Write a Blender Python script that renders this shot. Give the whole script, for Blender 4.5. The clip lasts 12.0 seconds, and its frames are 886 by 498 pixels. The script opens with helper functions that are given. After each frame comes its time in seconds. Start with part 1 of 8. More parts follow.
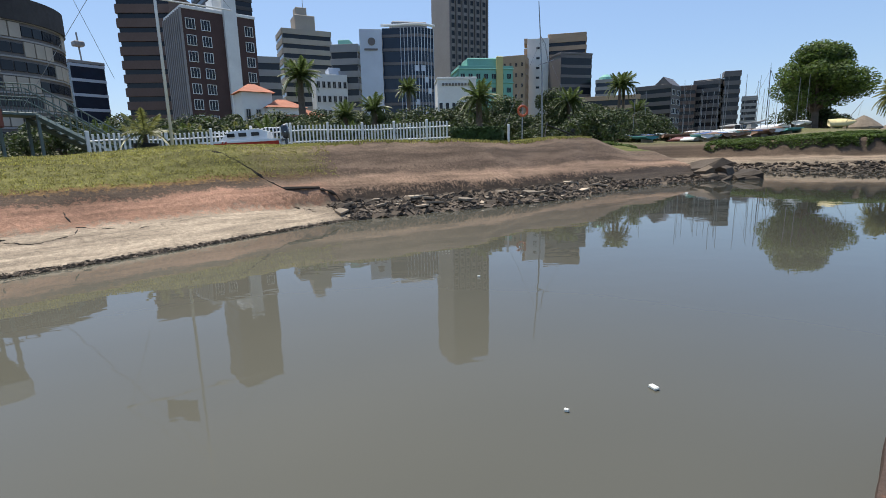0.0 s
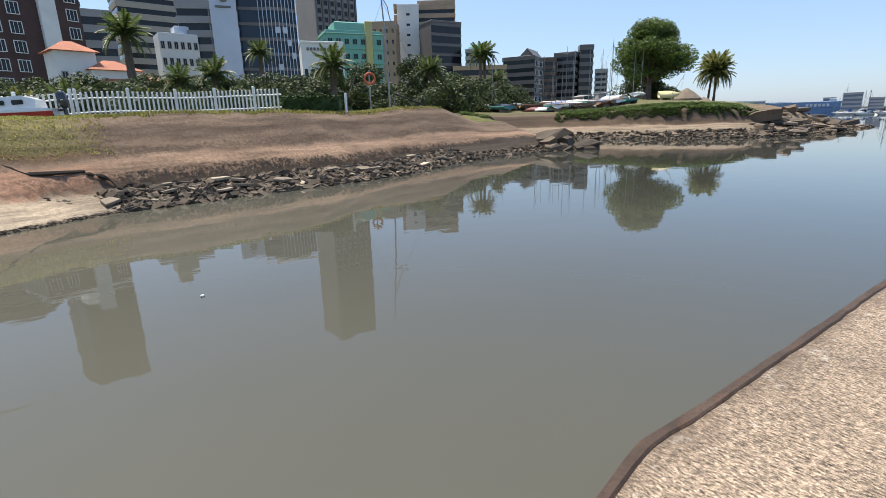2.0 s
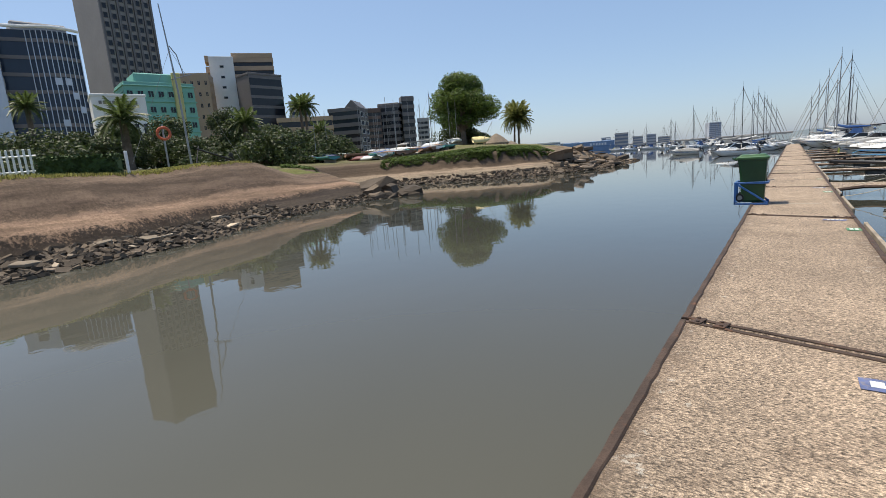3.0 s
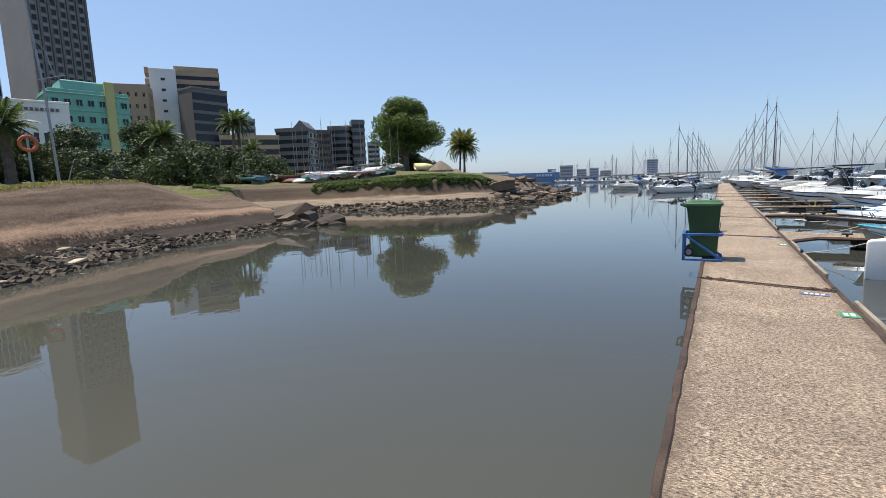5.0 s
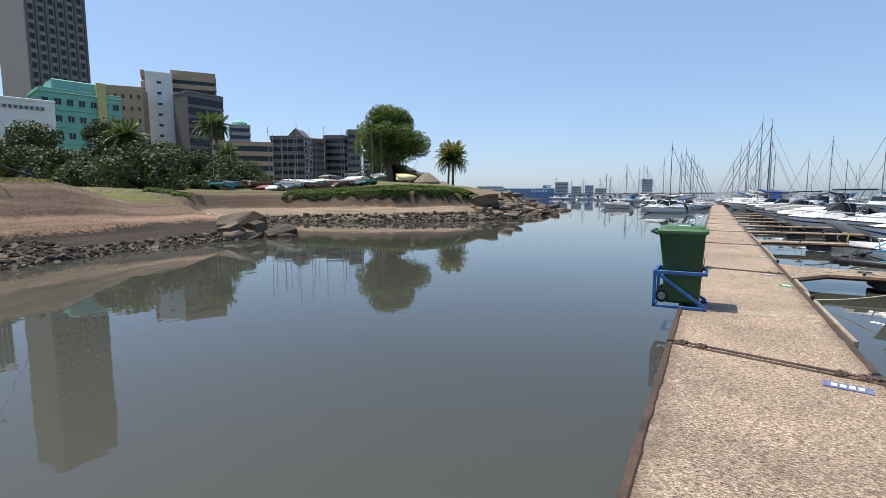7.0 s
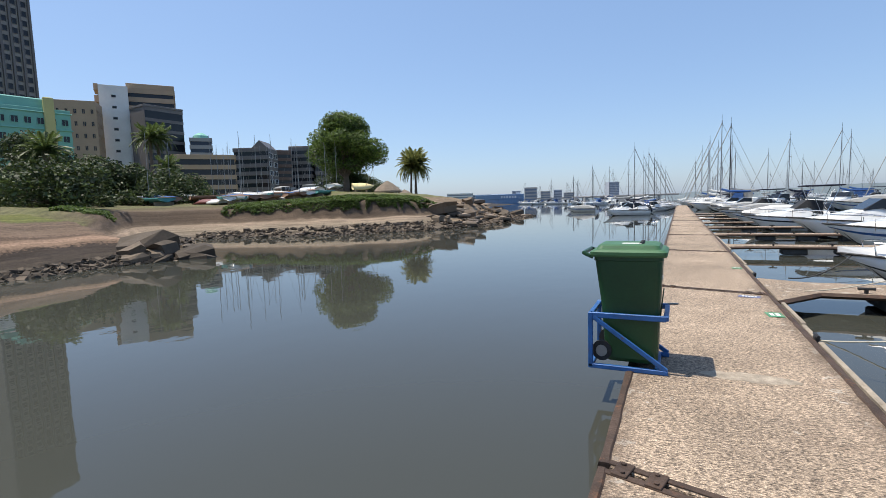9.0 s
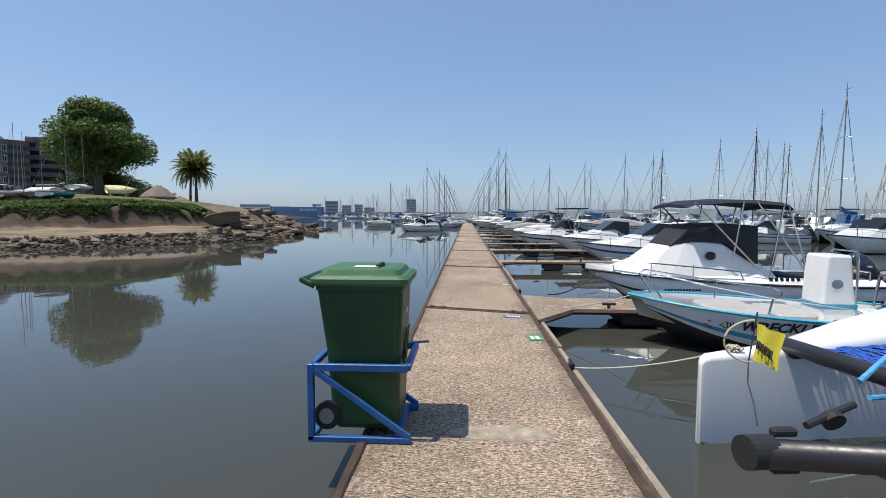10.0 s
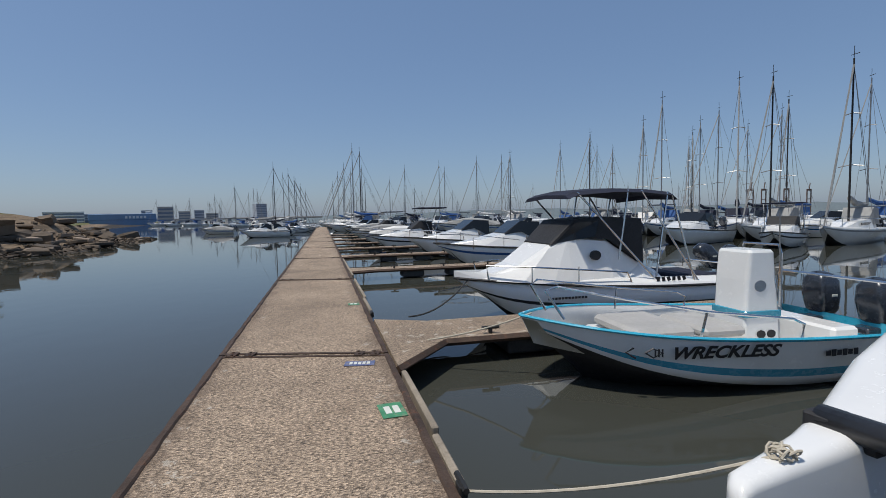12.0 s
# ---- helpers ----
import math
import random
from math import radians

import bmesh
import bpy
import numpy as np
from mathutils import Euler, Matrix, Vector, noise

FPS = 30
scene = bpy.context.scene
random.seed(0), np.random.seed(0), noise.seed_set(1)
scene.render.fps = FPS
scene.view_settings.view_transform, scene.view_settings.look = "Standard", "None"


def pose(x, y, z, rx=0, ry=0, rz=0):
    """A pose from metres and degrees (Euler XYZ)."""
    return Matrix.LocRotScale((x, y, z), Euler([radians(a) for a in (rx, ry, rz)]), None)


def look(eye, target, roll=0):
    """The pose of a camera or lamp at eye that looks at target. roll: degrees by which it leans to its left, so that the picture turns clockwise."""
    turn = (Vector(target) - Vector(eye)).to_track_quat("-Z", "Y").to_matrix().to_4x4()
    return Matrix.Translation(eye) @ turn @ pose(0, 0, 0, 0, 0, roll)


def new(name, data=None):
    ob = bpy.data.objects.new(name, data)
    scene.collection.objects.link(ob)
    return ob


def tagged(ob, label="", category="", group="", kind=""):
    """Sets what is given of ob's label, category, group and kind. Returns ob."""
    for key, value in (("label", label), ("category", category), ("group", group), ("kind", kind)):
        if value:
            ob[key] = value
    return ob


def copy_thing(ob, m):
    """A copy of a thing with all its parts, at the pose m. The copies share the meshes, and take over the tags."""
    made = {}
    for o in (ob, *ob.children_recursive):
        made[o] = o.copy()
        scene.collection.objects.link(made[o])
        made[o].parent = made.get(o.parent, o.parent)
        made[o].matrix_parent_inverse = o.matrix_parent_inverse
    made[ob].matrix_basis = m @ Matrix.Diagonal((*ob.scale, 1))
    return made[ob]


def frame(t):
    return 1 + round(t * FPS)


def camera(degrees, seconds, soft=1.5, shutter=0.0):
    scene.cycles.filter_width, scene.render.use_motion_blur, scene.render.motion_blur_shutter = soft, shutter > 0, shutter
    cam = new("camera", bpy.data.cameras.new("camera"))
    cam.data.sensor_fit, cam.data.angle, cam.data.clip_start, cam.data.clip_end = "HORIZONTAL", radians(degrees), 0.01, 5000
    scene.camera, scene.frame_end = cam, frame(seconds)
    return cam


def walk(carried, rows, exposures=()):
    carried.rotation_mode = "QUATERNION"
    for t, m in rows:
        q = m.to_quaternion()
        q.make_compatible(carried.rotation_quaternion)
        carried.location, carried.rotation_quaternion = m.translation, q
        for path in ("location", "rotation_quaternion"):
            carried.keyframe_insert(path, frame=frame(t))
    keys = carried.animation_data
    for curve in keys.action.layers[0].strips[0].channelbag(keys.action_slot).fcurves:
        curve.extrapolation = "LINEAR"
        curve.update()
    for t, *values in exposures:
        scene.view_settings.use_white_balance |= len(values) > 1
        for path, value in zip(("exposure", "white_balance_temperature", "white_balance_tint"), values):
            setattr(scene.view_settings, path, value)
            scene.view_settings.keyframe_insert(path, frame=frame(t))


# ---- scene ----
import itertools

cam = camera(84.5, 12.0, soft=0.5)
PATH = [
    (0.00, (0.703, -8.576, 1.911), (-8.410, -4.933, -0.004), -1.17),
    (0.50, (0.547, -8.072, 1.918), (-8.762, -5.217, -0.362), 1.19),
    (1.00, (0.403, -7.599, 1.916), (-8.911, -5.132, -0.760), 0.11),
    (1.50, (0.250, -6.915, 1.962), (-8.537, -3.213, -1.053), -3.04),
    (2.00, (0.212, -6.168, 1.988), (-7.651, -0.540, -0.561), -1.38),
    (2.50, (0.019, -5.456, 2.047), (-6.734, 1.640, 0.037), -3.78),
    (3.00, (-0.143, -4.774, 2.052), (-5.896, 3.209, 0.269), -4.19),
    (5.00, (-0.670, -1.506, 2.166), (-5.569, 7.109, 0.831), -1.91),
    (5.50, (-0.604, -0.686, 2.122), (-5.322, 8.014, 0.686), -1.66),
    (6.00, (-0.607, 0.106, 2.074), (-5.389, 8.766, 0.617), -0.77),
    (6.50, (-0.519, 0.971, 2.082), (-5.248, 9.693, 0.828), -0.44),
    (7.00, (-0.549, 1.763, 2.099), (-5.364, 10.460, 1.018), -0.06),
    (9.00, (-0.502, 4.900, 2.099), (-4.842, 13.862, 1.175), -1.79),
    (9.50, (-0.406, 5.725, 2.096), (-2.820, 15.402, 1.366), -0.45),
    (10.00, (-0.174, 6.549, 2.027), (-0.655, 16.513, 1.331), 0.14),
    (10.50, (-0.069, 7.200, 1.980), (0.428, 17.169, 1.369), 0.13),
    (11.00, (0.068, 7.922, 1.956), (1.547, 17.785, 1.232), 0.35),
    (11.50, (0.219, 8.641, 1.907), (1.546, 18.530, 1.252), -0.58),
    (12.00, (0.271, 9.275, 1.923), (2.639, 18.968, 1.260), -1.18),
]
walk(cam, [(t, look(eye, target, roll)) for t, eye, target, roll in PATH],
     exposures=[(0.0, 0.15, 6550, 10), (1.0, 0.44, 6600, 10), (2.0, 0.4, 6800, 10), (3.0, 0.1, 7000, 10), (5.0, 0.17, 6700, 10), (6.0, 0.24, 6650, 10), (9.0, 0.2, 6600, 10), (10.0, -0.05, 6500, 10), (10.5, -0.25, 6500, 10), (11.0, -0.45, 6500, 10), (12.0, -0.6, 6450, 10)])

# ---- world and sun ----
SUN_EL = radians(70)   # the sun stands over the town, in the direction of -x
world = bpy.data.worlds.new("world")
scene.world = world
world.use_nodes = True
wn = world.node_tree.nodes
sky = wn.new("ShaderNodeTexSky")
sky.sky_type = "NISHITA"
sky.sun_disc = False
sky.sun_elevation = SUN_EL
sky.sun_rotation = radians(-90)
sky.air_density, sky.dust_density, sky.ozone_density = 1.0, 1.0, 3.0
bg = wn["Background"]
bg.inputs["Strength"].default_value = 0.15
even = wn.new("ShaderNodeMix")   # thin even haze over the whole sky
even.data_type = "RGBA"
even.inputs["Factor"].default_value = 0.42
even.inputs["B"].default_value = (1.66, 2.76, 4.85, 1)
world.node_tree.links.new(sky.outputs[0], even.inputs["A"])
world.node_tree.links.new(even.outputs["Result"], bg.inputs["Color"])
sun_data = bpy.data.lights.new("sun", "SUN")
sun_data.energy, sun_data.angle, sun_data.color = 5.0, radians(0.53), (1.0, 0.94, 0.84)
sun = new("sun", sun_data)
sun_dir = Vector((-math.cos(SUN_EL), -0.1, math.sin(SUN_EL)))
sun.matrix_world = look(sun_dir * 100, (0, 0, 0))


# ---- materials ----
def leafy(m, share=0.45):
    """Lets light through a leaf material."""
    n, l = m.node_tree.nodes, m.node_tree.links
    b = n["Principled BSDF"]
    t = n.new("ShaderNodeBsdfTranslucent")
    l.new(b.inputs["Base Color"].links[0].from_socket, t.inputs["Color"])
    x = n.new("ShaderNodeMixShader")
    x.inputs[0].default_value = share
    l.new(b.outputs[0], x.inputs[1])
    l.new(t.outputs[0], x.inputs[2])
    l.new(x.outputs[0], n["Material Output"].inputs["Surface"])
    return m


def mat(name, color, rough=0.6, metal=0.0, var=0.25, big=1.5, fine=18.0, bump=0.15, dark=None, stain=0.0, spec=0.5, by_object=0.0, island=0.0, coat=0.0):
    """A surface with a coarse and a fine change of tone, fine relief and, if told, stains of another colour."""
    m = bpy.data.materials.new(name)
    m.use_nodes = True
    n, l = m.node_tree.nodes, m.node_tree.links
    b = n["Principled BSDF"]
    b.inputs["Roughness"].default_value, b.inputs["Metallic"].default_value = rough, metal
    b.inputs["Specular IOR Level"].default_value = spec
    b.inputs["Coat Weight"].default_value = coat
    co = n.new("ShaderNodeTexCoord")

    def noise_node(scale, detail=4.0, roughness=0.6):
        t = n.new("ShaderNodeTexNoise")
        t.inputs["Scale"].default_value, t.inputs["Detail"].default_value, t.inputs["Roughness"].default_value = scale, detail, roughness
        l.new(co.outputs["Object"], t.inputs["Vector"])
        return t.outputs["Fac"]

    def mix(a, c, fac, kind="MIX"):
        x = n.new("ShaderNodeMix")
        x.data_type, x.blend_type = "RGBA", kind
        for socket, value in ((x.inputs["Factor"], fac), (x.inputs["A"], a), (x.inputs["B"], c)):
            if isinstance(value, (int, float)):
                socket.default_value = value
            elif isinstance(value, tuple):
                socket.default_value = (*value[:3], 1)
            else:
                l.new(value, socket)
        return x.outputs["Result"]

    def ramp(src, lo, hi, a=0.0, c=1.0):
        r = n.new("ShaderNodeMapRange")
        for key, value in (("From Min", lo), ("From Max", hi), ("To Min", a), ("To Max", c)):
            r.inputs[key].default_value = value
        l.new(src, r.inputs["Value"])
        return r.outputs["Result"]

    big_n, fine_n = noise_node(big, 5.0), noise_node(fine, 6.0, 0.7)
    lo = tuple(c * (1 - var) for c in color)
    hi = tuple(min(c * (1 + var), 1.0) for c in color)
    col = mix(lo, hi, ramp(big_n, 0.3, 0.7))
    col = mix(col, tuple(c * 0.7 for c in color), ramp(fine_n, 0.45, 0.8, 0.0, min(1.0, 2.2 * var)))
    if dark is not None:
        col = mix(col, dark, ramp(noise_node(big * 2.3, 8.0, 0.72), 0.62 - 0.25 * stain, 0.72, 0.0, 0.9))
    if by_object or island:
        info = n.new("ShaderNodeObjectInfo") if by_object else n.new("ShaderNodeNewGeometry")
        key = "Random" if by_object else "Random Per Island"
        amount = by_object or island
        h = n.new("ShaderNodeHueSaturation")
        l.new(ramp(info.outputs[key], 0, 1, 1 - amount, 1 + amount), h.inputs["Value"])
        l.new(col, h.inputs["Color"])
        col = h.outputs["Color"]
    l.new(col, b.inputs["Base Color"])
    l.new(ramp(fine_n, 0.3, 0.7, max(rough - 0.1, 0.02), min(rough + 0.1, 1.0)), b.inputs["Roughness"])
    if bump:
        bp = n.new("ShaderNodeBump")
        bp.inputs["Strength"].default_value, bp.inputs["Distance"].default_value = bump, 0.02
        l.new(fine_n, bp.inputs["Height"])
        l.new(bp.outputs[0], b.inputs["Normal"])
    return m


def water_mat():
    m = bpy.data.materials.new("harbour_water")
    m.use_nodes = True
    n, l = m.node_tree.nodes, m.node_tree.links
    b = n["Principled BSDF"]
    b.inputs["Roughness"].default_value = 0.02
    b.inputs["IOR"].default_value = 1.33
    co = n.new("ShaderNodeTexCoord")
    mp = n.new("ShaderNodeMapping")
    mp.inputs["Scale"].default_value = (1.0, 0.6, 1.0)
    l.new(co.outputs["Object"], mp.inputs["Vector"])
    t = n.new("ShaderNodeTexNoise")
    t.inputs["Scale"].default_value, t.inputs["Detail"].default_value = 0.22, 3.0
    l.new(mp.outputs[0], t.inputs["Vector"])
    r = n.new("ShaderNodeValToRGB")
    r.color_ramp.elements[0].position, r.color_ramp.elements[0].color = 0.3, (0.092, 0.089, 0.069, 1)
    r.color_ramp.elements[1].position, r.color_ramp.elements[1].color = 0.7, (0.11, 0.105, 0.081, 1)
    l.new(t.outputs["Fac"], r.inputs["Fac"])
    # the base colour is paler at low y and darkens towards y = 7
    sp = n.new("ShaderNodeSeparateXYZ")
    l.new(co.outputs["Object"], sp.inputs[0])
    mr = n.new("ShaderNodeMapRange")
    mr.inputs["From Min"].default_value, mr.inputs["From Max"].default_value = -8.5, 7.0
    l.new(sp.outputs[1], mr.inputs["Value"])
    sm_ = n.new("ShaderNodeMix")
    sm_.data_type = "RGBA"
    sm_.inputs["B"].default_value = (0.05, 0.052, 0.043, 1)
    l.new(mr.outputs[0], sm_.inputs["Factor"])
    l.new(r.outputs[0], sm_.inputs["A"])
    l.new(sm_.outputs["Result"], b.inputs["Base Color"])
    w = n.new("ShaderNodeTexNoise")
    w.inputs["Scale"].default_value, w.inputs["Detail"].default_value = 1.6, 3.0
    l.new(mp.outputs[0], w.inputs["Vector"])
    bp = n.new("ShaderNodeBump")
    bp.inputs["Strength"].default_value, bp.inputs["Distance"].default_value = 0.13, 0.02
    l.new(w.outputs["Fac"], bp.inputs["Height"])
    l.new(bp.outputs[0], b.inputs["Normal"])
    return m


def glass_mat(name, color, rough=0.08):
    m = mat(name, color, rough, 0.0, 0.15, 0.3, 2.0, 0.0, spec=0.35)
    return m


WATER = water_mat()
def deck_mat():
    """Brushed concrete with exposed grit: fine ridges across the walkway, pale and dark specks, worn pale patches."""
    m = mat("brushed_aggregate_concrete", (0.33, 0.25, 0.178), 0.88, 0, 0.26, 0.8, 70, 0.0, (0.2, 0.145, 0.1), 0.25, by_object=0.08)
    n, l = m.node_tree.nodes, m.node_tree.links
    b = n["Principled BSDF"]
    co = n.new("ShaderNodeTexCoord")
    mp = n.new("ShaderNodeMapping")
    mp.inputs["Scale"].default_value = (30.0, 75.0, 20.0)
    l.new(co.outputs["Object"], mp.inputs["Vector"])
    r1 = n.new("ShaderNodeTexNoise")
    r1.inputs["Scale"].default_value, r1.inputs["Detail"].default_value, r1.inputs["Roughness"].default_value = 1.0, 4.0, 0.65
    l.new(mp.outputs[0], r1.inputs["Vector"])
    v = n.new("ShaderNodeTexVoronoi")
    v.inputs["Scale"].default_value = 95.0
    l.new(co.outputs["Object"], v.inputs["Vector"])
    mul = n.new("ShaderNodeMapRange")
    mul.inputs["From Min"].default_value, mul.inputs["From Max"].default_value = 0.36, 0.64
    mul.inputs["To Min"].default_value, mul.inputs["To Max"].default_value = 0.26, 1.64
    l.new(r1.outputs["Fac"], mul.inputs["Value"])
    hs = n.new("ShaderNodeHueSaturation")
    l.new(mul.outputs[0], hs.inputs["Value"])
    old = b.inputs["Base Color"].links[0].from_socket
    l.new(old, hs.inputs["Color"])
    sp = n.new("ShaderNodeMapRange")
    sp.inputs["From Min"].default_value, sp.inputs["From Max"].default_value = 0.0, 1.0
    sp.inputs["To Min"].default_value, sp.inputs["To Max"].default_value = 0.5, 1.6
    l.new(v.outputs["Color"], sp.inputs["Value"])
    hs2 = n.new("ShaderNodeHueSaturation")
    l.new(hs.outputs[0], hs2.inputs["Color"])
    l.new(sp.outputs[0], hs2.inputs["Value"])
    # flaked pale patches
    pn = n.new("ShaderNodeTexNoise")
    pn.inputs["Scale"].default_value, pn.inputs["Detail"].default_value, pn.inputs["Roughness"].default_value = 5.0, 8.0, 0.75
    l.new(co.outputs["Object"], pn.inputs["Vector"])
    pr = n.new("ShaderNodeMapRange")
    pr.inputs["From Min"].default_value, pr.inputs["From Max"].default_value = 0.625, 0.65
    pr.inputs["To Max"].default_value = 0.6
    pos = n.new("ShaderNodeSeparateXYZ")
    l.new(co.outputs["Object"], pos.inputs[0])
    off = n.new("ShaderNodeMath")
    off.operation = "ABSOLUTE"
    l.new(pos.outputs[0], off.inputs[0])
    rim = n.new("ShaderNodeMapRange")   # the skin flakes most towards the rims
    rim.inputs["From Min"].default_value, rim.inputs["From Max"].default_value = 0.35, 0.8
    rim.inputs["To Min"].default_value, rim.inputs["To Max"].default_value = -0.08, 0.05
    l.new(off.outputs[0], rim.inputs["Value"])
    fl = n.new("ShaderNodeMath")
    l.new(pn.outputs["Fac"], fl.inputs[0])
    l.new(rim.outputs[0], fl.inputs[1])
    l.new(fl.outputs[0], pr.inputs["Value"])
    mx = n.new("ShaderNodeMix")
    mx.data_type = "RGBA"
    mx.inputs["B"].default_value = (0.62, 0.56, 0.47, 1)
    l.new(pr.outputs[0], mx.inputs["Factor"])
    l.new(hs2.outputs[0], mx.inputs["A"])
    # brown grime along both rims of the walkway
    sx = n.new("ShaderNodeSeparateXYZ")
    l.new(co.outputs["Object"], sx.inputs[0])
    ab = n.new("ShaderNodeMath")
    ab.operation = "ABSOLUTE"
    l.new(sx.outputs[0], ab.inputs[0])
    gn = n.new("ShaderNodeTexNoise")
    gn.inputs["Scale"].default_value, gn.inputs["Detail"].default_value, gn.inputs["Roughness"].default_value = 2.2, 7.0, 0.7
    l.new(co.outputs["Object"], gn.inputs["Vector"])
    ad = n.new("ShaderNodeMath")
    ad.operation = "MULTIPLY_ADD"
    ad.inputs[1].default_value = 0.5
    l.new(gn.outputs["Fac"], ad.inputs[0])
    l.new(ab.outputs[0], ad.inputs[2])
    gr = n.new("ShaderNodeMapRange")
    gr.inputs["From Min"].default_value, gr.inputs["From Max"].default_value = 0.98, 1.2
    gr.inputs["To Max"].default_value = 0.75
    l.new(ad.outputs[0], gr.inputs["Value"])
    mg = n.new("ShaderNodeMix")
    mg.data_type = "RGBA"
    mg.inputs["B"].default_value = (0.12, 0.082, 0.055, 1)
    lt = n.new("ShaderNodeMath")
    lt.operation = "LESS_THAN"
    lt.inputs[1].default_value = 0.95
    l.new(ab.outputs[0], lt.inputs[0])
    gm = n.new("ShaderNodeMath")
    gm.operation = "MULTIPLY"
    l.new(gr.outputs[0], gm.inputs[0])
    l.new(lt.outputs[0], gm.inputs[1])
    l.new(gm.outputs[0], mg.inputs["Factor"])
    l.new(mx.outputs["Result"], mg.inputs["A"])
    l.new(mg.outputs["Result"], b.inputs["Base Color"])
    add = n.new("ShaderNodeMath")
    l.new(r1.outputs["Fac"], add.inputs[0])
    l.new(v.outputs["Distance"], add.inputs[1])
    bp = n.new("ShaderNodeBump")
    bp.inputs["Strength"].default_value, bp.inputs["Distance"].default_value = 0.8, 0.012
    l.new(add.outputs[0], bp.inputs["Height"])
    l.new(bp.outputs[0], b.inputs["Normal"])
    return m


DECK = deck_mat()
RUST = mat("rusty_steel", (0.075, 0.048, 0.034), 0.75, 0.25, 0.45, 3, 40, 0.5, (0.2, 0.09, 0.045), 0.25)
TIMBER = mat("weathered_timber", (0.3, 0.25, 0.19), 0.85, 0, 0.3, 2, 30, 0.4, (0.14, 0.11, 0.08), 0.2)
FLOAT = mat("dark_float", (0.05, 0.05, 0.048), 0.7, 0, 0.3, 3, 25, 0.2, (0.16, 0.14, 0.1), 0.2)
ROCK = mat("broken_slab_rock", (0.1, 0.075, 0.052), 0.9, 0, 0.3, 2, 15, 0.7, (0.06, 0.046, 0.034), 0.45, by_object=0.55)
ROCKS = mat("small_rubble", (0.09, 0.067, 0.046), 0.9, 0, 0.3, 2, 15, 0.7, (0.05, 0.038, 0.028), 0.45, island=0.6)
BLADE = leafy(mat("grass_blades", (0.33, 0.31, 0.095), 0.9, 0, 0.3, 1.5, 10, 0, island=0.6))
IVY = leafy(mat("creeper_leaves", (0.085, 0.13, 0.03), 0.7, 0, 0.3, 0.8, 12, 0, island=0.5))
LEAF = leafy(mat("broad_leaves", (0.1, 0.15, 0.03), 0.5, 0, 0.2, 0.6, 5, 0, island=0.5))
LEAFD = leafy(mat("dark_foliage", (0.05, 0.072, 0.022), 0.6, 0, 0.3, 0.2, 3, 0, island=0.55), 0.35)
FROND = leafy(mat("palm_fronds", (0.085, 0.12, 0.035), 0.5, 0, 0.3, 0.6, 6, 0, island=0.4))
FROND2 = leafy(mat("yellowing_palm_fronds", (0.17, 0.18, 0.055), 0.5, 0, 0.3, 0.6, 6, 0, island=0.4))
BARK = mat("palm_bark", (0.13, 0.1, 0.075), 0.95, 0, 0.3, 3, 12, 0.6)


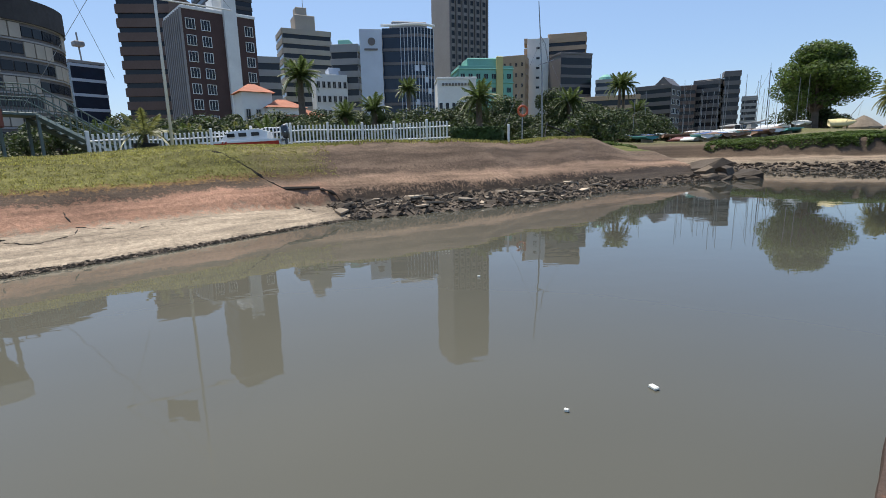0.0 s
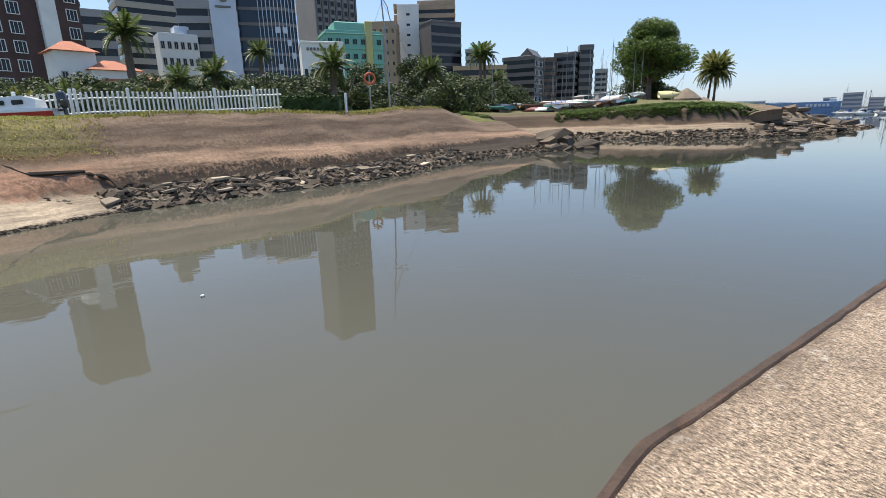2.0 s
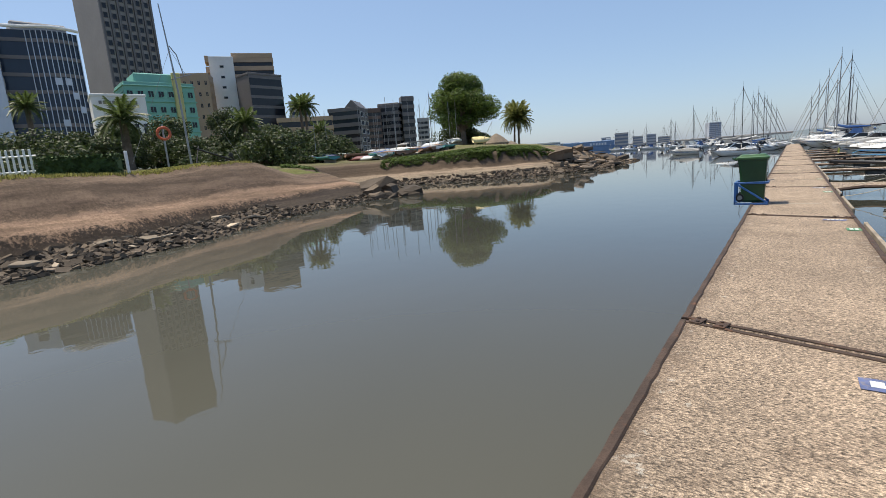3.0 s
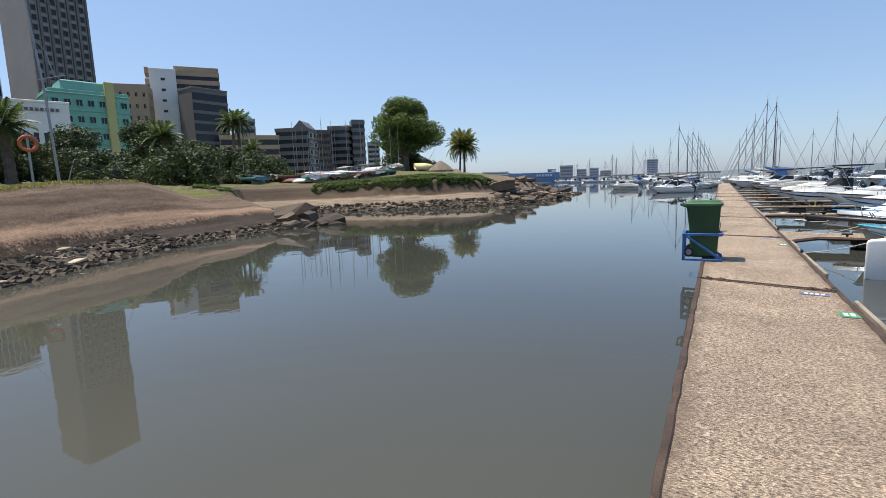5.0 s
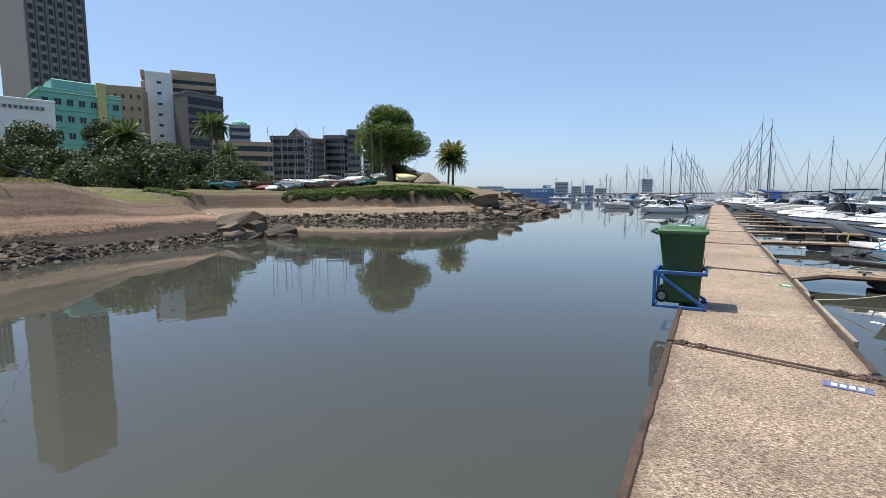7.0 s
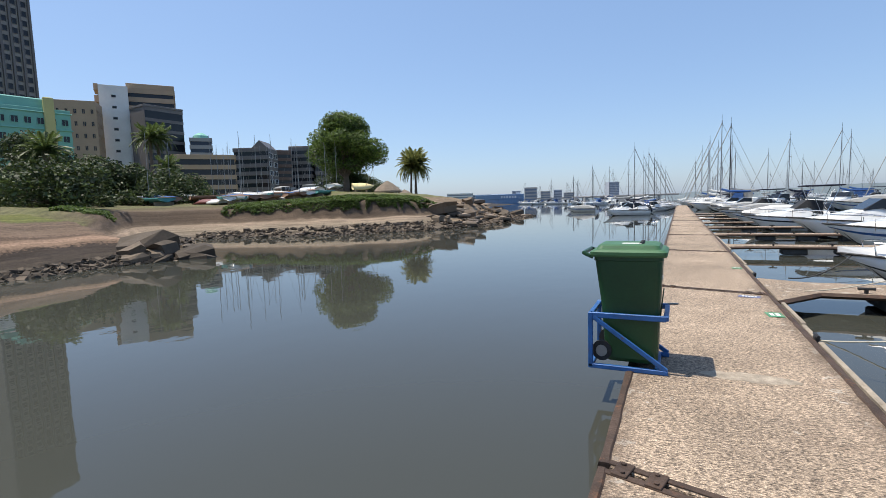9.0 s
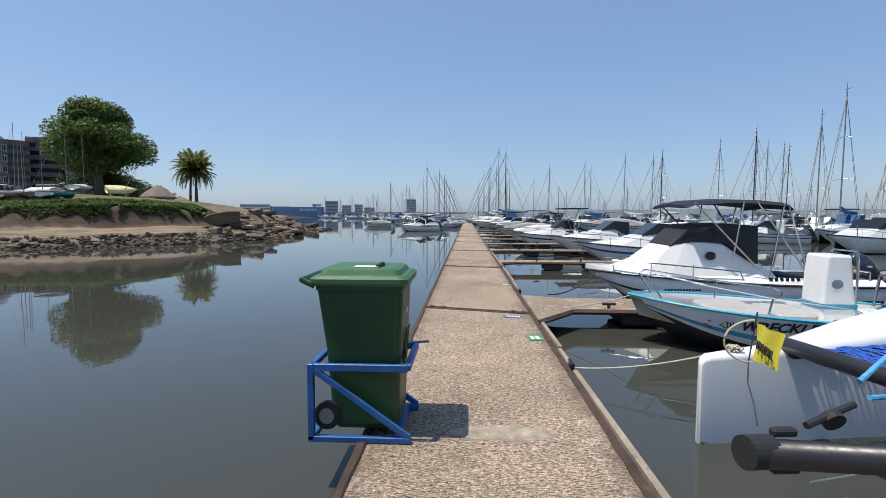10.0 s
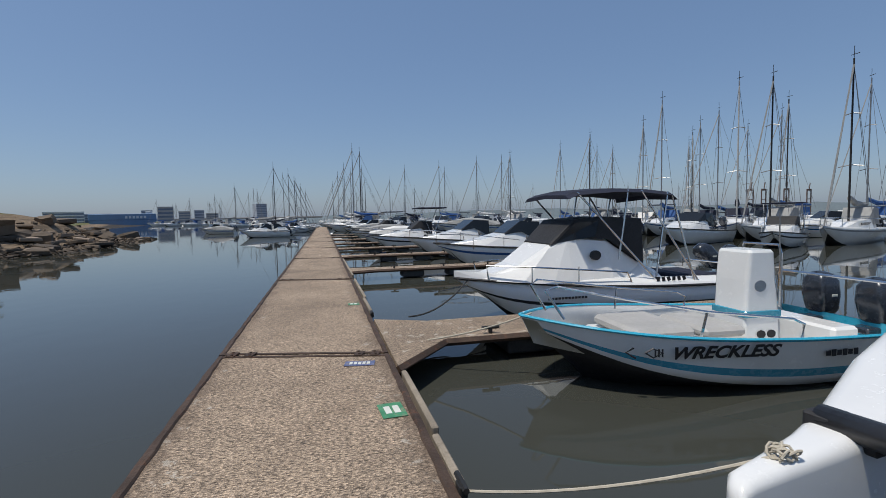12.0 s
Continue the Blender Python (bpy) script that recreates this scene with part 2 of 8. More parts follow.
def bank_mat():
    """The bank: zones of mud, concrete, plaster, soil, grass and sand by the distance inland, with ragged borders."""
    m = bpy.data.materials.new("eroded_bank")
    m.use_nodes = True
    n, l = m.node_tree.nodes, m.node_tree.links
    b = n["Principled BSDF"]
    b.inputs["Roughness"].default_value = 0.92
    b.inputs["Specular IOR Level"].default_value = 0.25
    co = n.new("ShaderNodeTexCoord")

    def tex(scale, detail=5.0, rough=0.65):
        t = n.new("ShaderNodeTexNoise")
        t.inputs["Scale"].default_value, t.inputs["Detail"].default_value, t.inputs["Roughness"].default_value = scale, detail, rough
        l.new(co.outputs["Object"], t.inputs["Vector"])
        return t.outputs["Fac"]

    def attr(key):
        a = n.new("ShaderNodeAttribute")
        a.attribute_name = key
        return a.outputs["Fac"]

    def math_(op, a, c):
        q = n.new("ShaderNodeMath")
        q.operation = op
        for s, v in zip(q.inputs, (a, c)):
            if isinstance(v, (int, float)):
                s.default_value = v
            else:
                l.new(v, s)
        return q.outputs[0]

    def mixc(fac, a, c):
        q = n.new("ShaderNodeMix")
        q.data_type = "RGBA"
        for s, v in ((q.inputs["Factor"], fac), (q.inputs["A"], a), (q.inputs["B"], c)):
            if isinstance(v, tuple):
                s.default_value = (*v, 1)
            elif isinstance(v, float):
                s.default_value = v
            else:
                l.new(v, s)
        return q.outputs["Result"]

    n1, n2, n3 = tex(1.3), tex(9.0, 8.0, 0.72), tex(40.0, 4.0)
    cx = n.new("ShaderNodeCombineXYZ")
    l.new(math_("MULTIPLY", attr("inland"), 2.6), cx.inputs[0])
    l.new(math_("MULTIPLY", attr("along"), 0.28), cx.inputs[1])
    strata = n.new("ShaderNodeTexNoise")
    strata.inputs["Scale"].default_value, strata.inputs["Detail"].default_value, strata.inputs["Roughness"].default_value = 1.0, 7.0, 0.65
    l.new(cx.outputs[0], strata.inputs["Vector"])
    n4 = strata.outputs["Fac"]
    d = math_("ADD", attr("inland"), math_("MULTIPLY", math_("SUBTRACT", n2, 0.5), 1.1))
    d = math_("ADD", d, math_("MULTIPLY", math_("SUBTRACT", n1, 0.5), 0.5))
    wide = math_("DIVIDE", d, 10.0)

    def zones(stops):
        r = n.new("ShaderNodeValToRGB")
        e = r.color_ramp.elements
        while len(e) < len(stops):
            e.new(0.5)
        for el, (pos, col) in zip(e, stops):
            el.position, el.color = pos / 10, (*col, 1)
        l.new(wide, r.inputs["Fac"])
        return r.outputs["Color"]

    mud, pale, pink, tan, soil, grass, sand, wet = (0.13, 0.105, 0.08), (0.41, 0.33, 0.24), (0.38, 0.215, 0.14), (0.27, 0.195, 0.13), (0.105, 0.075, 0.052), (0.17, 0.16, 0.05), (0.3, 0.26, 0.19), (0.05, 0.042, 0.034)
    near = zones(((0.0, wet), (0.12, mud), (0.25, pale), (2.0, pale), (2.25, pink), (2.8, pink), (2.95, soil), (3.15, soil), (3.35, (0.22, 0.13, 0.05)), (3.55, grass), (8.0, grass), (9.5, (0.1, 0.095, 0.05))))
    # near-black from 0.9 to 2.3 inland, darker than the rubble on it
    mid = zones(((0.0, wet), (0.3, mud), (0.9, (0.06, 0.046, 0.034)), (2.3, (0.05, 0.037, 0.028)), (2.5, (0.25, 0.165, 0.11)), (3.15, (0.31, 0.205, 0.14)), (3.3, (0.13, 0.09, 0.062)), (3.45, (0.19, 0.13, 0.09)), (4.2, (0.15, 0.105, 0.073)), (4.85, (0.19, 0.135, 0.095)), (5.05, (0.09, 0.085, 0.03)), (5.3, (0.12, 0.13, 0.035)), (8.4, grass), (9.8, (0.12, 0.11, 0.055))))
    far = zones(((0.0, wet), (0.5, mud), (2.2, (0.24, 0.19, 0.135)), (3.8, (0.28, 0.21, 0.15)), (4.2, soil), (5.2, soil), (6.6, (0.12, 0.1, 0.055)), (8.0, (0.13, 0.13, 0.055)), (9.9, (0.14, 0.13, 0.065))))
    tip = zones(((0.0, wet), (0.7, mud), (1.6, (0.2, 0.145, 0.095)), (5.0, (0.24, 0.175, 0.115)), (8.0, (0.19, 0.14, 0.09)), (9.5, (0.14, 0.14, 0.06))))
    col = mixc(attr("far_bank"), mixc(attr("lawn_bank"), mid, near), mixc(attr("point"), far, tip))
    shade = n.new("ShaderNodeMapRange")
    for key, value in (("From Min", 0.3), ("From Max", 0.7), ("To Min", 0.62), ("To Max", 1.32)):
        shade.inputs[key].default_value = value
    l.new(n2, shade.inputs["Value"])
    fine = n.new("ShaderNodeMapRange")
    for key, value in (("From Min", 0.3), ("From Max", 0.7), ("To Min", 0.75), ("To Max", 1.25)):
        fine.inputs[key].default_value = value
    l.new(n3, fine.inputs["Value"])
    h = n.new("ShaderNodeHueSaturation")
    band = n.new("ShaderNodeMapRange")
    for key, value in (("From Min", 0.35), ("From Max", 0.65), ("To Min", 0.55), ("To Max", 1.3)):
        band.inputs[key].default_value = value
    l.new(n4, band.inputs["Value"])
    l.new(math_("MULTIPLY", math_("MULTIPLY", shade.outputs[0], fine.outputs[0]), band.outputs[0]), h.inputs["Value"])
    l.new(col, h.inputs["Color"])
    l.new(h.outputs["Color"], b.inputs["Base Color"])
    bp = n.new("ShaderNodeBump")
    bp.inputs["Strength"].default_value, bp.inputs["Distance"].default_value = 0.8, 0.06
    l.new(math_("ADD", n2, math_("MULTIPLY", n3, 0.4)), bp.inputs["Height"])
    l.new(bp.outputs[0], b.inputs["Normal"])
    return m


BANK = bank_mat()


# ---- mesh helpers ----
class Geo:
    """Collects vertices and faces of one mesh."""

    def __init__(self):
        self.v, self.f, self.k = [], [], []

    def add(self, verts, faces, slot=0):
        o = len(self.v)
        self.v += [tuple(p) for p in verts]
        self.f += [tuple(i + o for i in q) for q in faces]
        self.k += [slot] * len(faces)
        return self

    def box(self, c, s, b=0.0, m=None, slot=0):
        """A box about c of size s, its edges chamfered by b, turned by m."""
        hx, hy, hz = (a / 2 for a in s)
        m = m or Matrix()
        if b <= 0:
            pts = [(x * hx, y * hy, z * hz) for x in (-1, 1) for y in (-1, 1) for z in (-1, 1)]
            faces = [(0, 1, 3, 2), (4, 6, 7, 5), (0, 4, 5, 1), (2, 3, 7, 6), (0, 2, 6, 4), (1, 5, 7, 3)]
        else:
            b = min(b, hx * 0.9, hy * 0.9, hz * 0.9)
            pts, index = [], {}
            for x, y, z in itertools.product((-1, 1), repeat=3):
                for a in range(3):
                    index[(x, y, z, a)] = len(pts)
                    q = [x * (hx - b), y * (hy - b), z * (hz - b)]
                    q[a] = (x * hx, y * hy, z * hz)[a]
                    pts.append(q)
            faces = []
            for a in range(3):
                u, w = (a + 1) % 3, (a + 2) % 3
                for sgn in (-1, 1):
                    loop = []
                    for p, q in ((-1, -1), (1, -1), (1, 1), (-1, 1)):
                        key = [0, 0, 0]
                        key[a], key[u], key[w] = sgn, p, q
                        loop.append(index[(*key, a)])
                    faces.append(tuple(loop if sgn > 0 else loop[::-1]))
                for p, q in itertools.product((-1, 1), repeat=2):
                    k0, k1 = [0, 0, 0], [0, 0, 0]
                    k0[a], k1[a] = -1, 1
                    k0[u] = k1[u] = p
                    k0[w] = k1[w] = q
                    quad = (index[(*k0, u)], index[(*k1, u)], index[(*k1, w)], index[(*k0, w)])
                    faces.append(quad if p * q > 0 else quad[::-1])
            for x, y, z in itertools.product((-1, 1), repeat=3):
                tri = tuple(index[(x, y, z, a)] for a in range(3))
                faces.append(tri if x * y * z > 0 else tri[::-1])
        self.add([m @ Vector(p) + Vector(c) for p in pts], faces, slot)
        return self

    def tube(self, pts, r, seg=8, cap=True, slot=0):
        """A round bar along points; r is one radius or one for each point."""
        pts = [Vector(p) for p in pts]
        rs = r if isinstance(r, (list, tuple)) else [r] * len(pts)
        rings, up = [], Vector((0, 0, 1))
        for i, p in enumerate(pts):
            d = (pts[min(i + 1, len(pts) - 1)] - pts[max(i - 1, 0)]).normalized()
            side = d.cross(up)
            if side.length < 0.05:
                side = d.cross(Vector((0, 1, 0)))
            side.normalize()
            other = d.cross(side)
            rings.append([p + rs[i] * (math.cos(a) * side + math.sin(a) * other) for a in (2 * math.pi * k / seg for k in range(seg))])
        verts = [p for ring in rings for p in ring]
        faces = [(i * seg + k, i * seg + (k + 1) % seg, (i + 1) * seg + (k + 1) % seg, (i + 1) * seg + k) for i in range(len(pts) - 1) for k in range(seg)]
        if cap:
            faces += [tuple(range(seg))[::-1], tuple(range((len(pts) - 1) * seg, len(pts) * seg))]
        return self.add(verts, faces, slot)

    def loft(self, rings, closed=True, cap=(True, True), slot=0):
        n = len(rings[0])
        verts = [p for ring in rings for p in ring]
        last = n if closed else n - 1
        faces = [(i * n + k, i * n + (k + 1) % n, (i + 1) * n + (k + 1) % n, (i + 1) * n + k) for i in range(len(rings) - 1) for k in range(last)]
        if cap[0]:
            faces.append(tuple(range(n))[::-1])
        if cap[1]:
            faces.append(tuple(range((len(rings) - 1) * n, len(rings) * n)))
        return self.add(verts, faces, slot)

    def weld(self):
        """Joins vertices that share a place."""
        seen, to, kept = {}, [], []
        for p in self.v:
            key = tuple(round(c, 4) for c in p)
            if key not in seen:
                seen[key] = len(kept)
                kept.append(p)
            to.append(seen[key])
        faces, slots = [], []
        for q, k in zip(self.f, self.k):
            q = list(dict.fromkeys(to[i] for i in q))
            if len(q) > 2:
                faces.append(tuple(q))
                slots.append(k)
        self.v, self.f, self.k = kept, faces, slots
        return self

    def mesh(self, name, mats, smooth=False):
        me = bpy.data.meshes.new(name)
        me.from_pydata(self.v, [], self.f)
        for m in mats if isinstance(mats, (list, tuple)) else [mats]:
            me.materials.append(m)
        if any(self.k):
            me.polygons.foreach_set("material_index", self.k)
        if smooth:
            me.polygons.foreach_set("use_smooth", [True] * len(self.f))
        me.update()
        return me


def part(name, geo, material, parent=None, label="", smooth=False):
    """One mesh object, under a thing or part, or on its own."""
    ob = new(name, geo.mesh(name, material, smooth) if isinstance(geo, Geo) else geo)
    if parent is not None:
        ob.parent = parent
    return tagged(ob, label)


def thing(name, label, category, m=None, group="", kind=""):
    ob = new(name)
    ob.empty_display_size = 0.2
    if m is not None:
        ob.matrix_basis = m
    return tagged(ob, label, category, group, kind)


rng = random.Random(7)

# ---- water ----
g = Geo()
g.add([(-3000, -3000, 0), (3000, -3000, 0), (3000, 4000, 0), (-3000, 4000, 0)], [(0, 1, 2, 3)])
tagged(part("water", g, WATER), "still murky grey-green harbour water with soft reflections", "water", kind="structure")

# ---- land: one height field with the shore bank ----
SHORE = [(-2, -40, "L"), (-6.0, -19.5, "L"), (-8.4, -14.6, "L"), (-9.6, -12.2, "A"), (-11.0, -9.9, "A"), (-13.9, -5.8, "M"),
         (-14.7, -1.6, "B"), (-15.8, 3.4, "B"), (-18.3, 7.6, "B"), (-20.2, 12.0, "P"), (-20.9, 16.8, "Q"), (-20.3, 20.0, "N"), (-34.0, 30.0, "C"),
         (-23.0, 34.5, "D"), (-18.6, 39.5, "D"), (-16.0, 47.0, "E"), (-17.5, 60, "E"), (-18.6, 72, "T"), (-27, 82, "T"), (-60, 132, "F"),
         (-120, 330, "F"), (-200, 650, "F"), (-300, 1500, "F")]
OFF = [-6, -1.5, 0, 0.6, 1.2, 1.6, 2.2, 2.35, 3.2, 4.2, 4.9, 7, 12, 25, 60]
RISE = {
    "L": [-1.5, -0.45, 0, 0.12, 0.24, 0.32, 0.50, 0.62, 1.00, 1.28, 1.52, 1.62, 1.3, 0.7, 0.6],
    "A": [-1.5, -0.45, 0, 0.12, 0.24, 0.32, 0.45, 0.60, 1.12, 1.45, 1.76, 1.90, 1.8, 1.6, 2.2],
    "M": [-1.5, -0.45, 0, 0.10, 0.19, 0.24, 0.30, 0.68, 1.12, 1.92, 2.20, 2.24, 2.2, 2.3, 3.0],
    "B": [-1.5, -0.45, 0, 0.10, 0.19, 0.25, 0.32, 0.72, 1.12, 2.02, 2.34, 2.38, 2.3, 2.4, 3.0],
    "P": [-1.5, -0.45, 0, 0.14, 0.28, 0.38, 0.54, 0.68, 1.26, 2.26, 2.64, 2.66, 2.2, 2.2, 3.0],
    "Q": [-1.5, -0.45, 0, 0.18, 0.38, 0.52, 0.72, 0.80, 1.10, 1.45, 1.70, 2.10, 1.9, 2.1, 3.0],
    "N": [-1.5, -0.40, 0, 0.16, 0.32, 0.42, 0.56, 0.60, 0.75, 0.95, 1.10, 1.30, 1.6, 2.1, 3.0],
    "C": [-1.5, -0.40, 0, 0.10, 0.22, 0.32, 0.50, 0.56, 0.80, 1.05, 2.00, 2.40, 2.6, 3.2, 4.2],
    "D": [-1.5, -0.40, 0, 0.15, 0.35, 0.50, 0.70, 0.74, 0.92, 1.10, 2.35, 2.75, 3.2, 4.0, 4.6],
    "E": [-1.5, -0.40, 0, 0.12, 0.25, 0.36, 0.50, 0.55, 0.80, 1.15, 1.80, 2.45, 3.2, 4.0, 4.6],
    "T": [-1.5, -0.30, 0, 0.06, 0.10, 0.14, 0.20, 0.22, 0.32, 0.50, 0.80, 1.20, 2.2, 3.0, 4.0],
    "F": [-1.5, -0.50, 0, 0.30, 0.60, 0.80, 1.00, 1.05, 1.30, 1.50, 1.70, 1.90, 2.2, 2.5, 3.0],
}
SXY = np.array([(x, y) for x, y, _ in SHORE], float)
SRISE = np.array([RISE[k] for *_, k in SHORE]) * 1.06


def shore(x, y):
    """For arrays of places: the distance inland from the waterline and the station along it."""
    p = np.stack([np.ravel(x), np.ravel(y)], -1)
    best, where = np.full(len(p), 1e9), np.zeros(len(p))
    inside = np.zeros(len(p), bool)
    for i in range(len(SXY) - 1):
        a, d = SXY[i], SXY[i + 1] - SXY[i]
        s = np.clip(((p - a) @ d) / (d @ d), 0, 1)
        r = np.hypot(*(p - a - s[:, None] * d).T)
        near = r < best
        best[near], where[near] = r[near], i + s[near]
    ring = np.vstack([SXY, [(-3500, 1500), (-3500, -40)]])
    for i in range(len(ring)):
        (x0, y0), (x1, y1) = ring[i], ring[(i + 1) % len(ring)]
        if y0 != y1:
            cross = ((y0 > p[:, 1]) != (y1 > p[:, 1])) & (p[:, 0] < (x1 - x0) * (p[:, 1] - y0) / (y1 - y0) + x0)
            inside ^= cross
    return np.where(inside, best, -best), where


def land_z(d, u):
    i = np.clip(np.floor(u).astype(int), 0, len(SHORE) - 2)
    f = (u - i)[:, None]
    f = f * f * (3 - 2 * f)
    rows = SRISE[i] * (1 - f) + SRISE[i + 1] * f
    return np.array([np.interp(a, OFF, row) for a, row in zip(d, rows)])


def hollow(x, y, d):
    """The ground falls away behind the lawn, towards the clubhouse."""
    ease = lambda v: np.clip(v, 0, 1) ** 2 * (3 - 2 * np.clip(v, 0, 1))
    return 0.55 * ease((d - 7.5) / 7) * ease((-5.0 - y) / 7.5) * ease((60 - d) / 30)


def ground(x, y):
    """Height of the land at one place."""
    d, u = shore(np.array([x]), np.array([y]))
    z = land_z(d, u)
    return float((max(z[0] - hollow(x, y, d)[0], min(z[0], 0.15))))


xs = np.concatenate([-44 - np.geomspace(3000, 0.8, 26), np.arange(-44, -33, 0.5), np.arange(-33, -5, 0.2), np.arange(-5, 4, 1.0)])
ys = np.concatenate([[-40], np.arange(-38, -16, 1.0), np.arange(-16, 30, 0.22), np.arange(30, 86, 0.4), 86 + np.geomspace(1.0, 1410, 26)])
GX, GY = np.meshgrid(xs, ys, indexing="ij")
gd, gu = shore(GX, GY)
gz = land_z(gd, gu)
fx, fy = GX.ravel(), GY.ravel()
gz = np.maximum(gz - hollow(fx, fy, gd), np.minimum(gz, 0.15))
wob = np.array([noise.noise((a * 0.9, b * 0.9, 0)) + 0.5 * noise.noise((a * 2.7, b * 2.7, 3)) for a, b in zip(fx, fy)])
low = np.array([noise.noise((a * 0.25, b * 0.25, 9)) for a, b in zip(fx, fy)])
gz = gz + np.where(gd > -0.3, 0.05 * wob + 0.10 * low * np.clip(gd / 4, 0, 1), 0)
nx, ny = len(xs), len(ys)
keep = gd > -7
idx = np.arange(nx * ny).reshape(nx, ny)
quads = np.stack([idx[:-1, :-1], idx[1:, :-1], idx[1:, 1:], idx[:-1, 1:]], -1).reshape(-1, 4)
quads = quads[keep[quads].any(1)]
used, inv = np.unique(quads, return_inverse=True)
me = bpy.data.meshes.new("ground")
me.from_pydata(np.stack([fx, fy, gz], -1)[used].tolist(), [], inv.reshape(-1, 4).tolist())
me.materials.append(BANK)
step = lambda u, a, b: np.clip((u - a) / (b - a), 0, 1)
for key, values in (("inland", gd), ("along", np.interp(gu, np.arange(len(SXY)), np.concatenate([[0], np.cumsum(np.hypot(*np.diff(SXY, axis=0).T))]))), ("lawn_bank", 1 - step(gu, 4.85, 5.2)), ("far_bank", step(gu, 11.2, 11.7)), ("point", step(gu, 14.3, 14.9))):
    at = me.attributes.new(key, "FLOAT", "POINT")
    at.data.foreach_set("value", values[used].astype(np.float32))
me.polygons.foreach_set("use_smooth", [True] * len(quads))
me.update()
tagged(new("ground", me), "eroded harbour bank with concrete apron, soil slope and dry lawn", "ground", kind="structure")

# ---- pontoon walkway ----
JOINTS = [0.0, 7.83, 15.04, 22.25] + [29.45 + 7.2 * k for k in range(12)]
SKEW = -0.27   # the joints run aslant across the walkway
TOP = 0.36
pontoon = thing("pontoon", "concrete floating walkway with rusty steel edges", "pontoon", kind="structure")


def slab(x0, x1, y0, y1, name="slab"):
    gg = Geo()
    gg.box(((x0 + x1) / 2, (y0 + y1) / 2, TOP - 0.06), (x1 - x0, y1 - y0, 0.12), 0.012)
    gg.v = [(x, y + SKEW * x * (y0 > -3 or y > 0.5 * (y0 + y1)), z) for x, y, z in gg.v]
    return part(name, gg, DECK, pontoon)


edges = [-3.55] + JOINTS
for a, b in zip(edges[:-1], edges[1:]):
    slab(-0.93, 0.93, a + (0.03 if a > -3 else 0.0), b - 0.03)
# the diagonal approach at the near end
g = Geo()
outline = [(-0.93, -3.55), (-0.95, -4.1), (-0.72, -5.2), (-0.3, -6.17), (0.0, -7.3), (0.15, -14.0), (3.4, -14.0), (3.4, -7.4), (0.93, -3.55)]
g.loft([[(x, y, TOP - 0.12) for x, y in outline], [(x, y, TOP) for x, y in outline]])
part("slab", g, DECK, pontoon)


def steel_edge(pts, name="steel_edge"):
    """A worn steel angle along the deck's rim: ragged inner edge, upright flange below."""
    r2 = random.Random(len(pts) * 31 + int(pts[0][1] * 10))
    rows = []
    for (xa, ya), (xb, yb) in zip(pts[:-1], pts[1:]):
        n = max(2, int(math.hypot(xb - xa, yb - ya) / 0.18))
        rows += [(xa + (xb - xa) * i / n, ya + (yb - ya) * i / n) for i in range(n)]
    rows.append(pts[-1])
    rings = []
    for i, (x, y) in enumerate(rows):
        x0, y0 = rows[max(i - 1, 0)]
        x1, y1 = rows[min(i + 1, len(rows) - 1)]
        d = Vector((x1 - x0, y1 - y0, 0)).normalized()
        s = Vector((d.y, -d.x, 0))          # to the deck's side
        p = Vector((x, y, 0))
        w = 0.04 + r2.uniform(-0.008, 0.008)
        o = r2.uniform(-0.006, 0.005)
        rings.append([p + s * w + Vector((0, 0, TOP + 0.004)), p + s * (w - 0.012) + Vector((0, 0, TOP + 0.014 + r2.uniform(0, 0.006))),
                      p - s * (0.025 + o) + Vector((0, 0, TOP + 0.012)), p - s * (0.032 + o) + Vector((0, 0, TOP - 0.02)), p - s * 0.032 + Vector((0, 0, TOP - 0.2)), p + Vector((0, 0, TOP - 0.2))])
    gg = Geo()
    gg.loft(rings, closed=True)
    return part(name, gg, RUST, pontoon)


steel_edge([(0.15, -14.0), (0.0, -7.3), (-0.3, -6.17), (-0.72, -5.2), (-0.95, -4.1), (-0.93, -3.55), (-0.93, 0.21)])
for a, b in zip(JOINTS[:-1], JOINTS[1:]):
    steel_edge([(-0.93, a + 0.27), (-0.93, b + 0.21)])
    steel_edge([(0.93, b - 0.27), (0.93, a - 0.21)])
steel_edge([(0.93, -0.27), (0.93, -3.55)])
for a, b in zip(edges[:-1], edges[1:]):
    for n in range(max(1, int((b - a) / 3))):
        y0 = a + 0.35 + n * 2.3
        g = Geo()
        g.box((0, y0 + 0.9, 0.04), (1.66, 1.9, 0.4), 0.05)
        part("float", g, FLOAT, pontoon, "dark plastic float under the deck")
# hinge hardware in the joints
ASLANT = Matrix.Rotation(math.atan(SKEW), 4, "Z")
for j in JOINTS[:9]:
    g = Geo()
    g.box((0, j, TOP - 0.045), (1.86, 0.05, 0.05), 0.006, ASLANT)
    part("joint_bar", g, RUST, pontoon)
    for s in (-1, 1):
        g = Geo()
        g.box((0, j + s * 0.064, TOP + 0.004), (1.9, 0.05, 0.014), 0.004, ASLANT)
        part("end_angle", g, RUST, pontoon, "rusty steel angle along the slab end")
    for x in (-0.8, -0.6, 0.62, 0.8):
        g = Geo()
        jx = j + SKEW * x
        g.box((x, jx, TOP + 0.016), (0.1, 0.17, 0.014), 0.004, ASLANT)
        g.tube([(x, jx - 0.05, TOP + 0.02), (x, jx - 0.05, TOP + 0.034)], 0.016, 6)
        g.tube([(x, jx + 0.05, TOP + 0.02), (x, jx + 0.05, TOP + 0.034)], 0.016, 6)
        part("hinge_plate", g, RUST, pontoon, "rusty bolted hinge plate")
